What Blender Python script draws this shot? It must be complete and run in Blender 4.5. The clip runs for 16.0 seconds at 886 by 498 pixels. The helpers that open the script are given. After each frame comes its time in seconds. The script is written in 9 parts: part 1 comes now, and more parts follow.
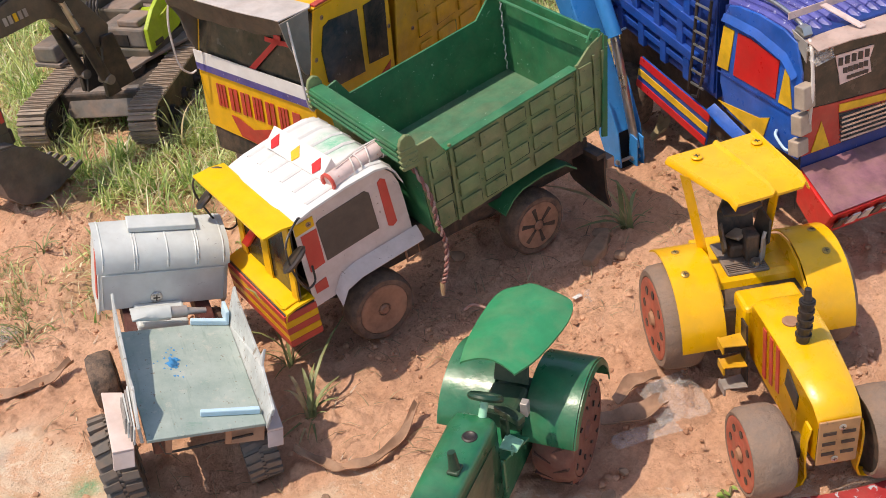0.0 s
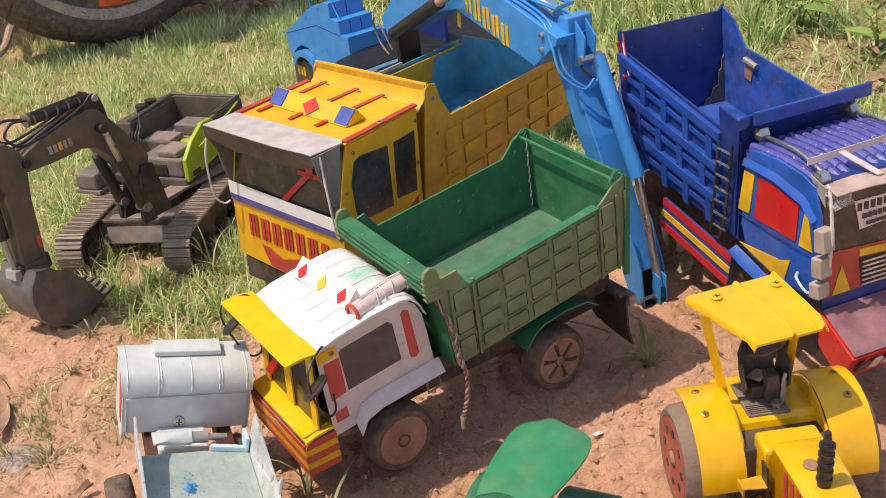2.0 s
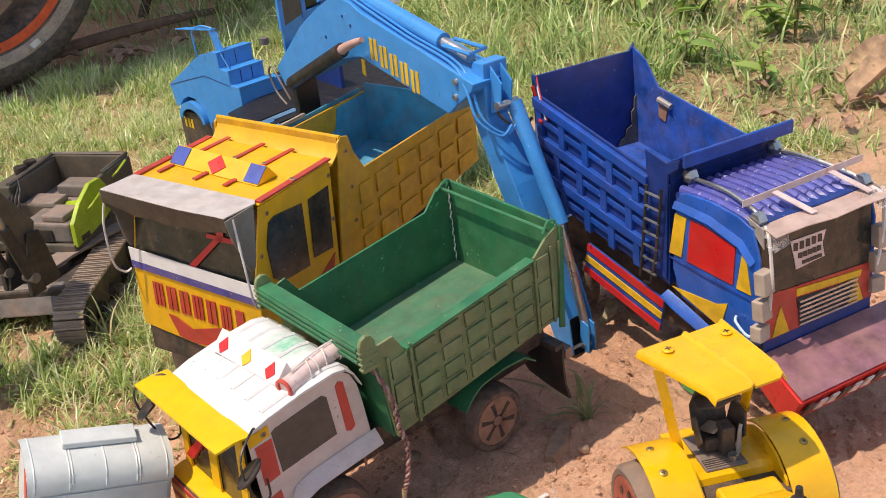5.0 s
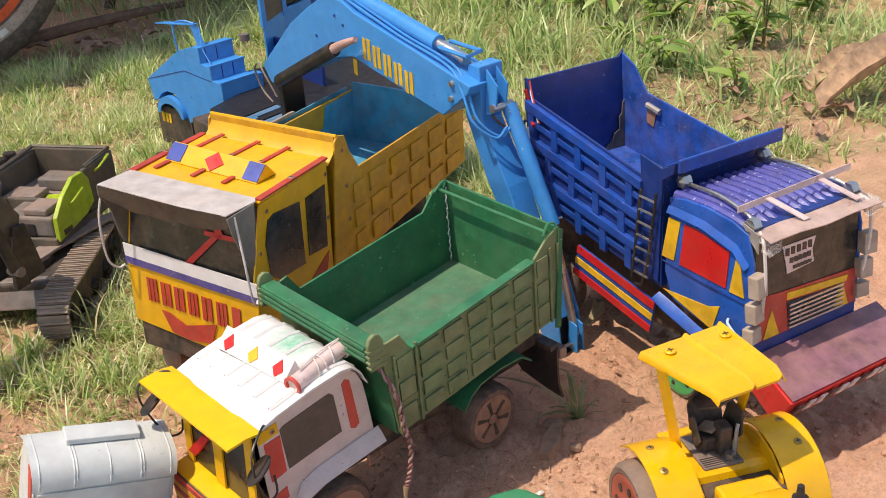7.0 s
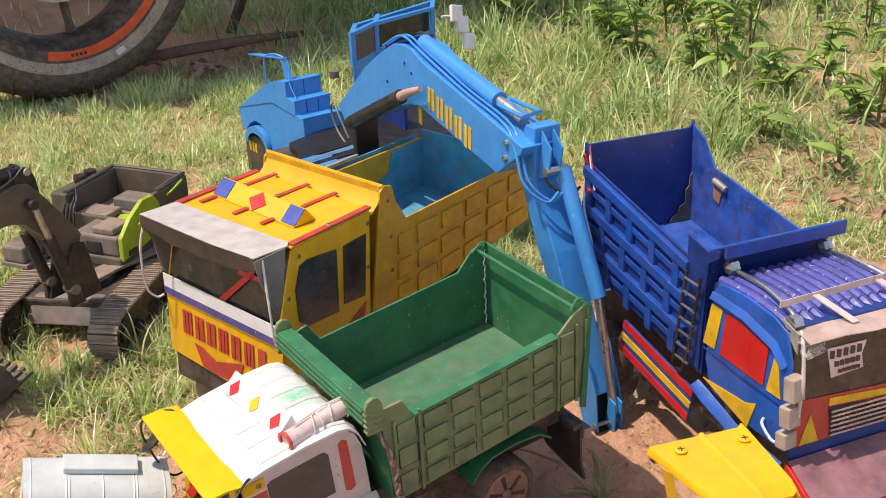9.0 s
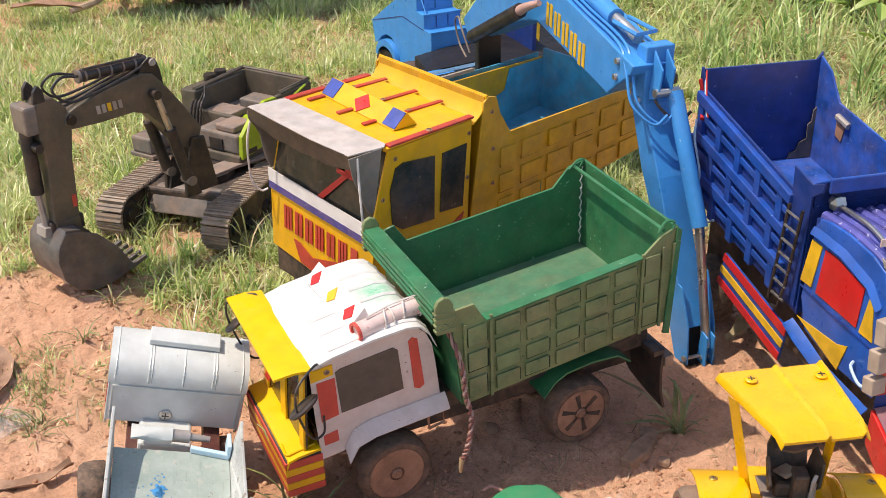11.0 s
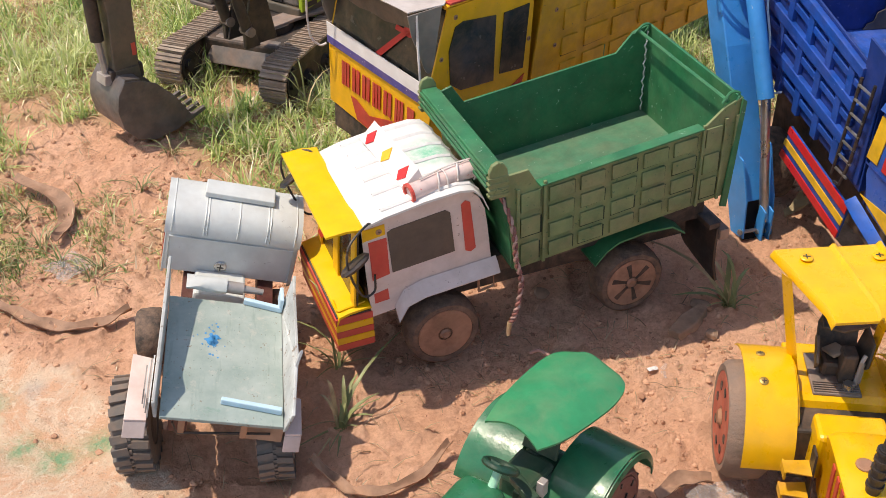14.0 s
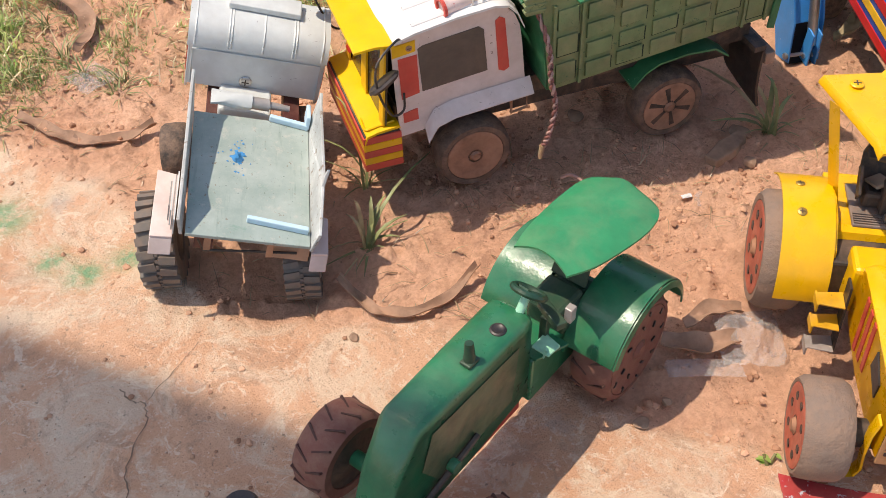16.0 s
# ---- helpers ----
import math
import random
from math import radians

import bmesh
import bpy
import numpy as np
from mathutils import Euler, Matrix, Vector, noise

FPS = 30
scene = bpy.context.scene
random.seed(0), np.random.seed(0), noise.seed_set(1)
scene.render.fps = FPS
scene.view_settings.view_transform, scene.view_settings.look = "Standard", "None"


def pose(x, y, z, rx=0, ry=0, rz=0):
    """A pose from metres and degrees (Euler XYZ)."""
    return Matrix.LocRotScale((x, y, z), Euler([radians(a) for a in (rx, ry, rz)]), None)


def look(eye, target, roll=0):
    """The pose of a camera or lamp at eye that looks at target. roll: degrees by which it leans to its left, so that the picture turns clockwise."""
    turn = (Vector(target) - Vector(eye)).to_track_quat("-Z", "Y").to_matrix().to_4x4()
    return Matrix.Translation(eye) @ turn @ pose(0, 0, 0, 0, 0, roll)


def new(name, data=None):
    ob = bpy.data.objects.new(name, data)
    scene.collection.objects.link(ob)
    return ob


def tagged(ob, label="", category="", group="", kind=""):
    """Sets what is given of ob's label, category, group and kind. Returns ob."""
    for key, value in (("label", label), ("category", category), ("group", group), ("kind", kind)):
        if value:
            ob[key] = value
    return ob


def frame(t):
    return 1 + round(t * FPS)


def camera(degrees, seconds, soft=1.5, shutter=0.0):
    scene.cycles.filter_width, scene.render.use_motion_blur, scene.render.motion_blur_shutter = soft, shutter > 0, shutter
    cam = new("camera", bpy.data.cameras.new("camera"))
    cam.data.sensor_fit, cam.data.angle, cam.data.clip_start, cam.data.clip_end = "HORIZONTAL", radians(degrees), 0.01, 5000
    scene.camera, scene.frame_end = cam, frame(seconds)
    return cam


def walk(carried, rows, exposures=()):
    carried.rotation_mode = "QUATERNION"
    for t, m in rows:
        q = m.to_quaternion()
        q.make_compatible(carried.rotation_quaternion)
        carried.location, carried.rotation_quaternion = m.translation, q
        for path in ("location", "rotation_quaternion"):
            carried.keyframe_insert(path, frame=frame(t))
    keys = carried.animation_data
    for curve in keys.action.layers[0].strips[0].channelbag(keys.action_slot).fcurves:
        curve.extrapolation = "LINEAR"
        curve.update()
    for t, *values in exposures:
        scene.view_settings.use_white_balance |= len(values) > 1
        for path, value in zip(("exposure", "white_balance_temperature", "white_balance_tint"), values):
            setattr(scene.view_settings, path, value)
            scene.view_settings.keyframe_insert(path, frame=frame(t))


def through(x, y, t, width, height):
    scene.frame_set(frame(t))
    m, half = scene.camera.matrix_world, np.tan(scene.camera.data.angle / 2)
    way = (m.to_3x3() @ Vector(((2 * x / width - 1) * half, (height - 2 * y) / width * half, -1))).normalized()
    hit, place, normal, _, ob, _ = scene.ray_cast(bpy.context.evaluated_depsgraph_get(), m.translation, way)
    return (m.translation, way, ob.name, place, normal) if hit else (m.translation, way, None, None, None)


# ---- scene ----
cam = camera(44.4, 16.0, soft=0.6)
PATH = [
    (0, (0.0325, 0.0054, 0.5540), (0.8340, 1.4530, -0.5693), -7.79),
    (0.5, (0.0329, 0.0037, 0.5558), (0.8465, 1.4635, -0.5429), -7.71),
    (1, (0.0314, -0.0009, 0.5574), (0.8660, 1.4857, -0.4883), -7.35),
    (1.5, (0.0287, -0.0031, 0.5581), (0.8706, 1.5221, -0.4241), -7.06),
    (2, (0.0323, -0.0065, 0.5594), (0.8736, 1.5640, -0.3494), -6.67),
    (2.5, (0.0280, -0.0117, 0.5597), (0.8534, 1.6025, -0.2847), -6.31),
    (3, (0.0250, -0.0041, 0.5659), (0.8190, 1.6503, -0.2294), -6.15),
    (3.5, (0.0010, 0.0158, 0.5706), (0.7765, 1.6892, -0.2029), -6.19),
    (4, (0.0092, 0.0356, 0.5669), (0.8367, 1.6778, -0.2195), -6.23),
    (4.5, (0.0080, 0.0423, 0.5611), (0.9314, 1.6116, -0.2664), -6.35),
    (5, (0.0248, 0.0596, 0.5577), (1.0768, 1.5215, -0.3121), -6.21),
    (5.2, (0.0218, 0.0579, 0.5582), (1.1096, 1.4841, -0.3264), -6.18),
    (7.3, (-0.0288, 0.0910, 0.5742), (1.0901, 1.4946, -0.3078), -3.91),
    (7.5, (-0.0378, 0.1138, 0.5835), (1.0537, 1.5434, -0.2911), -3.90),
    (8, (-0.0325, 0.1444, 0.5829), (1.0087, 1.6236, -0.2702), -3.36),
    (8.2, (-0.0121, 0.1221, 0.5849), (1.0212, 1.6194, -0.2460), -3.12),
    (10.3, (0.1085, 0.0283, 0.5503), (0.8570, 1.6801, -0.2930), -0.35),
    (10.5, (0.1028, 0.0225, 0.5504), (0.8218, 1.6775, -0.3122), -0.41),
    (11, (0.1053, 0.0300, 0.5492), (0.7980, 1.6718, -0.3588), -0.55),
    (11.5, (0.1056, 0.0368, 0.5475), (0.8090, 1.6486, -0.4050), -0.83),
    (12, (0.1175, 0.0439, 0.5452), (0.8543, 1.6258, -0.4318), -0.79),
    (12.5, (0.1122, 0.0381, 0.5482), (0.8466, 1.6114, -0.4444), -0.66),
    (13, (0.1102, 0.0347, 0.5482), (0.7985, 1.6230, -0.4535), -0.46),
    (13.5, (0.1136, 0.0363, 0.5485), (0.7320, 1.6261, -0.4956), -0.11),
    (14, (0.1097, 0.0339, 0.5494), (0.6550, 1.5914, -0.5805), -0.12),
    (14.5, (0.1117, 0.0467, 0.5397), (0.6173, 1.5448, -0.6851), 0.01),
    (15, (0.1128, 0.0495, 0.5363), (0.5860, 1.4850, -0.7735), 0.03),
    (15.5, (0.1130, 0.0497, 0.5363), (0.5627, 1.4440, -0.8252), -0.03),
    (16, (0.1135, 0.0485, 0.5382), (0.5437, 1.4254, -0.8471), -0.13),
]
walk(cam, [(t, look(eye, target, roll)) for t, eye, target, roll in PATH], [(t, stops, 7500, 14) for t, stops in ((0, 0.48), (2, 0.48), (3.5, 0.78), (4.3, 0.86), (5, 0.50), (8, 0.52), (10.5, 0.68), (12, 0.54), (13.2, 0.58), (14.8, 0.48), (16, 0.57))])

# light
SUN_AZ, SUN_EL = radians(-73), radians(66)
world = bpy.data.worlds.new("sky")
scene.world = world
world.use_nodes = True
nt = world.node_tree
sky = nt.nodes.new("ShaderNodeTexSky")
sky.sky_type, sky.sun_disc = "NISHITA", False
sky.sun_elevation, sky.sun_rotation = SUN_EL, SUN_AZ
nt.links.new(sky.outputs[0], nt.nodes["Background"].inputs[0])
nt.nodes["Background"].inputs[1].default_value = 0.15
sun_dir = Vector((math.sin(SUN_AZ) * math.cos(SUN_EL), math.cos(SUN_AZ) * math.cos(SUN_EL), math.sin(SUN_EL)))
sun = new("sun", bpy.data.lights.new("sun", "SUN"))
sun.data.energy, sun.data.angle, sun.data.color = 2.75, radians(0.53), (1.0, 0.95, 0.87)
sun.matrix_world = look(sun_dir * 5, (0, 0, 0))

# ---- small building kit ----
def thing(name, label, category, m=None, group="", kind=""):
    ob = new(name)
    ob.empty_display_size = 0.02
    if m is not None:
        ob.matrix_world = m
    return tagged(ob, label, category, group, kind)


def finish(bm, name, material, bev=0.0, smooth=False):
    bmesh.ops.recalc_face_normals(bm, faces=bm.faces)
    if bev > 0:
        sharp = [e for e in bm.edges if len(e.link_faces) == 2 and e.calc_face_angle(0) > 0.6]
        bmesh.ops.bevel(bm, geom=sharp, offset=bev, segments=2, profile=0.5, affect="EDGES", clamp_overlap=True)
    me = bpy.data.meshes.new(name)
    bm.to_mesh(me)
    bm.free()
    me.materials.append(material)
    if smooth:
        for p in me.polygons:
            p.use_smooth = True
        me.set_sharp_from_angle(angle=radians(40))
    return me


def part(name, bm, material, parent, label="", bev=0.0, smooth=False, m=None):
    """One mesh object under a thing or under a part, in the thing's own space."""
    ob = new(name, finish(bm, name, material, bev, smooth))
    ob.parent = parent
    if m is not None:
        ob.matrix_basis = m
    return tagged(ob, label)


def solo(name, bm, material, label, category, bev=0.0, smooth=False, m=None, group="", kind=""):
    """A thing that is one mesh."""
    ob = new(name, finish(bm, name, material, bev, smooth))
    if m is not None:
        ob.matrix_world = m
    return tagged(ob, label, category, group, kind)


def add_box(bm, x0, x1, y0, y1, z0, z1, m=None):
    v = [bm.verts.new((x, y, z)) for x in (x0, x1) for y in (y0, y1) for z in (z0, z1)]
    for f in ((0, 1, 3, 2), (4, 6, 7, 5), (0, 4, 5, 1), (2, 3, 7, 6), (0, 2, 6, 4), (1, 5, 7, 3)):
        bm.faces.new([v[i] for i in f])
    if m is not None:
        bmesh.ops.transform(bm, matrix=m, verts=v)
    return bm


def box(x0, x1, y0, y1, z0, z1, m=None):
    return add_box(bmesh.new(), x0, x1, y0, y1, z0, z1, m)


def add_poly(bm, pts, off):
    """A flat outline of points, thickened by the vector off."""
    a = [bm.verts.new(p) for p in pts]
    b = [bm.verts.new(Vector(p) + Vector(off)) for p in pts]
    bm.faces.new(a)
    bm.faces.new(b[::-1])
    for i in range(len(a)):
        j = (i + 1) % len(a)
        bm.faces.new((a[j], a[i], b[i], b[j]))
    return bm


def poly(pts, off):
    return add_poly(bmesh.new(), pts, off)


def side(xz, y, thick):
    """An outline in x and z on the plane y, thickened along y."""
    return poly([(x, y, z) for x, z in xz], (0, thick, 0))


def add_strip(bm, rails, thick):
    """A bent sheet: rails are rows of equally many points; thick is the offset vector."""
    rows = []
    for o in (Vector((0, 0, 0)), Vector(thick)):
        rows.append([[bm.verts.new(Vector(p) + o) for p in r] for r in rails])
    for k, g in enumerate(rows):
        for i in range(len(g) - 1):
            for j in range(len(g[0]) - 1):
                q = (g[i][j], g[i + 1][j], g[i + 1][j + 1], g[i][j + 1])
                bm.faces.new(q if k == 0 else q[::-1])
    lo, hi = rows
    n, k = len(lo), len(lo[0])
    rim = [(i, 0) for i in range(n)] + [(n - 1, j) for j in range(1, k)] + [(i, k - 1) for i in range(n - 2, -1, -1)] + [(0, j) for j in range(k - 2, 0, -1)]
    for a, b in zip(rim, rim[1:] + rim[:1]):
        bm.faces.new((lo[a[0]][a[1]], lo[b[0]][b[1]], hi[b[0]][b[1]], hi[a[0]][a[1]]))
    return bm


def strip(rails, thick):
    return add_strip(bmesh.new(), rails, thick)


def add_tube(bm, pts, r, n=8, closed=False, r1=None):
    pts = [Vector(p) for p in pts]
    rings, up = [], Vector((0.3, 0.2, 1)).normalized()
    for i, p in enumerate(pts):
        a, b = pts[max(i - 1, 0)], pts[min(i + 1, len(pts) - 1)]
        if closed:
            a, b = pts[i - 1], pts[(i + 1) % len(pts)]
        d = (b - a).normalized()
        u = d.cross(up)
        if u.length < 1e-3:
            u = d.cross(Vector((1, 0, 0)))
        u.normalize()
        w = d.cross(u)
        rr = r if r1 is None else r + (r1 - r) * i / (len(pts) - 1)
        rings.append([bm.verts.new(p + rr * (math.cos(t) * u + math.sin(t) * w)) for t in (2 * math.pi * k / n for k in range(n))])
    m = len(rings)
    for i in range(m if closed else m - 1):
        g, h = rings[i], rings[(i + 1) % m]
        for k in range(n):
            bm.faces.new((g[k], g[(k + 1) % n], h[(k + 1) % n], h[k]))
    if not closed:
        bm.faces.new(rings[0][::-1])
        bm.faces.new(rings[-1])
    return bm


def tube(pts, r, n=8, closed=False, r1=None):
    return add_tube(bmesh.new(), pts, r, n, closed, r1)


def curve(pts, steps=8):
    """A smooth line through the points."""
    p = [Vector(q) for q in pts]
    p = [2 * p[0] - p[1]] + p + [2 * p[-1] - p[-2]]
    out = []
    for i in range(1, len(p) - 2):
        for k in range(steps):
            t = k / steps
            a, b, c, d = p[i - 1 : i + 3]
            out.append(0.5 * (2 * b + (c - a) * t + (2 * a - 5 * b + 4 * c - d) * t * t + (3 * b - 3 * c + d - a) * t**3))
    return out + [p[-2]]


def add_lathe(bm, prof, n=32, wob=0.0):
    """prof: (radius, y) pairs turned about the y axis."""
    rings = []
    for r, y in prof:
        rings.append([bm.verts.new((r * math.cos(2 * math.pi * k / n), y, r * math.sin(2 * math.pi * k / n))) for k in range(n)])
    for g, h in zip(rings, rings[1:]):
        for k in range(n):
            bm.faces.new((g[k], g[(k + 1) % n], h[(k + 1) % n], h[k]))
    for g in () if prof[0] == prof[-1] else (rings[0], rings[-1]):
        if prof[rings.index(g)][0] > 1e-6:
            bm.faces.new(g)
    return bm


def lathe(prof, n=32):
    return add_lathe(bmesh.new(), prof, n)


def turned(m, bm):
    bmesh.ops.transform(bm, matrix=m, verts=bm.verts)
    return bm


def screw(parent, at, normal, r, material, dark):
    """A cross-head screw with its washer, proud of a sheet."""
    q = Vector(normal).to_track_quat("Y", "Z").to_matrix().to_4x4()
    m = Matrix.Translation(at) @ q
    s = part("screw", turned(m, lathe([(r, 0), (r, r * 0.14), (r * 0.86, r * 0.26), (r * 0.3, r * 0.30), (0.0, r * 0.30)], 14)), material, parent, smooth=True)
    b = bmesh.new()
    add_box(b, -r * 0.55, r * 0.55, r * 0.24, r * 0.36, -r * 0.1, r * 0.1, m)
    add_box(b, -r * 0.1, r * 0.1, r * 0.24, r * 0.37, -r * 0.55, r * 0.55, m)
    part("slot", b, dark, s)
    return s


def raised_blocks(parent, name, material, slot, y, x0, x1, low, high, cols, rows, proud, start=-1.0):
    """A grid of flat blocks on a side panel, each standing off at its lower and far end, where a dark strip paints the
    gap's shade.
    """
    px = (x1 - x0) / cols
    for c in range(cols):
        for r in range(rows):
            a, b = max(start, x0 + px * (c + random.uniform(0.06, 0.11))), x0 + px * (c + random.uniform(0.80, 0.87))
            f0, f1 = (r + random.uniform(0.20, 0.26)) / rows, (r + random.uniform(0.88, 0.94)) / rows
            edge = [(xx, low(xx) + (high(xx) - low(xx)) * f) for xx, f in ((a, f0), (b, f0 + random.uniform(-0.006, 0.006)), (b, f1), (a, f1))]
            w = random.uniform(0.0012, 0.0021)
            # dark plate behind the block: the shade of its gap as colour
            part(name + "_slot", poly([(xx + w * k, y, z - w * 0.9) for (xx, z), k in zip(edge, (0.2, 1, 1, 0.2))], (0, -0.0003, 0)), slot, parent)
            bm = bmesh.new()
            lo = [bm.verts.new((xx, y, z)) for xx, z in edge]
            hi = [bm.verts.new((xx, y - proud * k * random.uniform(0.85, 1.2), z)) for (xx, z), k in zip(edge, (0.8, 1.0, 0.8, 0.5))]
            bm.faces.new(hi)
            for i in range(4):
                bm.faces.new((lo[i], lo[(i + 1) % 4], hi[(i + 1) % 4], hi[i]))
            part(name, bm, material, parent, bev=0.0002)


# ---- materials ----
SAND = (0.42, 0.25, 0.16)


class Nodes:
    def __init__(self, name):
        self.mat = bpy.data.materials.new(name)
        self.mat.use_nodes = True
        self.t = self.mat.node_tree
        self.b = self.t.nodes["Principled BSDF"]

    def add(self, kind, **values):
        n = self.t.nodes.new(kind)
        for k, v in values.items():
            n.inputs[k.replace("_", " ")].default_value = v
        return n

    def link(self, a, b):
        self.t.links.new(a, b)

    def noise(self, scale, detail=4.0, rough=0.6, distortion=0.0):
        n = self.add("ShaderNodeTexNoise", Scale=scale, Detail=detail, Roughness=rough, Distortion=distortion)
        self.link(self.coord(), n.inputs["Vector"])
        return n.outputs["Fac"]

    def coord(self):
        if not hasattr(self, "c"):
            self.c = self.t.nodes.new("ShaderNodeTexCoord")
        return self.c.outputs["Object"]

    def ramp(self, fac, lo, hi, a=0.0, b=1.0):
        n = self.add("ShaderNodeMapRange")
        n.inputs["From Min"].default_value, n.inputs["From Max"].default_value = lo, hi
        n.inputs["To Min"].default_value, n.inputs["To Max"].default_value = a, b
        self.link(fac, n.inputs["Value"])
        return n.outputs["Result"]

    def mix(self, fac, a, b):
        n = self.t.nodes.new("ShaderNodeMix")
        n.data_type = "RGBA"
        for sock, v in ((n.inputs[0], fac), (n.inputs[6], a), (n.inputs[7], b)):
            if hasattr(v, "links"):
                self.link(v, sock)
            elif isinstance(v, (int, float)):
                sock.default_value = v
            else:
                sock.default_value = (*v, 1)
        return n.outputs[2]

    def bump(self, fac, strength, dist):
        n = self.add("ShaderNodeBump", Strength=strength, Distance=dist)
        self.link(fac, n.inputs["Height"])
        if hasattr(self, "last"):
            self.link(self.last, n.inputs["Normal"])
        self.last = n.outputs["Normal"]
        self.link(self.last, self.b.inputs["Normal"])


def paint(name, colour, rough=0.42, metal=0.0, dust=0.35, var=0.12, wear=0.0, under=(0.3, 0.28, 0.26), bump=0.25, coat=0.0):
    """Hand-painted sheet: uneven coat, dust in patches, brush relief, chips down to what lies under."""
    n = Nodes(name)
    dark = tuple(c * (1 - var * 2) for c in colour)
    lite = tuple(min(1, c * (1 + var)) for c in colour)
    col = n.mix(n.ramp(n.noise(55, 5), 0.35, 0.65), dark, lite)
    if wear:
        col = n.mix(n.ramp(n.noise(190, 6, 0.7, 0.6), 0.68 - 0.1 * wear, 0.7 - 0.1 * wear, 0, 0.85), col, under)
    d = n.ramp(n.noise(38, 8, 0.72, 0.4), 0.42, 0.75, 0.0, dust)
    col = n.mix(d, col, SAND)
    n.link(col, n.b.inputs["Base Color"])
    n.link(n.ramp(n.noise(80, 4), 0.3, 0.7, rough - 0.1, rough + 0.14), n.b.inputs["Roughness"])
    n.b.inputs["Metallic"].default_value = metal
    n.b.inputs["Coat Weight"].default_value = coat
    n.bump(n.noise(70, 3), bump, 0.0012)
    n.bump(n.noise(620, 3), bump, 0.0002)
    return n.mat


def rubber(name, colour, mud=0.5):
    n = Nodes(name)
    col = n.mix(n.ramp(n.noise(90, 7, 0.7), 0.4, 0.68, 0, mud), colour, (0.30, 0.19, 0.13))
    n.link(col, n.b.inputs["Base Color"])
    n.b.inputs["Roughness"].default_value = 0.82
    n.bump(n.noise(260, 5, 0.7), 0.6, 0.0008)
    if mud > 0.7:
        n.bump(n.noise(75, 5, 0.65), 0.8, 0.0035)
    return n.mat


def scuffed_floor():
    """Grey-green sheet with specks, faint streaks along the bed and worn dirty spots."""
    n = Nodes("scuffed_grey_green_paint")
    col = n.mix(n.ramp(n.noise(30, 6, 0.65), 0.3, 0.7), (0.25, 0.325, 0.295), (0.41, 0.475, 0.44))
    st = n.add("ShaderNodeMapping")
    st.inputs["Scale"].default_value = (22, 190, 1)
    n.link(n.coord(), st.inputs["Vector"])
    streak = n.add("ShaderNodeTexNoise", Scale=1.0, Detail=5.0, Roughness=0.65)
    n.link(st.outputs[0], streak.inputs["Vector"])
    col = n.mix(n.ramp(streak.outputs["Fac"], 0.56, 0.70, 0, 0.55), col, (0.20, 0.27, 0.23))
    col = n.mix(n.ramp(n.noise(95, 6, 0.75), 0.57, 0.66, 0, 0.55), col, (0.52, 0.50, 0.44))
    col = n.mix(n.ramp(n.noise(210, 4, 0.7), 0.64, 0.69, 0, 0.8), col, (0.22, 0.15, 0.10))
    col = n.mix(n.ramp(n.noise(330, 4, 0.7), 0.66, 0.70, 0, 0.8), col, (0.08, 0.12, 0.10))
    col = n.mix(n.ramp(n.noise(48, 7, 0.75, 0.5), 0.62, 0.72, 0, 0.6), col, (0.11, 0.28, 0.20))
    n.link(col, n.b.inputs["Base Color"])
    n.b.inputs["Roughness"].default_value = 0.5
    n.bump(n.noise(70, 3), 0.3, 0.0012)
    n.bump(n.noise(500, 4, 0.7), 0.4, 0.0003)
    return n.mat


white_paint = paint("white_paint", (0.74, 0.72, 0.70), 0.5, dust=0.12, var=0.04)
# the white cab side's pinkish shade is mixed into this colour
pink_shade_white = paint("pink_shaded_white_paint", (0.69, 0.56, 0.52), 0.5, dust=0.3, var=0.05, wear=0.25, under=(0.2, 0.12, 0.1))
green_floor = paint("dusty_green_floor", (0.055, 0.180, 0.100), 0.6, dust=0.20, var=0.12, wear=0.2, under=(0.3, 0.4, 0.33))
green_paint = paint("green_paint", (0.020, 0.168, 0.070), 0.42, dust=0.12, wear=0.3, under=(0.35, 0.5, 0.4))
green_side = paint("dusty_green_paint", (0.155, 0.215, 0.090), 0.6, dust=0.30, wear=0.55, under=(0.03, 0.11, 0.045), bump=0.6)
green_gap_shade = paint("dark_green_gap_shade", (0.010, 0.028, 0.013), 0.8, dust=0.03)
bed_gap_shade = paint("dark_brown_gap_shade", (0.10, 0.052, 0.012), 0.7, dust=0.1)
tractor_green = paint("glossy_green_paint", (0.011, 0.155, 0.068), 0.33, dust=0.13, var=0.12, bump=0.4, coat=0.3)
stub_green = paint("dark_green_plastic", (0.012, 0.055, 0.030), 0.45, dust=0.14, var=0.12)
canopy_green = paint("bright_green_canopy", (0.018, 0.235, 0.095), 0.45, dust=0.18, var=0.07)
bonnet_side = paint("dust_browned_green", (0.030, 0.075, 0.032), 0.4, dust=0.32, var=0.2, wear=0.3, under=(0.14, 0.13, 0.06), coat=0.2)
yellow_paint = paint("yellow_paint", (0.80, 0.425, 0.008), 0.36, dust=0.14, var=0.06, wear=0.12, under=(0.4, 0.25, 0.1))
yellow_bed = paint("dusty_yellow_paint", (0.64, 0.335, 0.014), 0.45, dust=0.3, var=0.1, wear=0.2, under=(0.25, 0.15, 0.05))
roller_yellow = paint("glossy_yellow_paint", (0.83, 0.445, 0.005), 0.3, dust=0.08, var=0.05, coat=0.25)
visor_yellow = paint("bright_yellow_paint", (0.84, 0.49, 0.002), 0.42, dust=0.1, var=0.04)
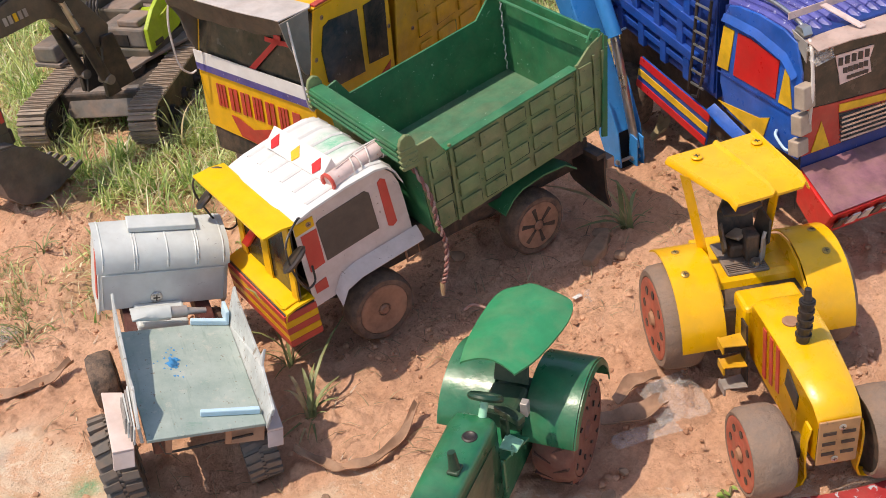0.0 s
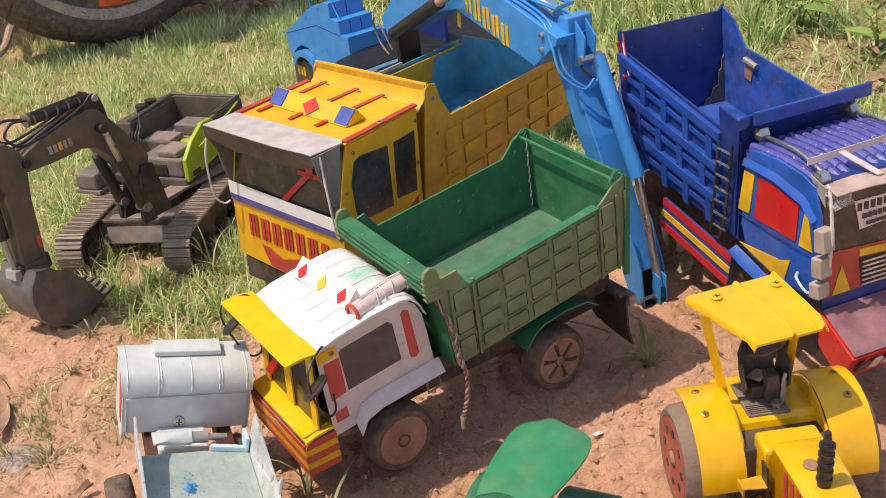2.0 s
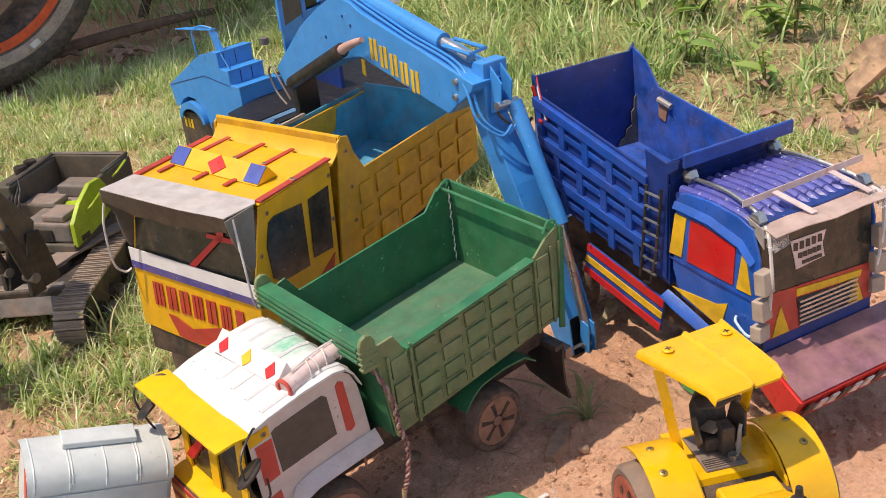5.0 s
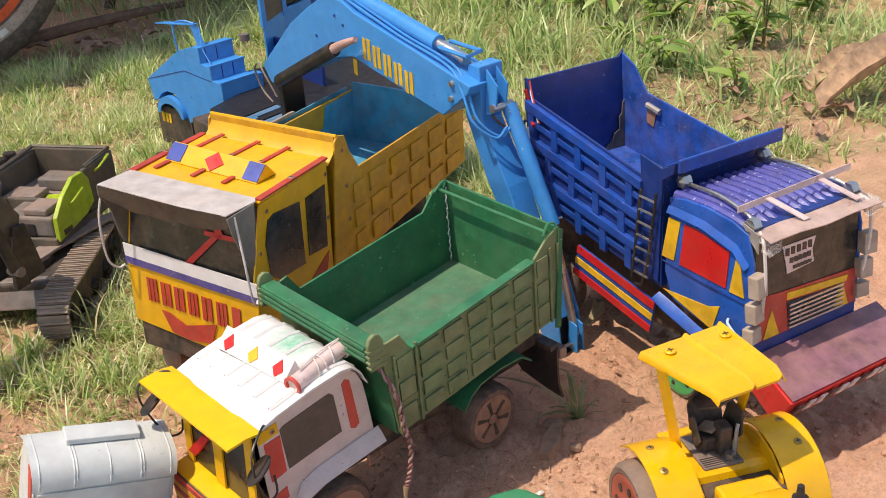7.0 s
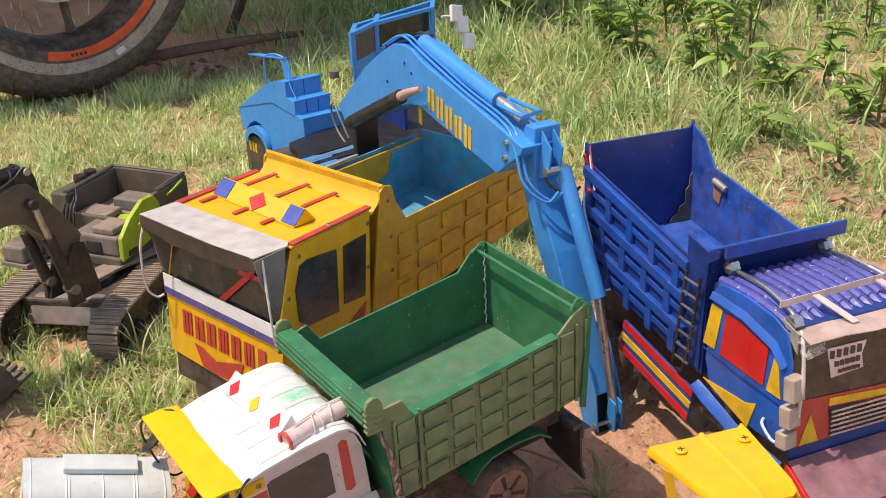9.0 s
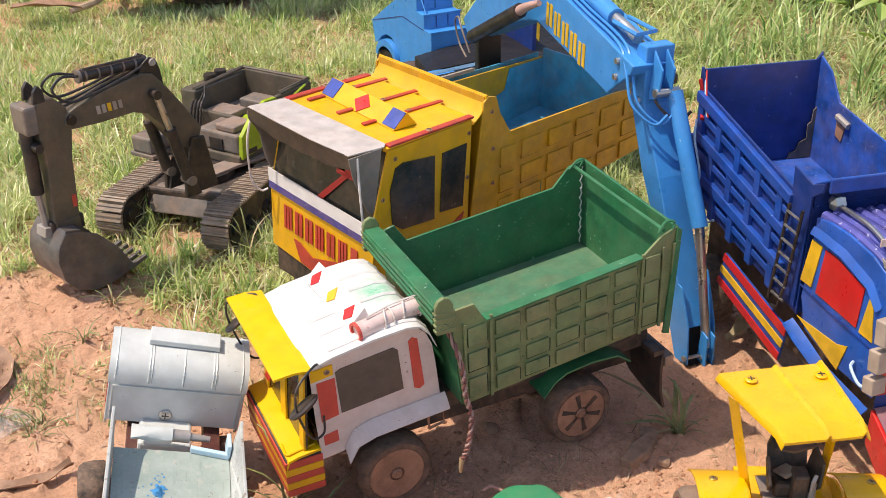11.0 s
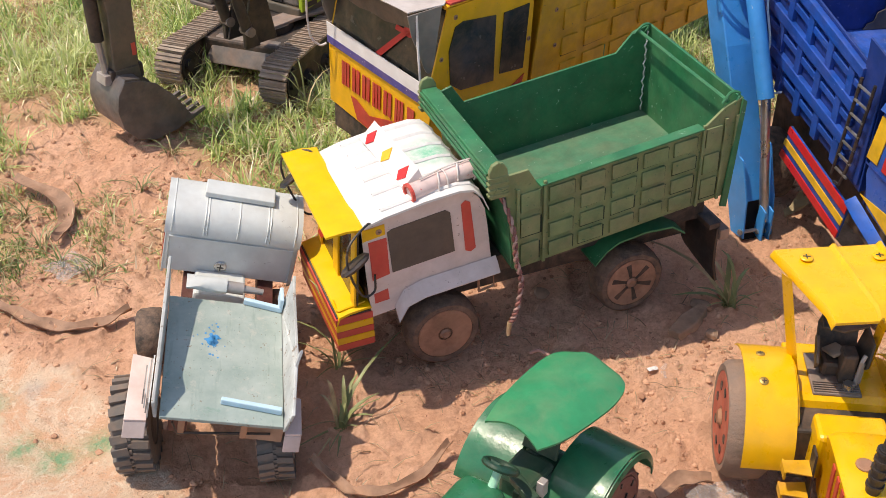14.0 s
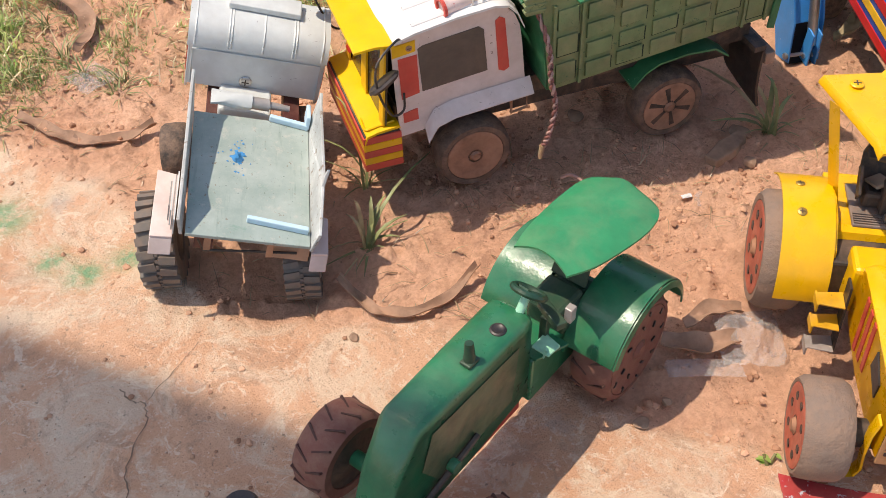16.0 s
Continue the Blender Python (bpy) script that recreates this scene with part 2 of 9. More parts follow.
red_paint = paint("red_paint", (0.50, 0.045, 0.03), 0.45, dust=0.2, var=0.1)
bright_red = paint("bright_red_paint", (0.62, 0.015, 0.015), 0.35, dust=0.12, var=0.06)
sticker_red = paint("faded_red_sticker", (0.60, 0.07, 0.05), 0.5, dust=0.15, var=0.06)
brown_pane = paint("dull_brown_card", (0.10, 0.075, 0.06), 0.6, dust=0.15, var=0.06)
dark_pane = paint("smoked_plastic", (0.025, 0.03, 0.025), 0.16, dust=0.25, var=0.1)
navy = paint("navy_paint", (0.005, 0.035, 0.20), 0.38, dust=0.07, wear=0.2, under=(0.25, 0.3, 0.5))
royal = paint("royal_blue_paint", (0.008, 0.10, 0.46), 0.32, dust=0.1, wear=0.12, under=(0.3, 0.4, 0.6), coat=0.2)
scuffed_royal = paint("scuffed_royal_blue", (0.012, 0.085, 0.40), 0.45, dust=0.22, var=0.22, wear=0.45, under=(0.16, 0.24, 0.50), bump=0.6)
slat_blue = paint("deep_blue_paint", (0.004, 0.068, 0.36), 0.4, dust=0.08, wear=0.2, under=(0.2, 0.3, 0.6))
sky_blue = paint("sky_blue_paint", (0.030, 0.265, 0.66), 0.36, dust=0.06, var=0.05, wear=0.12, under=(0.5, 0.55, 0.6))
bed_blue = paint("bed_blue_paint", (0.03, 0.32, 0.52), 0.45, dust=0.3)
roof_violet = paint("scuffed_violet_blue", (0.075, 0.085, 0.36), 0.4, dust=0.12, wear=0.75, under=(0.42, 0.42, 0.62))
visor_pink = paint("dusty_pink_strip", (0.50, 0.36, 0.31), 0.45, dust=0.3, var=0.12, wear=0.5, under=(0.42, 0.10, 0.08))
purple = paint("blue_ink_sticker", (0.03, 0.07, 0.36), 0.45, dust=0.12)
band_blue = paint("violet_band", (0.07, 0.06, 0.26), 0.5, dust=0.25, wear=0.4, under=(0.7, 0.7, 0.75))
grey_tin = paint("grey_tin", (0.40, 0.37, 0.35), 0.45, metal=0.3, dust=0.3, var=0.1)
dark_tin = paint("dark_flap_tin", (0.07, 0.058, 0.05), 0.4, metal=0.2, dust=0.25, var=0.15)
pickup_paint = paint("pale_grey_paint", (0.60, 0.635, 0.625), 0.42, dust=0.12, var=0.05, wear=0.12, under=(0.3, 0.3, 0.3))
worn_board = paint("worn_grey_board", (0.50, 0.53, 0.52), 0.55, dust=0.22, var=0.12, wear=0.8, under=(0.24, 0.19, 0.15))
pickup_floor = scuffed_floor()
pale_blue = paint("pale_blue_foam", (0.50, 0.70, 0.82), 0.6, dust=0.15, var=0.04)
smear_blue = paint("blue_paint_smear", (0.05, 0.30, 0.62), 0.5, dust=0.2)
olive = paint("olive_drab_plastic", (0.096, 0.083, 0.062), 0.42, dust=0.26, var=0.08)
dusty_grey = paint("dusty_dark_plastic", (0.17, 0.15, 0.135), 0.5, dust=0.5, var=0.15)
lime = paint("lime_paint", (0.36, 0.50, 0.02), 0.4, dust=0.2)
black = paint("black_plastic", (0.018, 0.018, 0.02), 0.4, dust=0.2)
soot = paint("dark_chassis", (0.04, 0.033, 0.028), 0.6, dust=0.4)
steel = paint("bare_steel", (0.55, 0.54, 0.52), 0.32, metal=0.9, dust=0.1)
string_white = paint("white_string", (0.72, 0.66, 0.62), 0.8, dust=0.2)
rope_dark = paint("red_brown_rope", (0.30, 0.12, 0.10), 0.85, dust=0.2)
straw_rope = paint("tan_rope_end", (0.52, 0.36, 0.20), 0.85, dust=0.25)
rope_pink = paint("dirty_pink_rope", (0.48, 0.29, 0.25), 0.85, dust=0.3)
rolled_pink = paint("pink_rolled_sheet", (0.72, 0.55, 0.52), 0.5, dust=0.15, wear=0.5, under=(0.62, 0.22, 0.20))
grille_rust = paint("rusty_yellow_plate", (0.50, 0.27, 0.12), 0.5, metal=0.1, dust=0.35, wear=0.5, under=(0.16, 0.09, 0.05))
seat_dust_ = paint("dusty_rag", (0.30, 0.24, 0.18), 0.8, dust=0.5)
dusty_beam = paint("dusty_grey_beam", (0.13, 0.105, 0.09), 0.7, dust=0.5, var=0.15)
sawn_wood = paint("brown_sawn_wood", (0.40, 0.25, 0.17), 0.75, dust=0.3)
mud_disc = paint("mud_dusted_disc", (0.36, 0.20, 0.13), 0.75, dust=0.6, var=0.2)
rust = paint("rusty_orange_disc", (0.38, 0.19, 0.11), 0.65, dust=0.5, var=0.15)
tyre_black = rubber("dirty_tyre_rubber", (0.045, 0.038, 0.034), 0.75)
tyre_grey = rubber("dusty_grey_tyre_rubber", (0.15, 0.135, 0.12), 0.5)
cheek_tin = paint("dark_grey_tin", (0.22, 0.205, 0.185), 0.5, metal=0.2, dust=0.3, var=0.1)
lit_visor_tin = paint("lit_bent_tin", (0.56, 0.51, 0.48), 0.5, metal=0.1, dust=0.3, var=0.1)
tyre_dust = rubber("dust_brown_tyre_rubber", (0.115, 0.080, 0.062), 0.75)
tyre_mud = rubber("muddy_tyre_rubber", (0.22, 0.155, 0.12), 0.8)
tread_dark = paint("dark_red_brown_groove", (0.075, 0.030, 0.024), 0.8, dust=0.2)
tyre_brown = rubber("red_brown_tyre_rubber", (0.20, 0.075, 0.055), 0.4)
yellow_ink = paint("yellow_ink", (0.78, 0.45, 0.02), 0.5, dust=0.1)
green_hub = paint("bright_green_hub", (0.06, 0.42, 0.13), 0.45, dust=0.15, wear=0.3, under=(0.3, 0.5, 0.5))
wheel_red = paint("worn_red_wheel", (0.46, 0.10, 0.06), 0.55, dust=0.35, wear=0.4)
bare_wood = paint("grey_pine_offcut", (0.42, 0.34, 0.27), 0.7, dust=0.3)
orange = paint("orange_rim_tape", (0.78, 0.085, 0.015), 0.4, dust=0.1)
green_stain = paint("green_overspray", (0.30, 0.62, 0.42), 0.5, dust=0.05, var=0.15)


def sprayed_roof():
    """White paint with a soft blot of green overspray."""
    n = Nodes("white_paint_with_overspray")
    col = n.mix(n.ramp(n.noise(55, 5), 0.35, 0.65), (0.66, 0.645, 0.63), (0.74, 0.725, 0.715))
    col = n.mix(n.ramp(n.noise(38, 8, 0.72, 0.4), 0.5, 0.75, 0.0, 0.14), col, SAND)
    dist = n.t.nodes.new("ShaderNodeVectorMath")
    dist.operation = "DISTANCE"
    n.link(n.coord(), dist.inputs[0])
    dist.inputs[1].default_value = (0.004, 0.000, 0.163)
    near = n.ramp(dist.outputs["Value"], 0.024, 0.003, 0.0, 1.0)
    speck = n.ramp(n.noise(240, 5, 0.7), 0.3, 0.62, 0.25, 1.0)
    mul = n.t.nodes.new("ShaderNodeMath")
    mul.operation = "MULTIPLY"
    n.link(near, mul.inputs[0])
    n.link(speck, mul.inputs[1])
    n.link(n.mix(mul.outputs[0], col, (0.16, 0.52, 0.32)), n.b.inputs["Base Color"])
    n.b.inputs["Roughness"].default_value = 0.5
    n.bump(n.noise(70, 3), 0.25, 0.0012)
    return n.mat


sprayed_white = sprayed_roof()

# ---- wheels ----
def toy_wheel(parent, at, r, w, tyre, disc, m=None, spokes=0, holes=0, out=-1, lugs=0, rim=0.62, slots=0):
    """A wheel on a cross axle at the place at; out is the side of y on which its face shows."""
    base = Matrix.Translation(at) @ (m or Matrix())
    h = w / 2
    wheel = part("wheel", turned(base, lathe([(r * 0.2, h), (r * rim, h * 0.9), (r * rim, -h * 0.9), (r * 0.2, -h)], 28)), soot, parent)
    prof = [(r * rim, -h), (r * 0.9, -h * 1.02), (r * 0.98, -h * 0.75), (r, 0), (r * 0.98, h * 0.75), (r * 0.9, h * 1.02), (r * rim, h), (r * rim, -h)]
    part("tyre", turned(base, lathe(prof, 40)), tyre, wheel, smooth=True)
    if lugs:
        for s in (-1, 1):
            b = bmesh.new()
            for k in range(lugs):
                a = 2 * math.pi * (k + (0.5 if s > 0 else 0)) / lugs
                rot = Matrix.Rotation(a, 4, "Y") @ Matrix.Translation((r * 0.98, s * h * 0.56, 0)) @ Matrix.Rotation(s * 0.12, 4, "X")
                add_box(b, -r * 0.04, r * 0.085, -h * 0.46, h * 0.46, -r * 0.085, r * 0.085, rot)
            part("tread", turned(base, b), tyre, wheel)
        b = bmesh.new()
        for k in range(lugs * 2):
            add_box(b, 0, r * 0.06, -h * 0.09, h * 0.09, -r * 0.035, r * 0.035, Matrix.Rotation(math.pi * k / lugs, 4, "Y") @ Matrix.Translation((r * 0.99, 0, 0)))
        part("centre_tread", turned(base, b), tyre, wheel)
    f = out * h
    rr = r * rim * 0.98
    if spokes:
        ring = lathe([(rr, f * 0.9), (rr, f * 1.06), (rr * 0.84, f * 1.06), (rr * 0.84, f * 0.9), (rr, f * 0.9)], 30)
        part("rim", turned(base, ring), disc, wheel, smooth=True)
        for k in range(spokes):
            b = box(0.12 * rr, rr * 0.9, min(f * 0.92, f * 1.03), max(f * 0.92, f * 1.03), -rr * 0.1, rr * 0.1, Matrix.Rotation(2 * math.pi * k / spokes, 4, "Y"))
            part("spoke", turned(base, b), disc, wheel)
        part("hub", turned(base, lathe([(0, f * 1.1), (rr * 0.24, f * 1.08), (rr * 0.24, f * 0.9)], 14)), disc, wheel, smooth=True)
    else:
        part("disc", turned(base, lathe([(0, f * 1.0), (rr * 0.5, f * 1.0), (rr * 0.8, f * 0.97), (rr * 0.9, f * 1.05), (rr, f * 1.0), (rr, f * 0.8)], 36)), disc, wheel, smooth=True)
        part("hub", turned(base, lathe([(0, f * 1.14), (rr * 0.14, f * 1.16), (rr * 0.19, f * 1.03), (rr * 0.22, f * 0.98)], 8 if holes else 14)), rust if holes else disc, wheel, smooth=True)
        for k in range(slots):
            b = poly([(0.22 * rr, f * 0.985, -rr * 0.05), (0.22 * rr, f * 0.985, rr * 0.05), (0.84 * rr, f * 0.985, rr * 0.10), (0.84 * rr, f * 0.985, -rr * 0.10)], (0, f * 0.04, 0))
            part("slot", turned(base @ Matrix.Rotation(2 * math.pi * (k + 0.3) / slots, 4, "Y"), b), soot, wheel, "dark radial slot")
        for k in range(holes):
            a = 2 * math.pi * k / holes
            c = Matrix.Translation((rr * 0.68 * math.cos(a), 0, rr * 0.68 * math.sin(a)))
            part("hole", turned(base @ c, lathe([(0, f * 1.015), (rr * 0.105, f * 1.02), (rr * 0.105, f * 0.95)], 10)), black, wheel)
    return wheel


def rope(parent, name, pts, r, mats, turns=14):
    """Two strands laid round each other."""
    line = curve(pts, 14)
    for k, mt in enumerate(mats):
        out = []
        for i, p in enumerate(line):
            a = 2 * math.pi * (turns * i / len(line) + 0.5 * k)
            d = (line[min(i + 1, len(line) - 1)] - line[max(i - 1, 0)]).normalized()
            u = d.cross(Vector((0.2, 0.9, 0.3))).normalized()
            w = d.cross(u)
            out.append(p + r * 0.6 * (math.cos(a) * u + math.sin(a) * w))
        part(name, tube(out, r * 0.62, 6), mt, parent, smooth=True)


# ---- dump truck with a white cab and a green bin ----
g = thing("toy_dump_truck", "handmade toy dump truck with white cab and green bin", "toy truck", pose(0.3305, 0.6903, 0, 1.18, -2.19, 1.83))
outline = [(-0.0655, 0.1462), (-0.050, 0.1512), (-0.020, 0.1562), (0.006, 0.1582), (0.0150, 0.1562), (0.0218, 0.1495), (0.0262, 0.1385), (0.0282, 0.1233), (0.031, 0.091), (-0.0005, 0.0884), (-0.024, 0.0865), (-0.038, 0.082), (-0.0453, 0.0695), (-0.063, 0.0677), (-0.0645, 0.10)]
cab = part("cab", side(outline, -0.0495, 0.002), pink_shade_white, g, "white cab side, chipped, toned pinkish for its shade", bev=0.0005)
part("side_panel", side(outline, 0.0475, 0.002), pink_shade_white, g)
part("back_panel", poly([(0.0165, -0.0475, 0.153), (0.0275, -0.0475, 0.123), (0.0305, -0.0475, 0.09), (0.0305, 0.0475, 0.09), (0.0275, 0.0475, 0.123), (0.0165, 0.0475, 0.153)], (-0.002, 0, 0)), pink_shade_white, g)
part("cab_floor", box(-0.062, 0.030, -0.047, 0.047, 0.084, 0.088), soot, g)
rail0 = [(-0.067, 0.1475), (-0.05, 0.1525), (-0.02, 0.1575), (0.006, 0.1595), (0.016, 0.1575), (0.023, 0.150), (0.0275, 0.139)]
roof = part("roof", strip([[(x, y * 0.0545 + 0.0006, z + 0.003 * (1 - y * y)) for x, z in rail0] for y in (-1, -0.93, -0.5, 0, 0.5, 0.93, 1)], (0, 0, 0.0018)), sprayed_white, g, "bright white roof with ribs and green overspray", smooth=True)
for i in range(6):
    y = -0.046 + 0.0185 * i
    k = 0.003 * (1 - (y / 0.0545) ** 2)
    part("rib", strip([[(x, y + d, z + k + 0.0018 + (0.0013 if abs(d) < 0.0004 else 0.0)) for x, z in rail0[1:]] for d in (-0.0016, 0.0, 0.0002)], (0, 0, 0.0003)), white_paint, roof)
    part("seam", strip([[(x, y + 0.0009 + d, z + k + 0.0019) for x, z in (rail0[1 : 2 + i % 3 + 1])] for d in (0, 0.0009)], (0, 0, 0.0002)), brown_pane, roof, "dark gap beside the rib")
visor = part("visor", strip([[(-0.0925, y, 0.1505), (-0.078, y, 0.1515), (-0.0655, y, 0.1497)] for y in (-0.058, 0, 0.060)], (0, 0, 0.0018)), visor_yellow, g, "bright yellow sun visor", smooth=True)
part("windscreen", poly([(-0.066, -0.047, 0.148), (-0.072, -0.047, 0.079), (-0.072, 0.047, 0.079), (-0.066, 0.047, 0.148)], (-0.0012, 0, 0)), dark_pane, g)
for y0, y1 in ((-0.047, -0.038), (0.038, 0.047), (-0.006, 0.006)):
    part("pillar", poly([(-0.0675, y0, 0.148), (-0.0737, y0, 0.079), (-0.0737, y1, 0.079), (-0.0675, y1, 0.148)], (-0.0015, 0, 0)), yellow_paint, g, "yellow windscreen pillar")
part("front_flash", poly([(-0.0695, 0.012, 0.112), (-0.0735, 0.03, 0.09), (-0.0735, 0.04, 0.09), (-0.070, 0.02, 0.112)], (-0.003, 0, 0)), bright_red, g)
hood = part("hood", strip([[(-0.0635, y, 0.079), (-0.080, y, 0.0775), (-0.0875, y, 0.0755), (-0.0895, y, 0.071), (-0.090, y, 0.064)] for y in (-0.0505, 0.0505)], (0.0006, 0, -0.0018)), visor_yellow, g, "yellow nose panel", smooth=True)
part("hood_edge", tube(curve([(-0.066, -0.044, 0.0795), (-0.082, -0.045, 0.0782), (-0.087, -0.043, 0.0768), (-0.0865, -0.03, 0.0768)], 6), 0.0009, 6), visor_yellow, hood, smooth=True)
bumper = part("bumper", box(-0.0892, -0.0625, -0.0488, 0.0488, 0.0445, 0.0745), soot, g, bev=0.001)
for i, mt in enumerate((sticker_red, yellow_paint, sticker_red, yellow_paint, sticker_red)):
    z = 0.0440 + 0.0060 * i
    part("stripe", box(-0.0905, -0.0625, -0.0502, -0.0490, z, z + 0.0058), mt, bumper, bev=0.0003)
    part("stripe", box(-0.0905, -0.0893, -0.0490, 0.0495, z, z + 0.0058), mt, bumper, bev=0.0003)
for name, mt, xz in (
    ("window", brown_pane, [(-0.0474, 0.1385), (-0.044, 0.1405), (-0.004, 0.1455), (-0.0005, 0.1425), (0.0022, 0.1085), (-0.0454, 0.1035)]),
    ("red_patch", sticker_red, [(-0.0615, 0.1335), (-0.0482, 0.1345), (-0.0476, 0.103), (-0.0604, 0.1005)]),
    ("red_patch", sticker_red, [(0.0078, 0.147), (0.011, 0.1495), (0.0147, 0.1473), (0.0184, 0.107), (0.0145, 0.1045), (0.0105, 0.1065)]),
    ("red_patch", sticker_red, [(-0.0602, 0.088), (-0.0497, 0.0902), (-0.0492, 0.0807), (-0.0600, 0.0798)]),
):
    part(name, side(xz, -0.0502, 0.0007), mt, g, "" if name == "window" else "red sticker")
low = [(-0.0453, 0.0695), (-0.038, 0.082), (-0.024, 0.0865), (-0.0005, 0.0884), (0.034, 0.0912)]
part("wheel_arch", strip([[(x, -0.0495, z + 0.003) for x, z in low], [(x, -0.054, z - 0.001) for x, z in low], [(x, -0.0585, z - 0.0065) for x, z in low]], (0, -0.0008, 0.0012)), pink_shade_white, g, "pinkish white wheel arch", smooth=True)
part("step_bracket", tube([(0.018, -0.055, 0.084), (0.018, -0.056, 0.071), (0.030, -0.056, 0.073), (0.030, -0.055, 0.086)], 0.0012, 6), rust, g)
part("yellow_corner", side([(-0.0652, 0.1445), (-0.049, 0.1462), (-0.049, 0.1378), (-0.0655, 0.1355)], -0.0504, 0.0009), yellow_paint, g)
screw(g, (-0.0535, -0.0504, 0.1412), (0, -1, 0), 0.0023, rust, black)
for s, x0 in ((-1, -0.0675), (1, -0.078)):
    mir = part("mirror", tube(curve([(x0 + 0.01, s * 0.050, 0.148), (x0 + 0.004, s * 0.056, 0.153), (x0 - 0.012, s * 0.066, 0.146), (x0 - 0.014, s * 0.068, 0.128), (x0 - 0.004, s * 0.060, 0.098), (x0 + 0.006, s * 0.056, 0.096), (x0 + 0.008, s * 0.053, 0.108)], 6), 0.0009, 6), black, g, "black wire mirror", smooth=True)
    d = lathe([(0, 0.0022), (0.011, 0.0018), (0.0125, 0), (0.011, -0.0018), (0, -0.0022)], 24)
    part("mirror_plate", turned(Matrix.Translation((x0 - 0.008, s * 0.063, 0.128)) @ Matrix.Rotation(1.15, 4, "X") @ Matrix.Rotation(0.5, 4, "Z") @ Matrix.Diagonal((1.0, 1, 0.72, 1)), d), black, mir, smooth=True)
sign = part("roof_sign", turned(pose(-0.0245, 0.004, 0.1612, 0, 0, 5), poly([(-0.0085, -0.0385, 0), (0.0085, -0.0385, 0), (0.0045, -0.0385, 0.0125)], (0, 0.077, 0))), white_paint, g, "white wedge-shaped roof sign", bev=0.0004)
for y, mt in ((0.028, bright_red), (0.0, yellow_ink), (-0.028, bright_red)):
    dm = [(-0.0078 + 0.0045, y, 0.0055 + 0.0045), (-0.0078 + 0.002, y - 0.0055, 0.0048), (-0.0078, y, 0.0008), (-0.0078 + 0.002, y + 0.0055, 0.0048)]
    k = [(-0.0085 + 0.0130 * (z / 0.0125), yy, z) for _, yy, z in dm]
    part("diamond", turned(pose(-0.0245, 0.004, 0.1612, 0, 0, 5), poly(k, (-0.0007, 0, 0.0004))), mt, sign)
a, b = Vector((-0.027, -0.0435, 0.1620)), Vector((0.025, -0.0345, 0.1650))
rolled = part("rolled_sheet", tube([a, a + (b - a) * 0.05, a + (b - a) * 0.5, b], 0.0064, 18), rolled_pink, g, "rolled pinkish sheet tied on the roof", smooth=True)
part("roll_mouth", turned(Matrix.Translation(a - (b - a) * 0.012) @ (b - a).to_track_quat("Y", "Z").to_matrix().to_4x4(), lathe([(0.0074, 0.001), (0.0074, -0.0012), (0.0052, -0.0012), (0.005, 0.0015), (0, 0.0015)], 18)), sticker_red, rolled)
for f, tilt in ((0.42, 0.3), (0.5, -0.2), (0.72, 0.4), (0.95, 0.1), (0.99, -0.15)):
    c = a + (b - a) * f
    ring = [c + Vector((tilt * 0.006 * math.cos(t), 0.0079 * math.cos(t), 0.0079 * math.sin(t))) for t in (2 * math.pi * i / 14 for i in range(14))]
    part("string", tube(ring, 0.0007, 5, True), string_white, rolled)
part("string", tube(curve([a + (b - a) * 0.15 + Vector((0, 0, 0.008)), a + (b - a) * 0.6 + Vector((0, 0.002, 0.0085)), b + Vector((0.001, 0, 0.008))], 5), 0.0007, 5), string_white, rolled)
part("knot", turned(Matrix.Translation(b + Vector((0.0005, 0, 0.003))), lathe([(0, 0.006), (0.005, 0.004), (0.0062, 0), (0.005, -0.004), (0, -0.006)], 10)), string_white, rolled, smooth=True)
rope(g, "rope", [b + Vector((0.002, -0.002, 0.002)), (0.0335, -0.056, 0.156), (0.0375, -0.073, 0.132), (0.0385, -0.076, 0.108), (0.043, -0.076, 0.085), (0.0395, -0.076, 0.062), (0.035, -0.075, 0.048)], 0.0019, (rope_dark, rope_pink), turns=12)
part("rope_end", tube(curve([(0.0350, -0.075, 0.0500), (0.0335, -0.0755, 0.0440), (0.0330, -0.0760, 0.0390)], 4), 0.0023, 8, r1=0.0012), straw_rope, g, "frayed tan rope end", smooth=True)


def blow(x):
    return 0.0905 + 0.110 * (x - 0.0427)


def btop(x):
    return 0.158 + 0.110 * (x - 0.0605)


tub = part("bin", side([(0.0335, 0.172), (0.052, 0.1735), (0.0605, 0.158), (0.1904, 0.1723), (0.2072, 0.1868), (0.2206, 0.192), (0.2195, 0.110), (0.0427, 0.0905)], -0.066, 0.0022), green_side, g, "dusty green dump bin with raised woven blocks", bev=0.0004)
part("far_side", side([(0.0335, 0.172), (0.047, 0.176), (0.057, 0.160), (0.1904, 0.1743), (0.2055, 0.1905), (0.2206, 0.1945), (0.2195, 0.110), (0.0427, 0.0905)], 0.0645, 0.0022), green_paint, tub, bev=0.0004)
part("bin_floor", poly([(0.0405, -0.064, 0.1005), (0.2195, -0.064, 0.1165), (0.2195, 0.0645, 0.1165), (0.0405, 0.0645, 0.1005)], (0, 0, -0.006)), green_floor, tub, "dusty green bin floor")
part("tailgate", poly([(0.2195, -0.0655, 0.1915), (0.2195, 0.066, 0.194), (0.2185, 0.066, 0.105), (0.2185, -0.0655, 0.105)], (0.0025, 0, 0)), green_paint, tub, bev=0.0004)
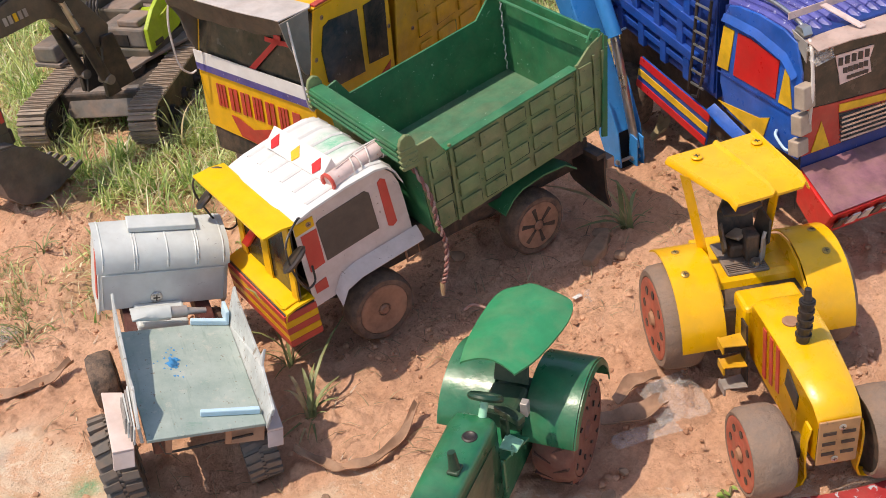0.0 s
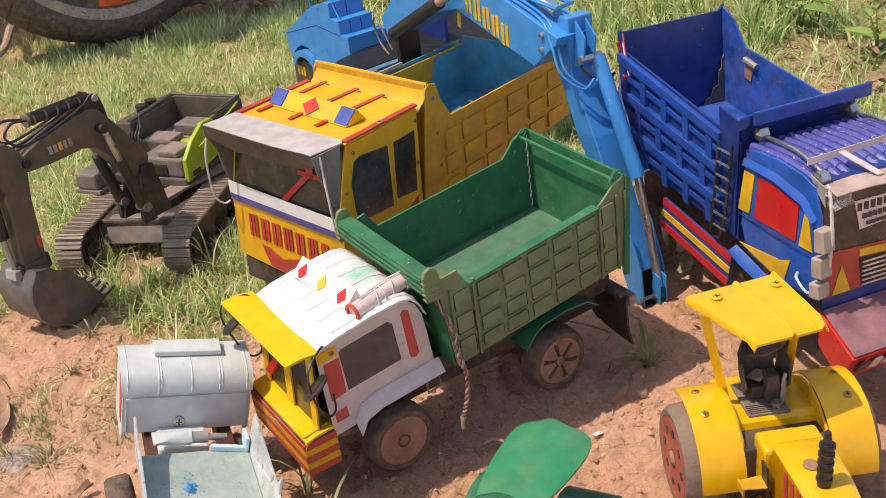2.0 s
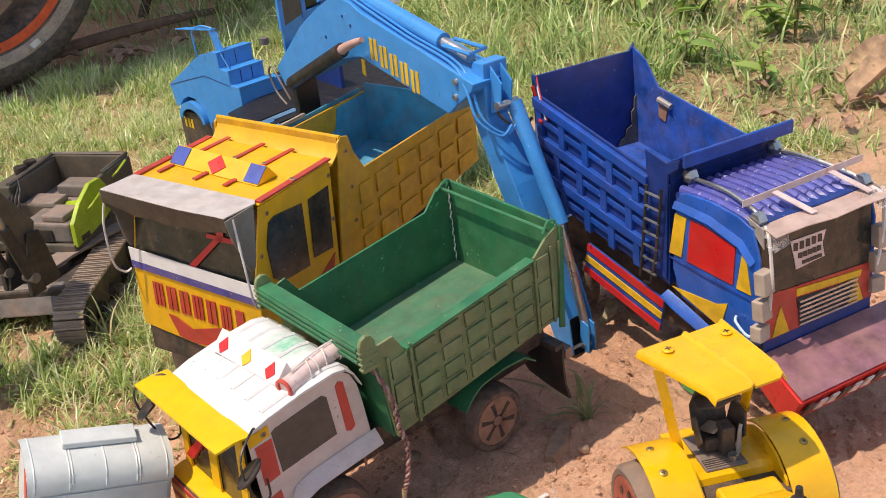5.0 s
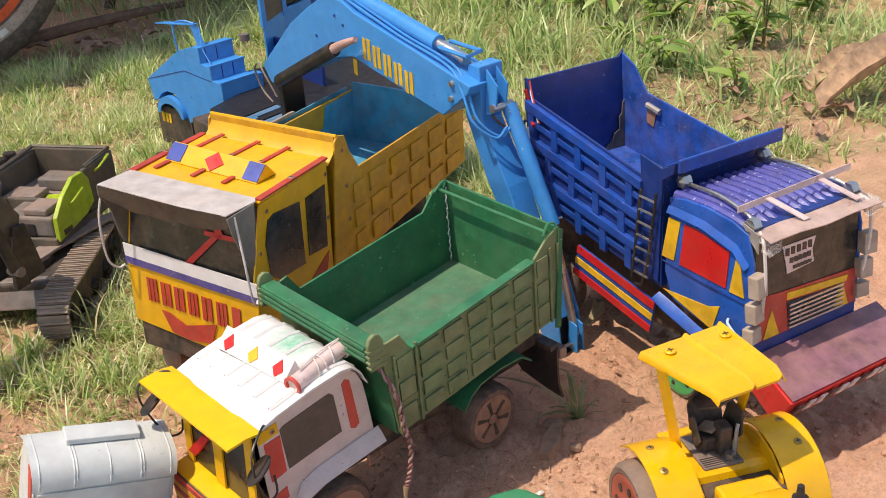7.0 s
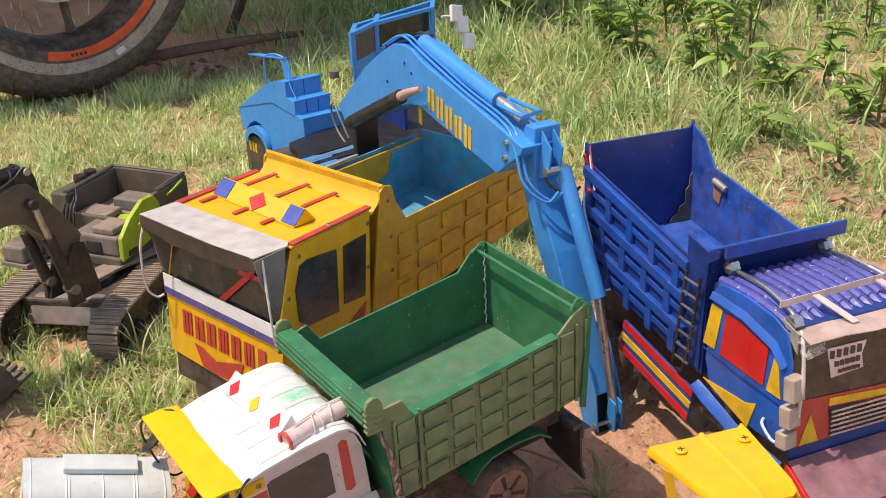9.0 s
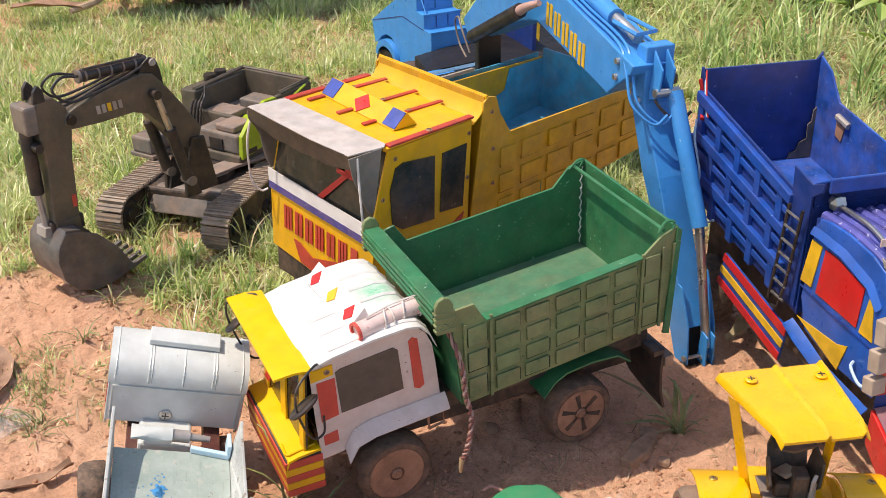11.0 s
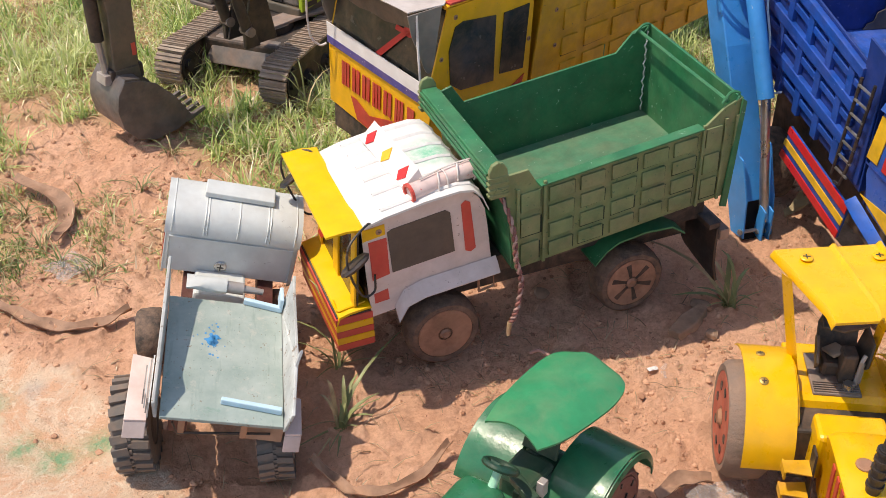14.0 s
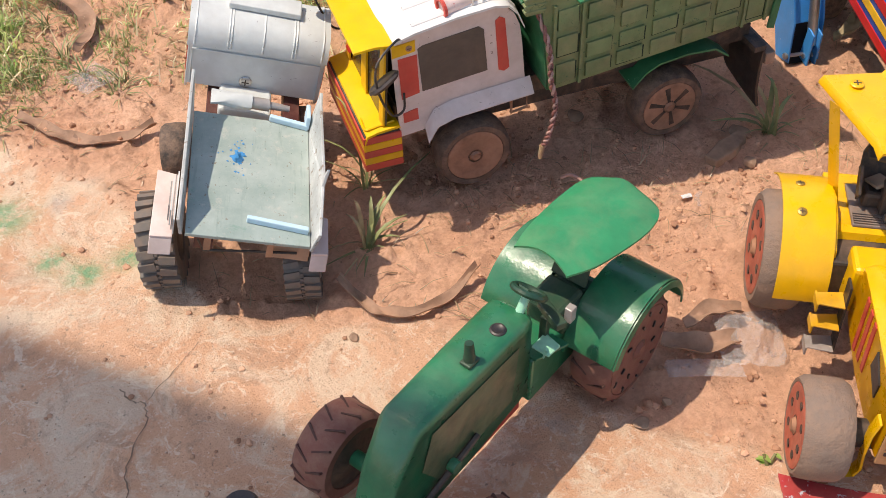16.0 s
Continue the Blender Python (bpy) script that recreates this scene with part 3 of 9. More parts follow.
part("front_wall", poly([(0.034, -0.064, 0.176), (0.034, 0.0645, 0.176), (0.041, 0.0645, 0.09), (0.041, -0.064, 0.09)], (0.0025, 0, 0)), green_paint, tub)
part("top_lip", strip([[(0.0605, -0.0685, 0.1582), (0.1904, -0.0685, 0.1726)], [(0.0605, -0.0585, 0.1575), (0.1904, -0.0585, 0.1719)]], (0, 0, 0.0016)), green_paint, tub, bev=0.0004)
part("tail_rod", tube([(0.2105, -0.063, 0.1895), (0.2100, 0.0, 0.1898), (0.2105, 0.064, 0.190)], 0.0016, 8), green_paint, tub, "green rod across the tail", smooth=True)
for y in (-0.064, 0.0635):
    part("hinge_loop", tube(curve([(0.205, y, 0.189), (0.212, y * 0.98, 0.196), (0.219, y, 0.1945), (0.2145, y * 1.02, 0.187)], 5), 0.0011, 6), green_paint, tub, smooth=True)
for i in range(9):
    z = 0.118 + 0.008 * i
    part("wire_stitch", tube([(0.2165, 0.0625, z), (0.2150 - 0.001 * (i % 2), 0.0605, z + 0.004), (0.2170, 0.0618, z + 0.0078)], 0.0007, 5), string_white, tub)
rail = part("front_rail", box(0.022, 0.0345, -0.0655, 0.0655, 0.1625, 0.1785), green_paint, g, "green ribbed front rail of the bin", bev=0.001)
for i in range(3):
    part("rail_rib", box(0.0205, 0.0222, -0.0645, 0.0645, 0.1645 + 0.0048 * i, 0.1675 + 0.0048 * i), green_paint, rail, bev=0.0006)
for s in (-1, 1):
    y0 = s * 0.0675 - 0.0018
    p = part("rail_post", side([(0.0215, 0.158), (0.0212, 0.1800), (0.0235, 0.1850), (0.0280, 0.1870), (0.0325, 0.1850), (0.0350, 0.1800), (0.0355, 0.158)], y0, 0.0036), green_side, rail, "rounded green corner tab", bev=0.0009)
    for i in range(4):
        part("post_rib", box(0.0205, 0.0358, y0 - 0.0006, y0 + 0.0042, 0.1600 + 0.0046 * i, 0.1620 + 0.0046 * i), green_side, p, bev=0.0004)
raised_blocks(tub, "block", green_side, green_gap_shade, -0.0662, 0.0660, 0.1895, lambda x: blow(x) + 0.001, lambda x: btop(x) - 0.002, 5, 4, 0.0024)
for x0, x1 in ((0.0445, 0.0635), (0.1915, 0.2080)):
    raised_blocks(tub, "post_block", green_side, green_gap_shade, -0.0662, x0, x1, lambda x: blow(x) + 0.001, lambda x: btop(x) + 0.001, 1, 3, 0.0022)
for x in (0.0425, 0.0632, 0.1895, 0.2075, 0.2165):
    part("post", poly([(x, -0.066, blow(x)), (x + 0.0024, -0.066, blow(x)), (x + 0.0024, -0.066, btop(x) + 0.004), (x, -0.066, btop(x) + 0.004)], (0, -0.0022, 0)), green_side, tub, bev=0.0004)
part("corner_plate", poly([(0.2195, -0.0665, 0.192), (0.2235, -0.0665, 0.189), (0.2185, -0.0665, 0.099), (0.2125, -0.0665, 0.101)], (0, -0.0018, 0)), green_paint, tub, bev=0.0004)
chassis = part("chassis", box(-0.06, 0.222, -0.022, 0.022, 0.045, 0.075), soot, g, bev=0.001)
part("subframe", box(0.03, 0.215, -0.045, 0.045, 0.076, 0.090), soot, g)
part("rear_fender", strip([[(0.1125, y, 0.067), (0.122, y, 0.078), (0.132, y, 0.0835), (0.155, y, 0.0865), (0.178, y, 0.085), (0.190, y, 0.076)] for y in (-0.060, -0.036)], (0, 0, 0.0016)), green_paint, g, "green rear mudguard", smooth=True)
beam_ = part("tail_beam", box(0.2195, 0.2280, -0.0640, 0.0300, 0.0640, 0.0740), dusty_beam, g, "dusty grey tail beam", bev=0.001)
part("beam_end", box(0.2200, 0.2275, -0.0650, -0.0638, 0.0645, 0.0735), sawn_wood, beam_, "brown sawn end of the beam", bev=0.0003)
flap = part("mud_flap", strip([[(0.2165, y, 0.0760), (0.2160, y, 0.0560), (0.2170, y, 0.0390), (0.2195, y - 0.002, 0.0250 + 0.006 * k)] for y, k in ((-0.0640, 0), (-0.050, 0.2), (-0.034, 0.6), (-0.0160, 1.2))], (0.0022, 0, 0.0004)), black, g, "black rubber mud flap", smooth=True)
part("flap_bar", box(0.210, 0.2195, -0.0630, -0.012, 0.0760, 0.0805), soot, flap)
for x, z, cuts in ((-0.0060, 0.0300, 0), (0.1545, 0.0295, 6)):
    for s in (-1, 1):
        toy_wheel(g, (x, s * 0.036, z), 0.0295, 0.021, tyre_dust, mud_disc, slots=cuts, out=s, rim=0.76)

# ---- yellow dump truck ----
y_ = thing("toy_dump_truck", "handmade yellow toy dump truck with red roof strips", "toy truck", pose(0.4769, 0.9390, 0, 2.94, 0, 21.28))
W = 0.0706
shell = [(-0.143, 0.080), (-0.143, 0.1545), (-0.1265, 0.2185), (-0.027, 0.2195), (-0.027, 0.085)]
for s in (-1, 1):
    part("cab_side", side(shell, s * W, -s * 0.002), yellow_paint, y_, "yellow cab side", bev=0.0004)
part("front_panel", poly([(-0.144, 0.0735, 0.0797), (-0.144, 0.0725, 0.1545), (-0.144, -0.0735, 0.1480), (-0.144, -0.068, 0.066), (-0.144, -0.0176, 0.070)], (0.002, 0, 0)), yellow_paint, y_, "yellow front panel with red lettering bars", bev=0.0004)
part("white_band", poly([(-0.1448, 0.0735, 0.1600), (-0.1448, -0.0740, 0.1530), (-0.1448, -0.0735, 0.1395), (-0.1448, 0.0730, 0.1470)], (-0.0008, 0, 0)), white_paint, y_, "scuffed white band")
part("blue_band", poly([(-0.1452, 0.0732, 0.1472), (-0.1452, -0.0737, 0.1400), (-0.1452, -0.073, 0.1330), (-0.1452, 0.0727, 0.1400)], (-0.0006, 0, 0)), band_blue, y_, "worn violet blue band")
letters = ((0.052, 3), (0.036, 2), (0.021, 2), (0.006, 3), (-0.010, 2), (-0.026, 3), (-0.043, 1))
for yy, n in letters:
    zt = 0.1295 - (0.052 - yy) * 0.068
    for i in range(n):
        w = 0.0125 / n
        y0 = yy - i * 0.0125 / n
        part("letter_bar", poly([(-0.1445, y0, zt), (-0.1445, y0 - w * 0.72, zt - 0.0004), (-0.1445, y0 - w * 0.72 + 0.001, zt - 0.0245), (-0.1445, y0 + 0.001, zt - 0.0240)], (-0.0006, 0, 0)), red_paint, y_)
part("emblem", poly([(-0.1446, 0.0392, 0.0985), (-0.1446, 0.030, 0.0975), (-0.1446, 0.012, 0.089), (-0.1446, -0.0237, 0.0995), (-0.1446, -0.016, 0.0775), (-0.1446, 0.010, 0.0745), (-0.1446, 0.0298, 0.0775)], (-0.0006, 0, 0)), red_paint, y_, "red wing-shaped emblem")
part("windscreen", poly([(-0.1425, 0.0690, 0.1545), (-0.1275, 0.0690, 0.2165), (-0.1275, -0.0690, 0.2165), (-0.1425, -0.0690, 0.1480)], (0.0012, 0, 0)), dark_pane, y_, "dark smoked windscreen", bev=0.0002)
for pts in ([(0.004, 0.1555), (-0.004, 0.1555), (-0.033, 0.1855), (-0.026, 0.1855)], [(-0.016, 0.1875), (-0.016, 0.1835), (-0.062, 0.1835), (-0.062, 0.1875)], [(-0.026, 0.1915), (-0.034, 0.1915), (-0.036, 0.183), (-0.028, 0.183)]):
    part("red_strip", poly([(-0.1425 + (z - 0.1545) * 0.242 - 0.0012, a, z) for a, z in pts], (-0.0007, 0, 0)), bright_red, y_)
roof = part("roof", poly([(-0.1275, 0.0715, 0.2195), (-0.1275, -0.0715, 0.2195), (-0.0265, -0.0715, 0.2205), (-0.0265, 0.0715, 0.2205)], (0, 0, 0.0018)), yellow_paint, y_, "bright yellow roof", bev=0.0006)
for yy in (0.0485, 0.0070, -0.0270):
    for x0, x1 in ((-0.063, -0.0205), (-0.1115, -0.0935)):
        part("roof_strip", turned(pose(0, yy, 0.2222, 0, 0, -3), box(x0, x1, -0.0024, 0.0024, 0, 0.0014)), red_paint, roof, "red brown roof strip", bev=0.0004)
    screw(roof, (-0.060, yy + 0.003, 0.2236), (0, 0, 1), 0.0024, rust, black)
for s in (-1, 1):
    part("edge_strip", box(-0.1255, -0.026, s * 0.0690 - 0.0033, s * 0.0690 + 0.0033, 0.2216, 0.2236), red_paint, roof, bev=0.0005)
    screw(roof, (-0.078, s * 0.069, 0.2236), (0, 0, 1), 0.0032, rust, black)
sg = part("roof_sign", turned(pose(-0.083, 0.004, 0.2222, 0, 0, -4), poly([(-0.0135, -0.0535, 0), (0.0125, -0.0535, 0), (0.001, -0.0535, 0.0135)], (0, 0.107, 0))), yellow_paint, y_, "yellow wedge-shaped roof sign", bev=0.0004)
for yy, mt in ((0.045, purple), (0.0, bright_red), (-0.045, purple)):
    hw = 0.0085
    loop = ((-hw, 0.08), (hw, 0.08), (hw, 0.95), (-hw, 0.95)) if mt is purple else ((-hw * 1.3, 0.5), (0, 0.02), (hw * 1.3, 0.5), (0, 0.98))
    part("badge", turned(pose(-0.083, 0.004, 0.2222, 0, 0, -4), poly([(-0.0135 + 0.0145 * f, yy + d, 0.0135 * f) for d, f in loop], (-0.0006, 0, 0.0006))), mt, sg)
# sunlight on the visor's top is put into its paler tin colour
visor = part("visor", poly([(-0.1245, 0.0700, 0.2222), (-0.1245, -0.0655, 0.2222), (-0.1300, -0.0700, 0.2222), (-0.1665, -0.0680, 0.2240), (-0.169, -0.02, 0.2245), (-0.1665, 0.0690, 0.2252)], (0, 0, 0.0012)), lit_visor_tin, y_, "dusty grey tin sun visor, top toned as sunlit", bev=0.0003)
wave = [0.0, 0.4, 1.0, 0.85, 1.1, 0.8, 1.0, 0.6, 0.2]
part("visor_flap", strip([[(-0.1672 + 0.001 * math.sin(i * 1.7), 0.0690 - 0.137 * i / 8, 0.2248) for i in range(9)], [(-0.166 + 0.003 * k, 0.0690 - 0.137 * i / 8, 0.2248 - 0.011 - 0.009 * k) for i, k in enumerate(wave)]], (0.0010, 0, 0)), dark_tin, visor, "dark drooping front flap", smooth=True)
for s, d in ((-1, 1.0), (1, 0.75)):
    outline_ = curve([(a_, b_, 0) for a_, b_ in ([(-0.1690, 0.2235), (-0.1655, 0.2050), (-0.1590, 0.1900), (-0.1545, 0.1780), (-0.1490, 0.1690), (-0.1440, 0.1740), (-0.1405, 0.1960), (-0.1340, 0.2235)] if s < 0 else [(-0.1660, 0.2245), (-0.1640, 0.2120), (-0.1540, 0.2010), (-0.1505, 0.1840), (-0.1465, 0.1680), (-0.1400, 0.1600), (-0.1300, 0.1900), (-0.1240, 0.2235)])], 4)
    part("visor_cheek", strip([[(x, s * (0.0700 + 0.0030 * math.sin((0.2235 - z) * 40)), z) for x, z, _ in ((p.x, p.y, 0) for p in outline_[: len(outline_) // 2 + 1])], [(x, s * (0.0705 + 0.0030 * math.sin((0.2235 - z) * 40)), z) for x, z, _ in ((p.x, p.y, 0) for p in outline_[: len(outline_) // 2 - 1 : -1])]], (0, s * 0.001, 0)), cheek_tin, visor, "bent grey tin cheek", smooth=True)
    part("wire", tube(curve([(-0.160, s * 0.071, 0.222), (-0.163, s * 0.078, 0.19), (-0.160, s * 0.080, 0.15), (-0.152, s * 0.077, 0.137), (-0.146, s * 0.074, 0.138)], 7), 0.0011, 6), string_white, y_, "pale wire bracket", smooth=True)
for xz in ([(-0.1185, 0.2005), (-0.110, 0.2035), (-0.0726, 0.1990), (-0.0711, 0.1369), (-0.110, 0.1400), (-0.1215, 0.1488), (-0.1245, 0.180)], [(-0.0632, 0.1984), (-0.0331, 0.1995), (-0.0353, 0.1382), (-0.064, 0.1412)]):
    part("window", side(xz, -W - 0.0002, -0.0008), dark_pane, y_, "dark side window")
    part("window", side(xz, W + 0.0002, 0.0008), dark_pane, y_)
part("red_flash", side([(-0.0328, 0.132), (-0.0400, 0.108), (-0.0720, 0.112)], -W - 0.0002, -0.0006), red_paint, y_)
for x, z in ((-0.030, 0.208), (-0.030, 0.165), (-0.132, 0.175), (-0.118, 0.209), (-0.004, 0.222), (0.000, 0.185), (0.002, 0.15)):
    screw(y_, (x, -W - (0.0 if x < -0.02 else 0.0025), z), (0, -1, 0), 0.0022, rust, black)
bed = part("bed", poly([(-0.0269, -0.0725, 0.100), (-0.0140, -0.0725, 0.2330), (-0.0085, -0.0725, 0.2375), (0.0020, -0.0725, 0.2345), (0.0085, -0.0725, 0.2172), (0.0233, -0.0725, 0.1957), (0.236, -0.0725, 0.1935), (0.242, -0.0725, 0.118)], (0, 0.0022, 0)), yellow_bed, y_, "dusty yellow bed side with block pattern", bev=0.0004)
part("far_side", poly([(-0.0269, 0.0725, 0.100), (-0.0140, 0.0725, 0.2330), (-0.0085, 0.0725, 0.2375), (0.0133, 0.0725, 0.1880), (0.236, 0.0725, 0.1830), (0.242, 0.0725, 0.118)], (0, -0.0022, 0)), yellow_bed, bed, bev=0.0004)
part("inner_lining", poly([(0.012, 0.0701, 0.106), (0.012, 0.0701, 0.150), (0.095, 0.0701, 0.150), (0.150, 0.0701, 0.152), (0.172, 0.0701, 0.158), (0.178, 0.0701, 0.1815), (0.234, 0.0701, 0.1815), (0.236, 0.0701, 0.120)], (0, -0.0008, 0)), bed_blue, bed, "light blue painted lining")
part("headboard", strip([[(-0.0265, y, 0.215), (-0.0165, y, 0.2225), (-0.0130, y, 0.230), (-0.0105, y, 0.2385)] for y in (-0.0715, -0.03, 0.03, 0.0715)], (0.002, 0, 0)), yellow_paint, bed, "yellow headboard curling back", smooth=True)
part("front_wall", box(-0.0125, -0.0100, -0.0702, 0.0702, 0.10, 0.2375), yellow_bed, bed)
part("bed_floor", poly([(-0.010, -0.0702, 0.106), (0.234, -0.0702, 0.124), (0.234, 0.0702, 0.124), (-0.010, 0.0702, 0.106)], (0, 0, -0.005)), bed_blue, bed, "light blue bed floor")
part("tail_wall", box(0.234, 0.237, -0.0702, 0.0702, 0.120, 0.1925), bed_blue, bed)
part("far_rail", poly([(-0.004, 0.0785, 0.1895), (0.236, 0.0785, 0.1850), (0.236, 0.0785, 0.1740), (-0.004, 0.0785, 0.1780)], (0, 0.0016, 0)), bed_blue, bed, "pale blue outer rail")
part("wood_offcut", poly([(0.050, 0.0745, 0.1900), (0.128, 0.0745, 0.1885), (0.126, 0.0775, 0.1885), (0.050, 0.0775, 0.1900)], (0, 0, 0.0040)), bare_wood, bed, "dark wooden strip on the far edge", bev=0.0006)
part("loose_strip", poly([(0.130, -0.060, 0.1265), (0.190, -0.020, 0.1305), (0.194, -0.024, 0.1310), (0.136, -0.066, 0.1268)], (0, 0, 0.0010)), pale_blue, bed, "loose pale strip on the bed floor")
raised_blocks(bed, "block", yellow_bed, bed_gap_shade, -0.0727, -0.0018, 0.2322, lambda x: 0.1035 + 0.055 * x, lambda x: 0.1850, 6, 3, 0.0026, 0.0110)
part("green_smudge", side([(0.062, 0.131), (0.072, 0.131), (0.0715, 0.113), (0.063, 0.114)], -0.0738, -0.0004), green_paint, bed)
part("chassis", box(-0.135, 0.225, -0.03, 0.03, 0.045, 0.099), soot, y_, bev=0.001)
part("front_bumper", box(-0.1425, -0.125, -0.066, 0.070, 0.052, 0.080), soot, y_, bev=0.002)
for x in (-0.095, 0.125, 0.195):
    for s in (-1, 1):
        toy_wheel(y_, (x, s * 0.055, 0.034), 0.035, 0.022, tyre_mud, rust, out=s, spokes=6)

# ---- blue dump truck with a red front beam ----
b_ = thing("toy_dump_truck", "handmade royal blue toy dump truck with red and yellow panels", "toy truck", pose(0.7322, 0.6994, 0, 0, 0, 81.04))
WB = 0.0625
cab_xz = [(-0.1040, 0.1250), (-0.1085, 0.1880), (-0.1130, 0.1965), (-0.1250, 0.1995), (-0.1500, 0.2010), (-0.1800, 0.1985), (-0.1960, 0.1930), (-0.2040, 0.1700), (-0.2060, 0.0960), (-0.1500, 0.0950), (-0.1150, 0.1010)]
cab = part("cab", side(cab_xz, WB - 0.0025, 0.0025), royal, b_, "glossy royal blue cab side", bev=0.0009)
part("far_side", side(cab_xz, -WB, 0.0025), royal, b_, bev=0.0009)
part("window_ridge", strip([[(-0.107, WB, 0.188), (-0.117, WB, 0.189), (-0.150, WB, 0.1885), (-0.185, WB, 0.181), (-0.199, WB, 0.168)], [(-0.107, WB + 0.002, 0.184), (-0.118, WB + 0.0025, 0.1850), (-0.150, WB + 0.0025, 0.1845), (-0.184, WB + 0.0025, 0.177), (-0.1965, WB + 0.002, 0.165)]], (0, 0.001, -0.002)), royal, cab, smooth=True)
part("door_line", tube([(-0.1015, WB + 0.0003, 0.1345), (-0.150, WB + 0.0008, 0.1330), (-0.199, WB + 0.0003, 0.1325)], 0.0008, 5), navy, cab)
for mt, xz in (
    (yellow_ink, [(-0.1082, 0.1775), (-0.1221, 0.1775), (-0.1158, 0.1395), (-0.1008, 0.1388)]),
    (bright_red, [(-0.1269, 0.1775), (-0.1420, 0.1780), (-0.1788, 0.1720), (-0.1765, 0.1384), (-0.1228, 0.1385)]),
    (yellow_ink, [(-0.1862, 0.1700), (-0.1900, 0.1690), (-0.1968, 0.1375), (-0.1805, 0.1372)]),
    (yellow_ink, [(-0.1041, 0.1077), (-0.1584, 0.1136), (-0.1713, 0.1193), (-0.1635, 0.0940)]),
):
    part("painted_panel", side(xz, WB + 0.0002, 0.0007), mt, cab, "yellow painted panel" if mt is yellow_ink else "red painted window")
part("back_wall", box(-0.109, -0.106, -WB + 0.002, WB - 0.002, 0.100, 0.194), navy, b_)
part("lower_arch", strip([[(-0.098, WB, 0.1020), (-0.112, WB, 0.0990), (-0.150, WB, 0.0890), (-0.2055, WB, 0.0870)], [(-0.097, WB + 0.007, 0.0980), (-0.112, WB + 0.007, 0.0930), (-0.150, WB + 0.006, 0.0835), (-0.2050, WB + 0.005, 0.0820)]], (0, 0.0008, -0.0018)), royal, b_, "blue wheel arch lip", smooth=True)
roof = part("roof", box(-0.1985, -0.110, -WB + 0.001, WB - 0.001, 0.1925, 0.1965), navy, b_, "corrugated violet blue roof", bev=0.001)
for i in range(13):
    y = -0.056 + 0.0093 * i
    part("corrugation", tube(curve([(-0.109, y, 0.1965), (-0.150, y, 0.1985), (-0.182, y, 0.1955), (-0.1960, y, 0.1905)], 3), 0.0042, 8), roof_violet, roof, smooth=True)
face = part("front_face", poly([(-0.199, 0.0590, 0.192), (-0.2045, 0.0590, 0.090), (-0.2045, -0.0590, 0.082), (-0.199, -0.0590, 0.192)], (-0.002, 0, 0)), dark_pane, b_, "dark windscreen above a red grille panel", bev=0.0006)


def on_face(pts, off):
    return poly([(-0.2012 - (0.192 - z) * 0.054, y, z) for y, z in pts], (-off, 0, 0))


part("grille_panel", on_face([(0.0585, 0.138), (-0.0585, 0.130), (-0.0590, 0.098), (0.0590, 0.098)], 0.0008), red_paint, face, "red grille panel")
part("lower_band", on_face([(0.0590, 0.0985), (-0.0590, 0.0985), (-0.0590, 0.080), (0.0590, 0.080)], 0.0009), navy, face)
part("yellow_line", on_face([(0.024, 0.1335), (-0.048, 0.1270), (-0.046, 0.1215), (0.024, 0.1270)], 0.0016), yellow_ink, face)
for s in (1, -1):
    part("yellow_point", on_face([(s * 0.050, 0.0995), (s * 0.032, 0.0995), (s * 0.041, 0.124)], 0.0016), yellow_ink, face)
part("grille_back", on_face([(0.024, 0.1255), (-0.044, 0.1195), (-0.040, 0.0990), (0.020, 0.0990)], 0.0014), black, face)
for i in range(6):
    z = 0.1000 + 0.0040 * i
    part("grille_slat", on_face([(0.022, z + 0.0028), (-0.042, z + 0.0018), (-0.042, z), (0.022, z + 0.001)], 0.0032), steel, face, "tin grille slat")
stick = part("sticker", on_face([(0.0300, 0.1755), (-0.0075, 0.1745), (-0.0040, 0.1640), (-0.0065, 0.1520), (0.0240, 0.1500), (0.0260, 0.1600)], 0.0007), rolled_pink, face, "pale pink windscreen sticker with dark bars")
for y0, y1, z0, z1 in ((0.027, -0.005, 0.1665, 0.1730), (0.022, -0.003, 0.1590, 0.1635), (0.018, -0.003, 0.1530, 0.1560)):
    n = 5
    for i in range(n):
        a = y0 + (y1 - y0) * i / n
        part("ink_bar", on_face([(a, z1), (a - 0.0042, z1 - 0.0006), (a - 0.0042, z0 - 0.0006), (a, z0)], 0.0012), black, stick)
part("visor", strip([[(-0.1985, y, 0.1945 + 0.0012 * math.sin(k * 1.9)), (-0.2085, y, 0.1950 - 0.0008 * k), (-0.2170 - 0.0008 * k, y, 0.1925 + 0.0012 * math.sin(k * 2.3))] for k, y in enumerate((0.0600, 0.030, 0.0, -0.030, -0.0640))], (0, 0, 0.0009)), visor_pink, b_, "thin pinkish visor strip over the windscreen", bev=0.0002)
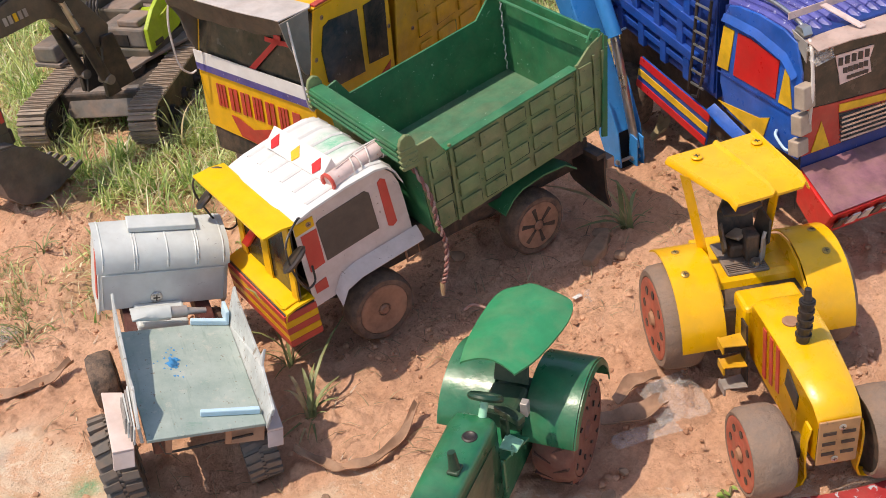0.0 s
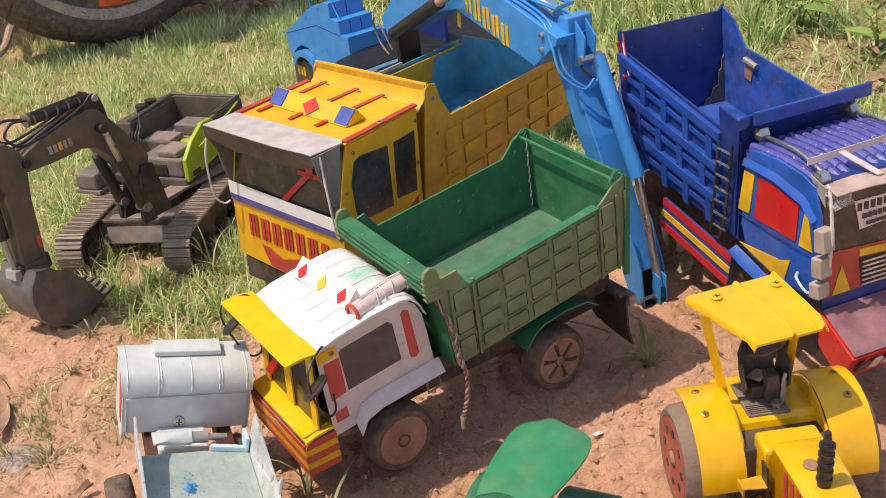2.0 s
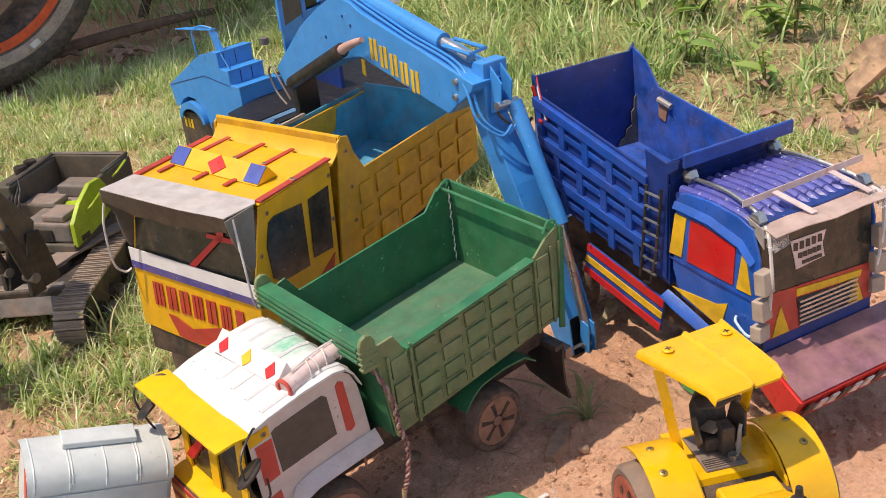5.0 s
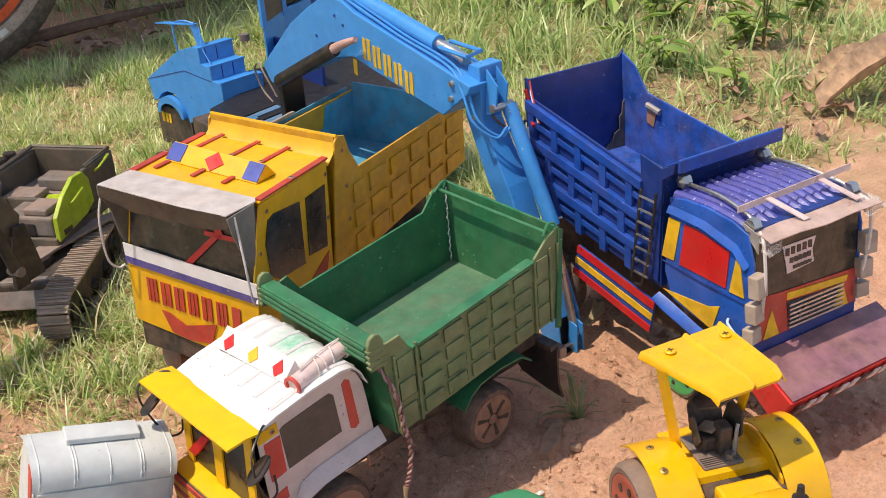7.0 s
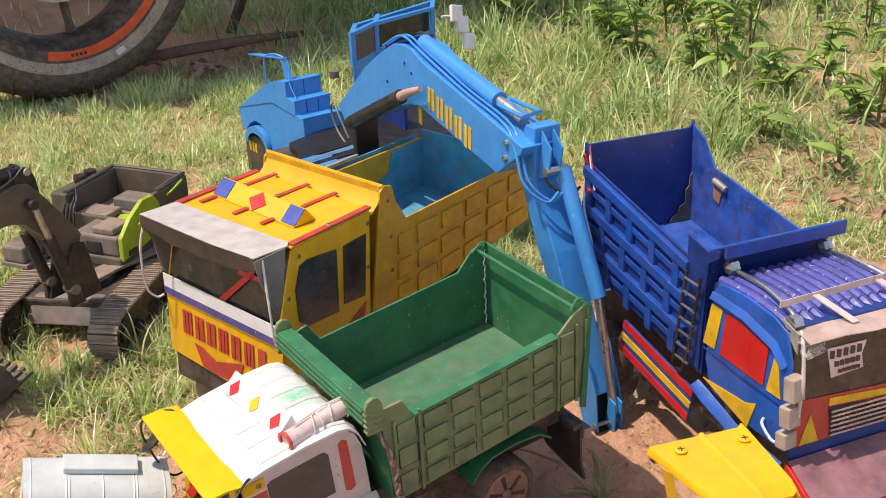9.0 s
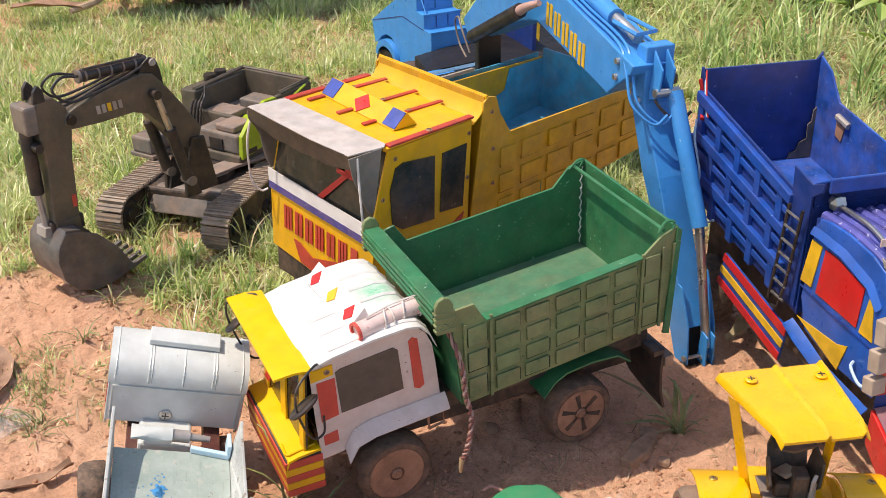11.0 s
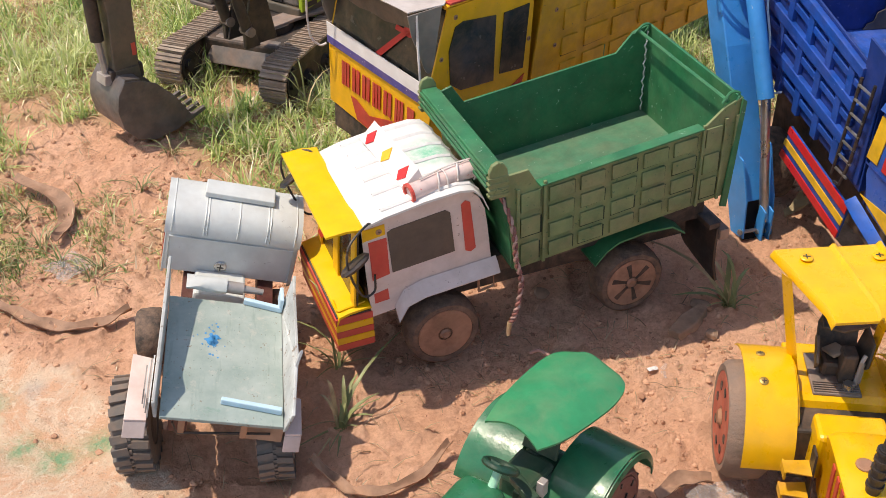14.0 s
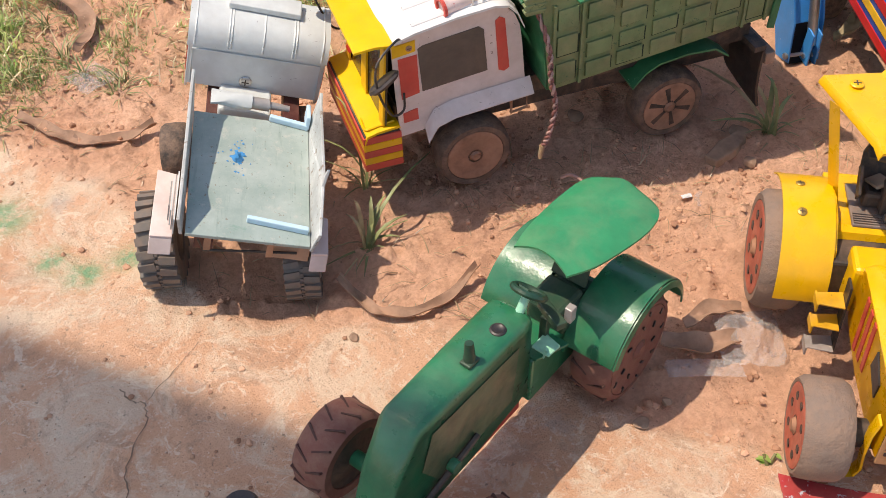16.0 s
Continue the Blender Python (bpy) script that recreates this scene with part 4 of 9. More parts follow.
for s in (1, -1):
    r = part("roof_rod", tube(curve([(-0.108, s * 0.046, 0.2050), (-0.112, s * 0.046, 0.2045), (-0.150, s * 0.0475, 0.2065), (-0.182, s * 0.0515, 0.2035), (-0.192, s * 0.0530, 0.2010)], 6), 0.0018, 8), steel, b_, "silver rod along the roof edge", smooth=True)
    part("rod_knob", turned(Matrix.Translation((-0.107, s * 0.046, 0.2055)), lathe([(0, 0.006), (0.0062, 0.004), (0.0068, 0), (0.0062, -0.004), (0, -0.006)], 6)), steel, r)
    part("rod_nut", turned(Matrix.Translation((-0.194, s * 0.0555, 0.199)), lathe([(0, 0.004), (0.006, 0.004), (0.006, -0.004), (0, -0.004)], 6)), steel, r)
    part("bracket", poly([(-0.188, s * 0.0605, 0.2010), (-0.2060, s * 0.0605, 0.1960), (-0.2065, s * 0.0605, 0.1800), (-0.1960, s * 0.0605, 0.1900)], (0, s * 0.001, 0)), grey_tin, r)
bar = part("cross_bar", poly([(-0.1800, 0.0590, 0.2050), (-0.1800, -0.0690, 0.2080), (-0.1800, -0.0690, 0.2140), (-0.1800, 0.0590, 0.2110)], (-0.0012, 0, 0.0004)), rolled_pink, b_, "flat pinkish tin bar across the roof", bev=0.0003)
for y in (0.030, -0.030):
    part("bar_leg", poly([(-0.1812, y, 0.2090), (-0.1812, y - 0.0060, 0.2090), (-0.2080, y - 0.022, 0.1955), (-0.2080, y - 0.016, 0.1955)], (0, 0, 0.0010)), rolled_pink, bar)
for s in (1, -1):
    mir = part("mirror_arm", tube(curve([(-0.2020, s * 0.056, 0.1960), (-0.2100, s * 0.060, 0.1900), (-0.2140, s * 0.0600, 0.1650), (-0.2130, s * 0.0590, 0.1420), (-0.2110, s * 0.058, 0.125)], 6), 0.0015, 6), string_white, b_, "white wire arm with small mirror blocks", smooth=True)
    for z, h, dx in ((0.1450, 0.0190, 0), (0.1220, 0.0170, 0.0015), (0.1030, 0.0130, 0.003)):
        part("mirror_block", turned(pose(-0.2110 + dx, s * 0.0630, z, 0, 6, 10 * s), box(-0.0050, 0.0050, -0.0065, 0.0065, 0, h)), bare_wood, mir, bev=0.001)
    part("door_handle", tube(curve([(-0.182, s * 0.064, 0.1130), (-0.187, s * 0.069, 0.1120), (-0.200, s * 0.070, 0.1060), (-0.206, s * 0.066, 0.1060)], 5), 0.0012, 6), pale_blue, mir, smooth=True)
beam = part("front_beam", poly([(-0.2080, 0.0620, 0.0880), (-0.2600, 0.0720, 0.0745), (-0.2420, 0.0680, 0.0440), (-0.2060, 0.0600, 0.0560)], (0, -0.150, 0)), bright_red, b_, "red front beam with a faded purple top", bev=0.0012)
part("beam_top", poly([(-0.2090, 0.0600, 0.0890), (-0.2590, 0.0695, 0.0757), (-0.2590, -0.0760, 0.0757), (-0.2090, -0.0860, 0.0890)], (-0.0002, 0, 0.0007)), paint("faded_purple_film", (0.26, 0.12, 0.15), 0.4, dust=0.45, var=0.2), beam, "faded purple film with a peeled patch")
for i in range(11):
    y = 0.062 - 0.0125 * i
    a, c = Vector((-0.2605, y, 0.0715)), Vector((-0.2440, y - 0.001, 0.0455))
    part("beam_mark", poly([a + (c - a) * 0.12, a + (c - a) * 0.12 + Vector((0, -0.0075, 0)), a + (c - a) * 0.62 + Vector((0, -0.0075 - 0.001 * (i % 3), 0)), a + (c - a) * (0.55 + 0.03 * (i % 2)) + Vector((0, 0.0015, 0))], (-0.0012, 0, -0.0006)), string_white if i % 3 else brown_pane, beam)
skirt = part("side_skirt", side([(0.0135, 0.1055), (-0.0956, 0.0905), (-0.0889, 0.0565), (0.0220, 0.0727)], 0.0625, 0.0022), slat_blue, b_, "striped red, yellow and blue side board", bev=0.0004)
for f0, f1, mt in ((0.0, 0.24, bright_red), (0.40, 0.60, yellow_ink), (0.78, 1.0, bright_red)):
    a, b, c, d = Vector((0.0135, 0, 0.1055)), Vector((-0.0956, 0, 0.0905)), Vector((-0.0889, 0, 0.0565)), Vector((0.0220, 0, 0.0727))
    q = [a + (d - a) * f0, b + (c - b) * f0, b + (c - b) * f1, a + (d - a) * f1]
    part("stripe", poly([(v.x, 0.0648, v.z) for v in q], (0, 0.0009, 0)), mt, skirt)
part("skirt_back", side([(0.0135, 0.1055), (-0.0956, 0.0905), (-0.0889, 0.0565), (0.0220, 0.0727)], -0.0625, 0.0022), slat_blue, b_)


def tub_low(x):
    return 0.1080 + 0.11 * (x + 0.09)


def tub_top(x):
    return 0.2000 + 0.185 * (x + 0.088)


WT = 0.0605
bed = part("bed", side([(-0.098, 0.105), (-0.098, 0.198), (0.092, 0.2325), (0.098, 0.2500), (0.101, 0.2500), (0.096, 0.128)], WT, -0.002), navy, b_, "dark blue dump bed", bev=0.0004)
part("far_wall", side([(-0.098, 0.105), (-0.098, 0.196), (0.060, 0.2180), (0.080, 0.2420), (0.1005, 0.2520), (0.096, 0.128)], -WT, 0.002), scuffed_royal, bed, "scuffed blue inner wall", bev=0.0004)
part("tailgate", poly([(0.0985, WT, 0.2480), (0.0985, -WT + 0.006, 0.2475), (0.0985, -WT, 0.2550), (0.0945, -WT, 0.128), (0.0945, WT, 0.128)], (0.0025, 0, 0)), navy, bed, bev=0.0004)
part("bed_floor", poly([(-0.096, -0.0585, 0.133), (-0.096, 0.0585, 0.133), (0.095, 0.0585, 0.153), (0.095, -0.0585, 0.153)], (0, 0, -0.004)), scuffed_royal, bed)
part("dried_dirt", poly([(0.0942, -0.0584, 0.2030), (0.0942, -0.0555, 0.2000), (0.0942, -0.0550, 0.1890), (0.0942, -0.0515, 0.1860), (0.0942, -0.0520, 0.1720), (0.0942, -0.0450, 0.1690), (0.0942, -0.0430, 0.1610), (0.0942, -0.0370, 0.1590), (0.0942, -0.0340, 0.1532), (0.0942, -0.0584, 0.1532)], (-0.0012, 0, 0)), dusty_beam, bed, "dried dirt in the corner of the bed")
part("front_wall", box(-0.098, -0.0955, -0.0585, 0.0585, 0.106, 0.200), navy, bed)
lip = part("headboard", poly([(-0.0955, 0.0600, 0.2160), (-0.1130, 0.0575, 0.2260), (-0.1130, -0.0580, 0.2260), (-0.0955, -0.0600, 0.2160)], (0, 0, 0.0022)), slat_blue, b_, "blue headboard flaring forward over the cab", bev=0.0006)
part("lip_edge", box(-0.1150, -0.1120, -0.0600, 0.0590, 0.2170, 0.2290), slat_blue, lip, bev=0.001)
part("head_wall", poly([(-0.0970, 0.0590, 0.2175), (-0.0970, -0.0590, 0.2175), (-0.0970, -0.0590, 0.196), (-0.0970, 0.0590, 0.196)], (0.002, 0, 0)), navy, lip)
part("head_post", poly([(-0.0700, WT + 0.0005, 0.2230), (-0.0970, WT + 0.0005, 0.2180), (-0.1125, WT + 0.0005, 0.2250), (-0.1110, WT + 0.0005, 0.2170), (-0.0985, WT + 0.0005, 0.2080), (-0.0960, WT + 0.0005, 0.1100), (-0.0780, WT + 0.0005, 0.1130)], (0, 0.0018, 0)), navy, lip, bev=0.0005)
for k in range(3):
    f = 0.97 - 0.33 * k
    for x0, x1 in ((-0.074, 0.094),):
        pts = [(x, WT, tub_low(x) + (tub_top(x) - tub_low(x)) * (f + d)) for x, d in ((x0, 0), (x1, 0), (x1, -0.095), (x0, -0.095))]
        part("long_slat", poly(pts, (0, 0.0055, 0)), slat_blue, bed, bev=0.0008)
    for i in range(5):
        if k == 2 and i > 3:
            continue
        x = -0.062 + 0.036 * i + 0.010 * (k % 2)
        pts = [(xx, WT, tub_low(xx) + (tub_top(xx) - tub_low(xx)) * (f - d)) for xx, d in ((x, 0.09), (x + 0.009, 0.09), (x + 0.009, 0.335), (x, 0.335))]
        part("upright", poly(pts, (0, 0.0042, 0)), slat_blue, bed, bev=0.0006)
    pts = [(x, WT, tub_low(x) + (tub_top(x) - tub_low(x)) * (f + d)) for x, d in ((-0.070, -0.165), (0.090, -0.165), (0.090, -0.225), (-0.070, -0.225))]
    part("thin_slat", poly(pts, (0, 0.0032, 0)), slat_blue, bed, bev=0.0006)
ladder = part("ladder", tube([(-0.0960, 0.067, 0.196), (-0.0885, 0.068, 0.128), (-0.080, 0.067, 0.102), (-0.070, 0.066, 0.099)], 0.0014, 6), black, b_, "small black wire ladder", smooth=True)
part("ladder_side", tube([(-0.0770, 0.067, 0.194), (-0.0710, 0.068, 0.130), (-0.066, 0.067, 0.104)], 0.0014, 6), black, ladder, smooth=True)
for i in range(7):
    z = 0.188 - 0.0125 * i
    part("rung", tube([(-0.0955 + 0.0011 * i, 0.068, z), (-0.0765 + 0.0009 * i, 0.068, z)], 0.0012, 6), steel, ladder)
for x in (0.098, 0.1005):
    part("stitch", tube(curve([(x, WT - 0.004, 0.247), (x - 0.008, WT - 0.001, 0.236), (x - 0.020, WT + 0.003, 0.222), (x - 0.026, WT + 0.004, 0.212)], 5), 0.0008, 5), bright_red if x < 0.099 else pale_blue, bed, "thin twisted wire", smooth=True)
part("cable", tube(curve([(0.088, 0.067, 0.205), (0.078, 0.072, 0.190), (0.066, 0.070, 0.160), (0.070, 0.071, 0.140), (0.050, 0.069, 0.122), (0.035, 0.068, 0.128)], 7), 0.0011, 6), pale_blue, b_, "pale blue cable", smooth=True)
latch = part("latch", tube([(0.0385, -0.0570, 0.2030), (0.0575, -0.0570, 0.2065)], 0.0032, 8), grey_tin, bed, "small tin latch on the inside wall", smooth=True)
part("latch_plate", poly([(0.0440, -0.0584, 0.2035), (0.0585, -0.0584, 0.2060), (0.0580, -0.0584, 0.1880), (0.0480, -0.0584, 0.1850)], (0, 0.0012, 0)), rust, latch, "rusty latch plate", bev=0.0003)
part("red_wire", tube(curve([(0.096, 0.0630, 0.2400), (0.093, 0.0600, 0.2250), (0.088, 0.0620, 0.2120), (0.080, 0.0660, 0.2080)], 6), 0.0019, 6), bright_red, bed, "loose red wire", smooth=True)
part("chassis", box(-0.20, 0.10, -0.035, 0.035, 0.045, 0.104), soot, b_, bev=0.001)
for x in (0.070,):
    for s in (-1, 1):
        toy_wheel(b_, (x, s * 0.046, 0.036), 0.034, 0.022, tyre_black, soot, out=s)
for s in (-1, 1):
    toy_wheel(b_, (-0.118, s * 0.047, 0.0275), 0.0275, 0.019, tyre_dust, green_hub, out=s, holes=5, rim=0.86)

# ---- small grey flatbed lorry, leaning ----
p_ = thing("toy_pickup", "pale grey toy lorry with a scuffed open bed, leaning", "toy truck", pose(0.1455, 0.6546, 0, 14.34, -1.69, 78.07))
PI = pose(0.1455, 0.6546, 0, 14.34, -1.69, 78.07).inverted()
bed = part("bed", poly([(-0.087, -0.0405, 0.070), (-0.087, 0.0385, 0.070), (0.0365, 0.0405, 0.070), (0.0365, -0.0405, 0.070)], (0, 0, -0.0025)), pickup_floor, p_, "scuffed grey green bed floor", bev=0.0004)
part("bed_wall", poly([(-0.085, 0.0400, 0.0665), (-0.086, 0.0425, 0.0800), (-0.060, 0.0425, 0.0945), (-0.045, 0.0425, 0.0905), (0.030, 0.0430, 0.1000), (0.0385, 0.0430, 0.1040), (0.0395, 0.0405, 0.0680)], (0, 0.0022, 0)), worn_board, bed, "thin worn grey side board", bev=0.0005)
part("bed_wall", poly([(-0.088, -0.0405, 0.0665), (-0.088, -0.0440, 0.0820), (-0.050, -0.0450, 0.0900), (-0.046, -0.0470, 0.1020), (-0.040, -0.0460, 0.0900), (0.028, -0.0440, 0.0965), (0.038, -0.0440, 0.1000), (0.0385, -0.0405, 0.0680)], (0, -0.0022, 0)), worn_board, bed, bev=0.0005)
for i in range(4):
    part("splinter", poly([(-0.085 + 0.004 * i, 0.0455 + 0.0013 * i, 0.066), (-0.086 + 0.004 * i, 0.0455 + 0.0013 * i, 0.080), (-0.050, 0.0455 + 0.0013 * i, 0.0880 - 0.003 * i), (-0.048, 0.0455 + 0.0013 * i, 0.070)], (0, 0.0009, 0)), paint("grey_fibreboard", (0.30, 0.29, 0.28), 0.8, dust=0.3) if i % 2 else pickup_paint, bed)
for pts, h in (([(-0.0715, 0.0010), (-0.0770, -0.0390), (-0.0730, -0.0392), (-0.0680, 0.0005)], 0.0045), ([(0.0390, -0.0125), (0.0335, -0.0400), (0.0295, -0.0395), (0.0350, -0.0120)], 0.0045), ([(0.0300, -0.0375), (0.0300, -0.0405), (0.046, -0.0405), (0.046, -0.0375)], 0.012)):
    part("foam_bar", poly([(x, y, 0.0702) for x, y in pts], (0, 0, h)), pale_blue, bed, "pale blue foam strip", bev=0.0008)
rb = random.Random(3)
spots = [(-0.0089, 0.0088, 0.0050), (-0.0055, 0.0065, 0.0038), (-0.0115, 0.0080, 0.0034), (-0.0030, 0.0095, 0.0022)] + [(-0.009 + rb.gauss(0, 0.009), 0.0085 + rb.gauss(0, 0.004), rb.uniform(0.0003, 0.0011)) for _ in range(30)]
for x, y, r in spots:
    loop = [(x + r * rb.uniform(0.5, 1.3) * math.cos(t), y + r * rb.uniform(0.4, 1.2) * math.sin(t), 0.0701) for t in (2 * math.pi * i / 11 for i in range(11))]
    part("paint_smear", poly(loop, (0, 0, 0.0002)), smear_blue, bed, "smear of blue paint")
cab = part("cab", poly([(0.0799, -0.049, 0.0605), (0.0799, -0.0495, 0.0960), (0.0799, 0.0495, 0.0960), (0.0799, 0.049, 0.0605)], (0.002, 0, 0)), pickup_paint, p_, "pale grey cab back", bev=0.0006)
bead = [(0.0790, -0.046, 0.0625), (0.0790, -0.0465, 0.0920), (0.0790, 0.0465, 0.0925), (0.0790, 0.046, 0.0630)]
part("bead", tube(bead, 0.0007, 6), pickup_paint, cab, smooth=True)
arc = [(0.0785, 0.0950), (0.0790, 0.1005), (0.0815, 0.1065), (0.0860, 0.1108), (0.0930, 0.1130), (0.1060, 0.1145), (0.1190, 0.1145), (0.1270, 0.1110)]
roof = part("roof", strip([[(x, y, z) for x, z in arc] for y in (-0.0505, 0.0505)], (0, 0, 0.0018)), pickup_paint, p_, "rounded pale roof with cross ribs", smooth=True)
for y in (-0.046, -0.0265, -0.0245, -0.003, 0.020, 0.022, 0.0455):
    part("rib", tube([(x, y, z + 0.0016) for x, z in arc], 0.0008, 6), pickup_paint, roof, smooth=True)
for s in (-1, 1):
    part("cab_side", side([(0.0799, 0.0605), (0.0799, 0.0955), (0.0825, 0.1060), (0.0920, 0.1115), (0.1200, 0.1132), (0.1290, 0.0900), (0.1310, 0.0500), (0.090, 0.0500)], s * 0.0495, -s * 0.0018), pickup_paint, cab, bev=0.0004)
    part("red_side_band", side([(0.0830, 0.0700), (0.0850, 0.1030), (0.0960, 0.1080), (0.0930, 0.0700)], s * 0.0497, s * 0.0006), sticker_red, cab, "red side band")
part("roof_plate", turned(pose(0.1090, -0.002, 0.1168, 0, -3, -2), box(-0.0090, 0.0090, -0.0260, 0.0260, 0, 0.0045)), pickup_paint, roof, "loose pale board on the roof", bev=0.0008)
part("cab_front", box(0.1275, 0.1310, -0.0480, 0.0480, 0.050, 0.100), pickup_paint, cab)
screw(cab, (0.0795, 0.0060, 0.0690), (-1, 0, 0), 0.0048, steel, black)
part("gear_box", turned(Matrix.Translation((0.066, 0.004, 0.0585)), box(-0.016, 0.014, -0.018, 0.020, -0.006, 0.006)), pickup_paint, p_, bev=0.002)
squeezed = [[(0.0460 + 0.0002 * k + w * math.cos(a) * (1 + 0.12 * math.sin(3 * a + k)), 0.030 - 0.0058 * k, 0.0772 - 0.0003 * k + h * math.sin(a)) for a in (2 * math.pi * i / 12 for i in range(13))] for k, (w, h) in enumerate(((0.0085, 0.0010), (0.0078, 0.0026), (0.0070, 0.0040), (0.0066, 0.0050), (0.0064, 0.0056), (0.0058, 0.0056)))]
crushed = part("crushed_tube", strip(squeezed, (0, 0, 0.0004)), pickup_paint, p_, "crumpled pale tube with a nozzle", smooth=True)
part("nozzle", tube([(0.0470, 0.001, 0.0757), (0.0470, -0.010, 0.0754), (0.0470, -0.0105, 0.0754), (0.0470, -0.0115, 0.0754)], 0.0046, 12), grey_tin, crushed, smooth=True)
part("nozzle_tip", tube([(0.0470, -0.0115, 0.0754), (0.0468, -0.026, 0.0746)], 0.0030, 10, r1=0.0022), grey_tin, crushed, smooth=True)
for y in (0.026, -0.030):
    part("chassis_rail", box(-0.075, 0.135, y - 0.006, y + 0.006, 0.046, 0.058), paint("dark_red_primer", (0.085, 0.022, 0.018), 0.6, dust=0.25), p_, "dark red chassis rail", bev=0.0006)
part("axle_bar", tube([(-0.085, 0.030, 0.064), (-0.084, 0.026, 0.054), (-0.080, -0.034, 0.056)], 0.0009, 6), soot, p_)
for y in (0.024, -0.016):
    part("tail_bracket", box(-0.0845, -0.0815, y - 0.0022, y + 0.0022, 0.054, 0.0672), rust, p_, bev=0.0004)
for y0, y1, x0, x1 in ((0.046, 0.060, -0.083, -0.026), (-0.054, -0.043, -0.084, -0.052)):
    part("mud_board", poly([(x0, y0, 0.0600), (x1, y0, 0.0620), (x1 + 0.004, y1, 0.0610), (x0, y1, 0.0590)], (0, 0, 0.0018)), pink_shade_white, p_, "pinkish board over the wheel", bev=0.0005)
    part("board_flap", poly([(x0, y0, 0.0600), (x0, y1, 0.0590), (x0 - 0.004, y1, 0.0480), (x0 - 0.004, y0, 0.0490)], (0.0015, 0, 0)), pink_shade_white, p_, bev=0.0005)
part("tail_panel", poly([(-0.0780, -0.0425, 0.0640), (-0.0780, -0.0150, 0.0640), (-0.0790, -0.0150, 0.0490), (-0.0790, -0.0425, 0.0480)], (0.0018, 0, 0)), sawn_wood, p_, "brown board under the tail", bev=0.0004)
turn78 = Matrix.Rotation(radians(78), 4, "Z")
for (wx, wy), r, w in (((0.0920, 0.6200), 0.0315, 0.024), ((0.1800, 0.5840), 0.0235, 0.023), ((0.1140, 0.7240), 0.0225, 0.019), ((0.2060, 0.7180), 0.0220, 0.020)):
    toy_wheel(p_, (0, 0, 0), r, w, tyre_grey if wy < 0.7 else tyre_black, steel, m=PI @ Matrix.Translation((wx, wy, r - (0.008 if r == 0.0235 else 0.001))) @ turn78, out=1 if wx < 0.15 else -1, lugs=22 if wy < 0.7 else 0, rim=0.5)

# ---- ground ----
def lattice(n, seed):
    return np.random.RandomState(seed).rand(n, n)


def fbm(x, y, scale, octaves=5, seed=1, gain=0.5):
    """Smooth layered noise, about 0 to 1."""
    out, amp, total = np.zeros_like(x), 1.0, 0.0
    for o in range(octaves):
        g = lattice(256, seed + o)
        u, v = x * scale * 2**o + 17.3 * o, y * scale * 2**o + 9.1 * o
        i, j = np.floor(u).astype(int), np.floor(v).astype(int)
        f, h = u - i, v - j
        f, h = f * f * (3 - 2 * f), h * h * (3 - 2 * h)
        i0, i1, j0, j1 = i % 256, (i + 1) % 256, j % 256, (j + 1) % 256
        out += amp * ((g[i0, j0] * (1 - f) + g[i1, j0] * f) * (1 - h) + (g[i0, j1] * (1 - f) + g[i1, j1] * f) * h)
        total += amp
        amp *= gain
    return out / total


def slab_edge(x):
    """The front edge of the soil, where the worn concrete begins (y of the border at x)."""
    return np.interp(x, [-0.6, -0.02, 0.05, 0.09, 0.115, 0.18, 0.25, 0.33, 0.45, 0.7, 1.2], [0.95, 0.80, 0.705, 0.665, 0.555, 0.532, 0.512, 0.40, 0.33, 0.20, 0.0])


def grass_cover(x, y):
    """How thick the grass stands, 0 to 1."""
    far = np.clip((y - 1.13 + 0.35 * (x - 0.1)) / 0.12, 0, 1)
    left = np.clip((0.03 - x) / 0.10, 0, 1) * np.clip((y - 0.86) / 0.08, 0, 1)
    mid = np.clip(1 - np.hypot((x - 0.30) / 0.15, (y - 1.10) / 0.16), 0, 1) * 1.6
    strip_ = np.clip(1 - np.hypot((x - 0.19) / 0.14, (y - 0.90) / 0.13), 0, 1) * 0.8
    right = np.clip((x - 0.92) / 0.12, 0, 1) * np.clip((y - 0.62) / 0.3, 0, 1)
    bare = np.clip(1.3 - np.hypot((x - 0.10) / 0.11, (y - 1.01) / 0.12), 0, 1)
    patch = 0.6 * fbm(x, y, 9.0, 4, 40) + 0.4 * fbm(x, y, 26.0, 3, 47)
    c = np.maximum.reduce([far, left, mid, strip_ * 0.75, right]) * (1 - 0.9 * bare)
    bare_back = 1 - 0.72 * np.clip((y - 2.22 - 0.12 * (x - 0.6)) / 0.25, 0, 1) * np.clip((1.75 - x) / 0.25, 0, 1)
    litter = 1 - 0.9 * np.clip((y - 2.09) / 0.12, 0, 1) * np.clip((x - 0.50) / 0.12, 0, 1) * np.clip((1.35 - x) / 0.15, 0, 1)
    return np.clip(c * bare_back * litter * (0.14 + 1.55 * np.clip((patch - 0.34) / 0.3, 0, 1)), 0, 1)


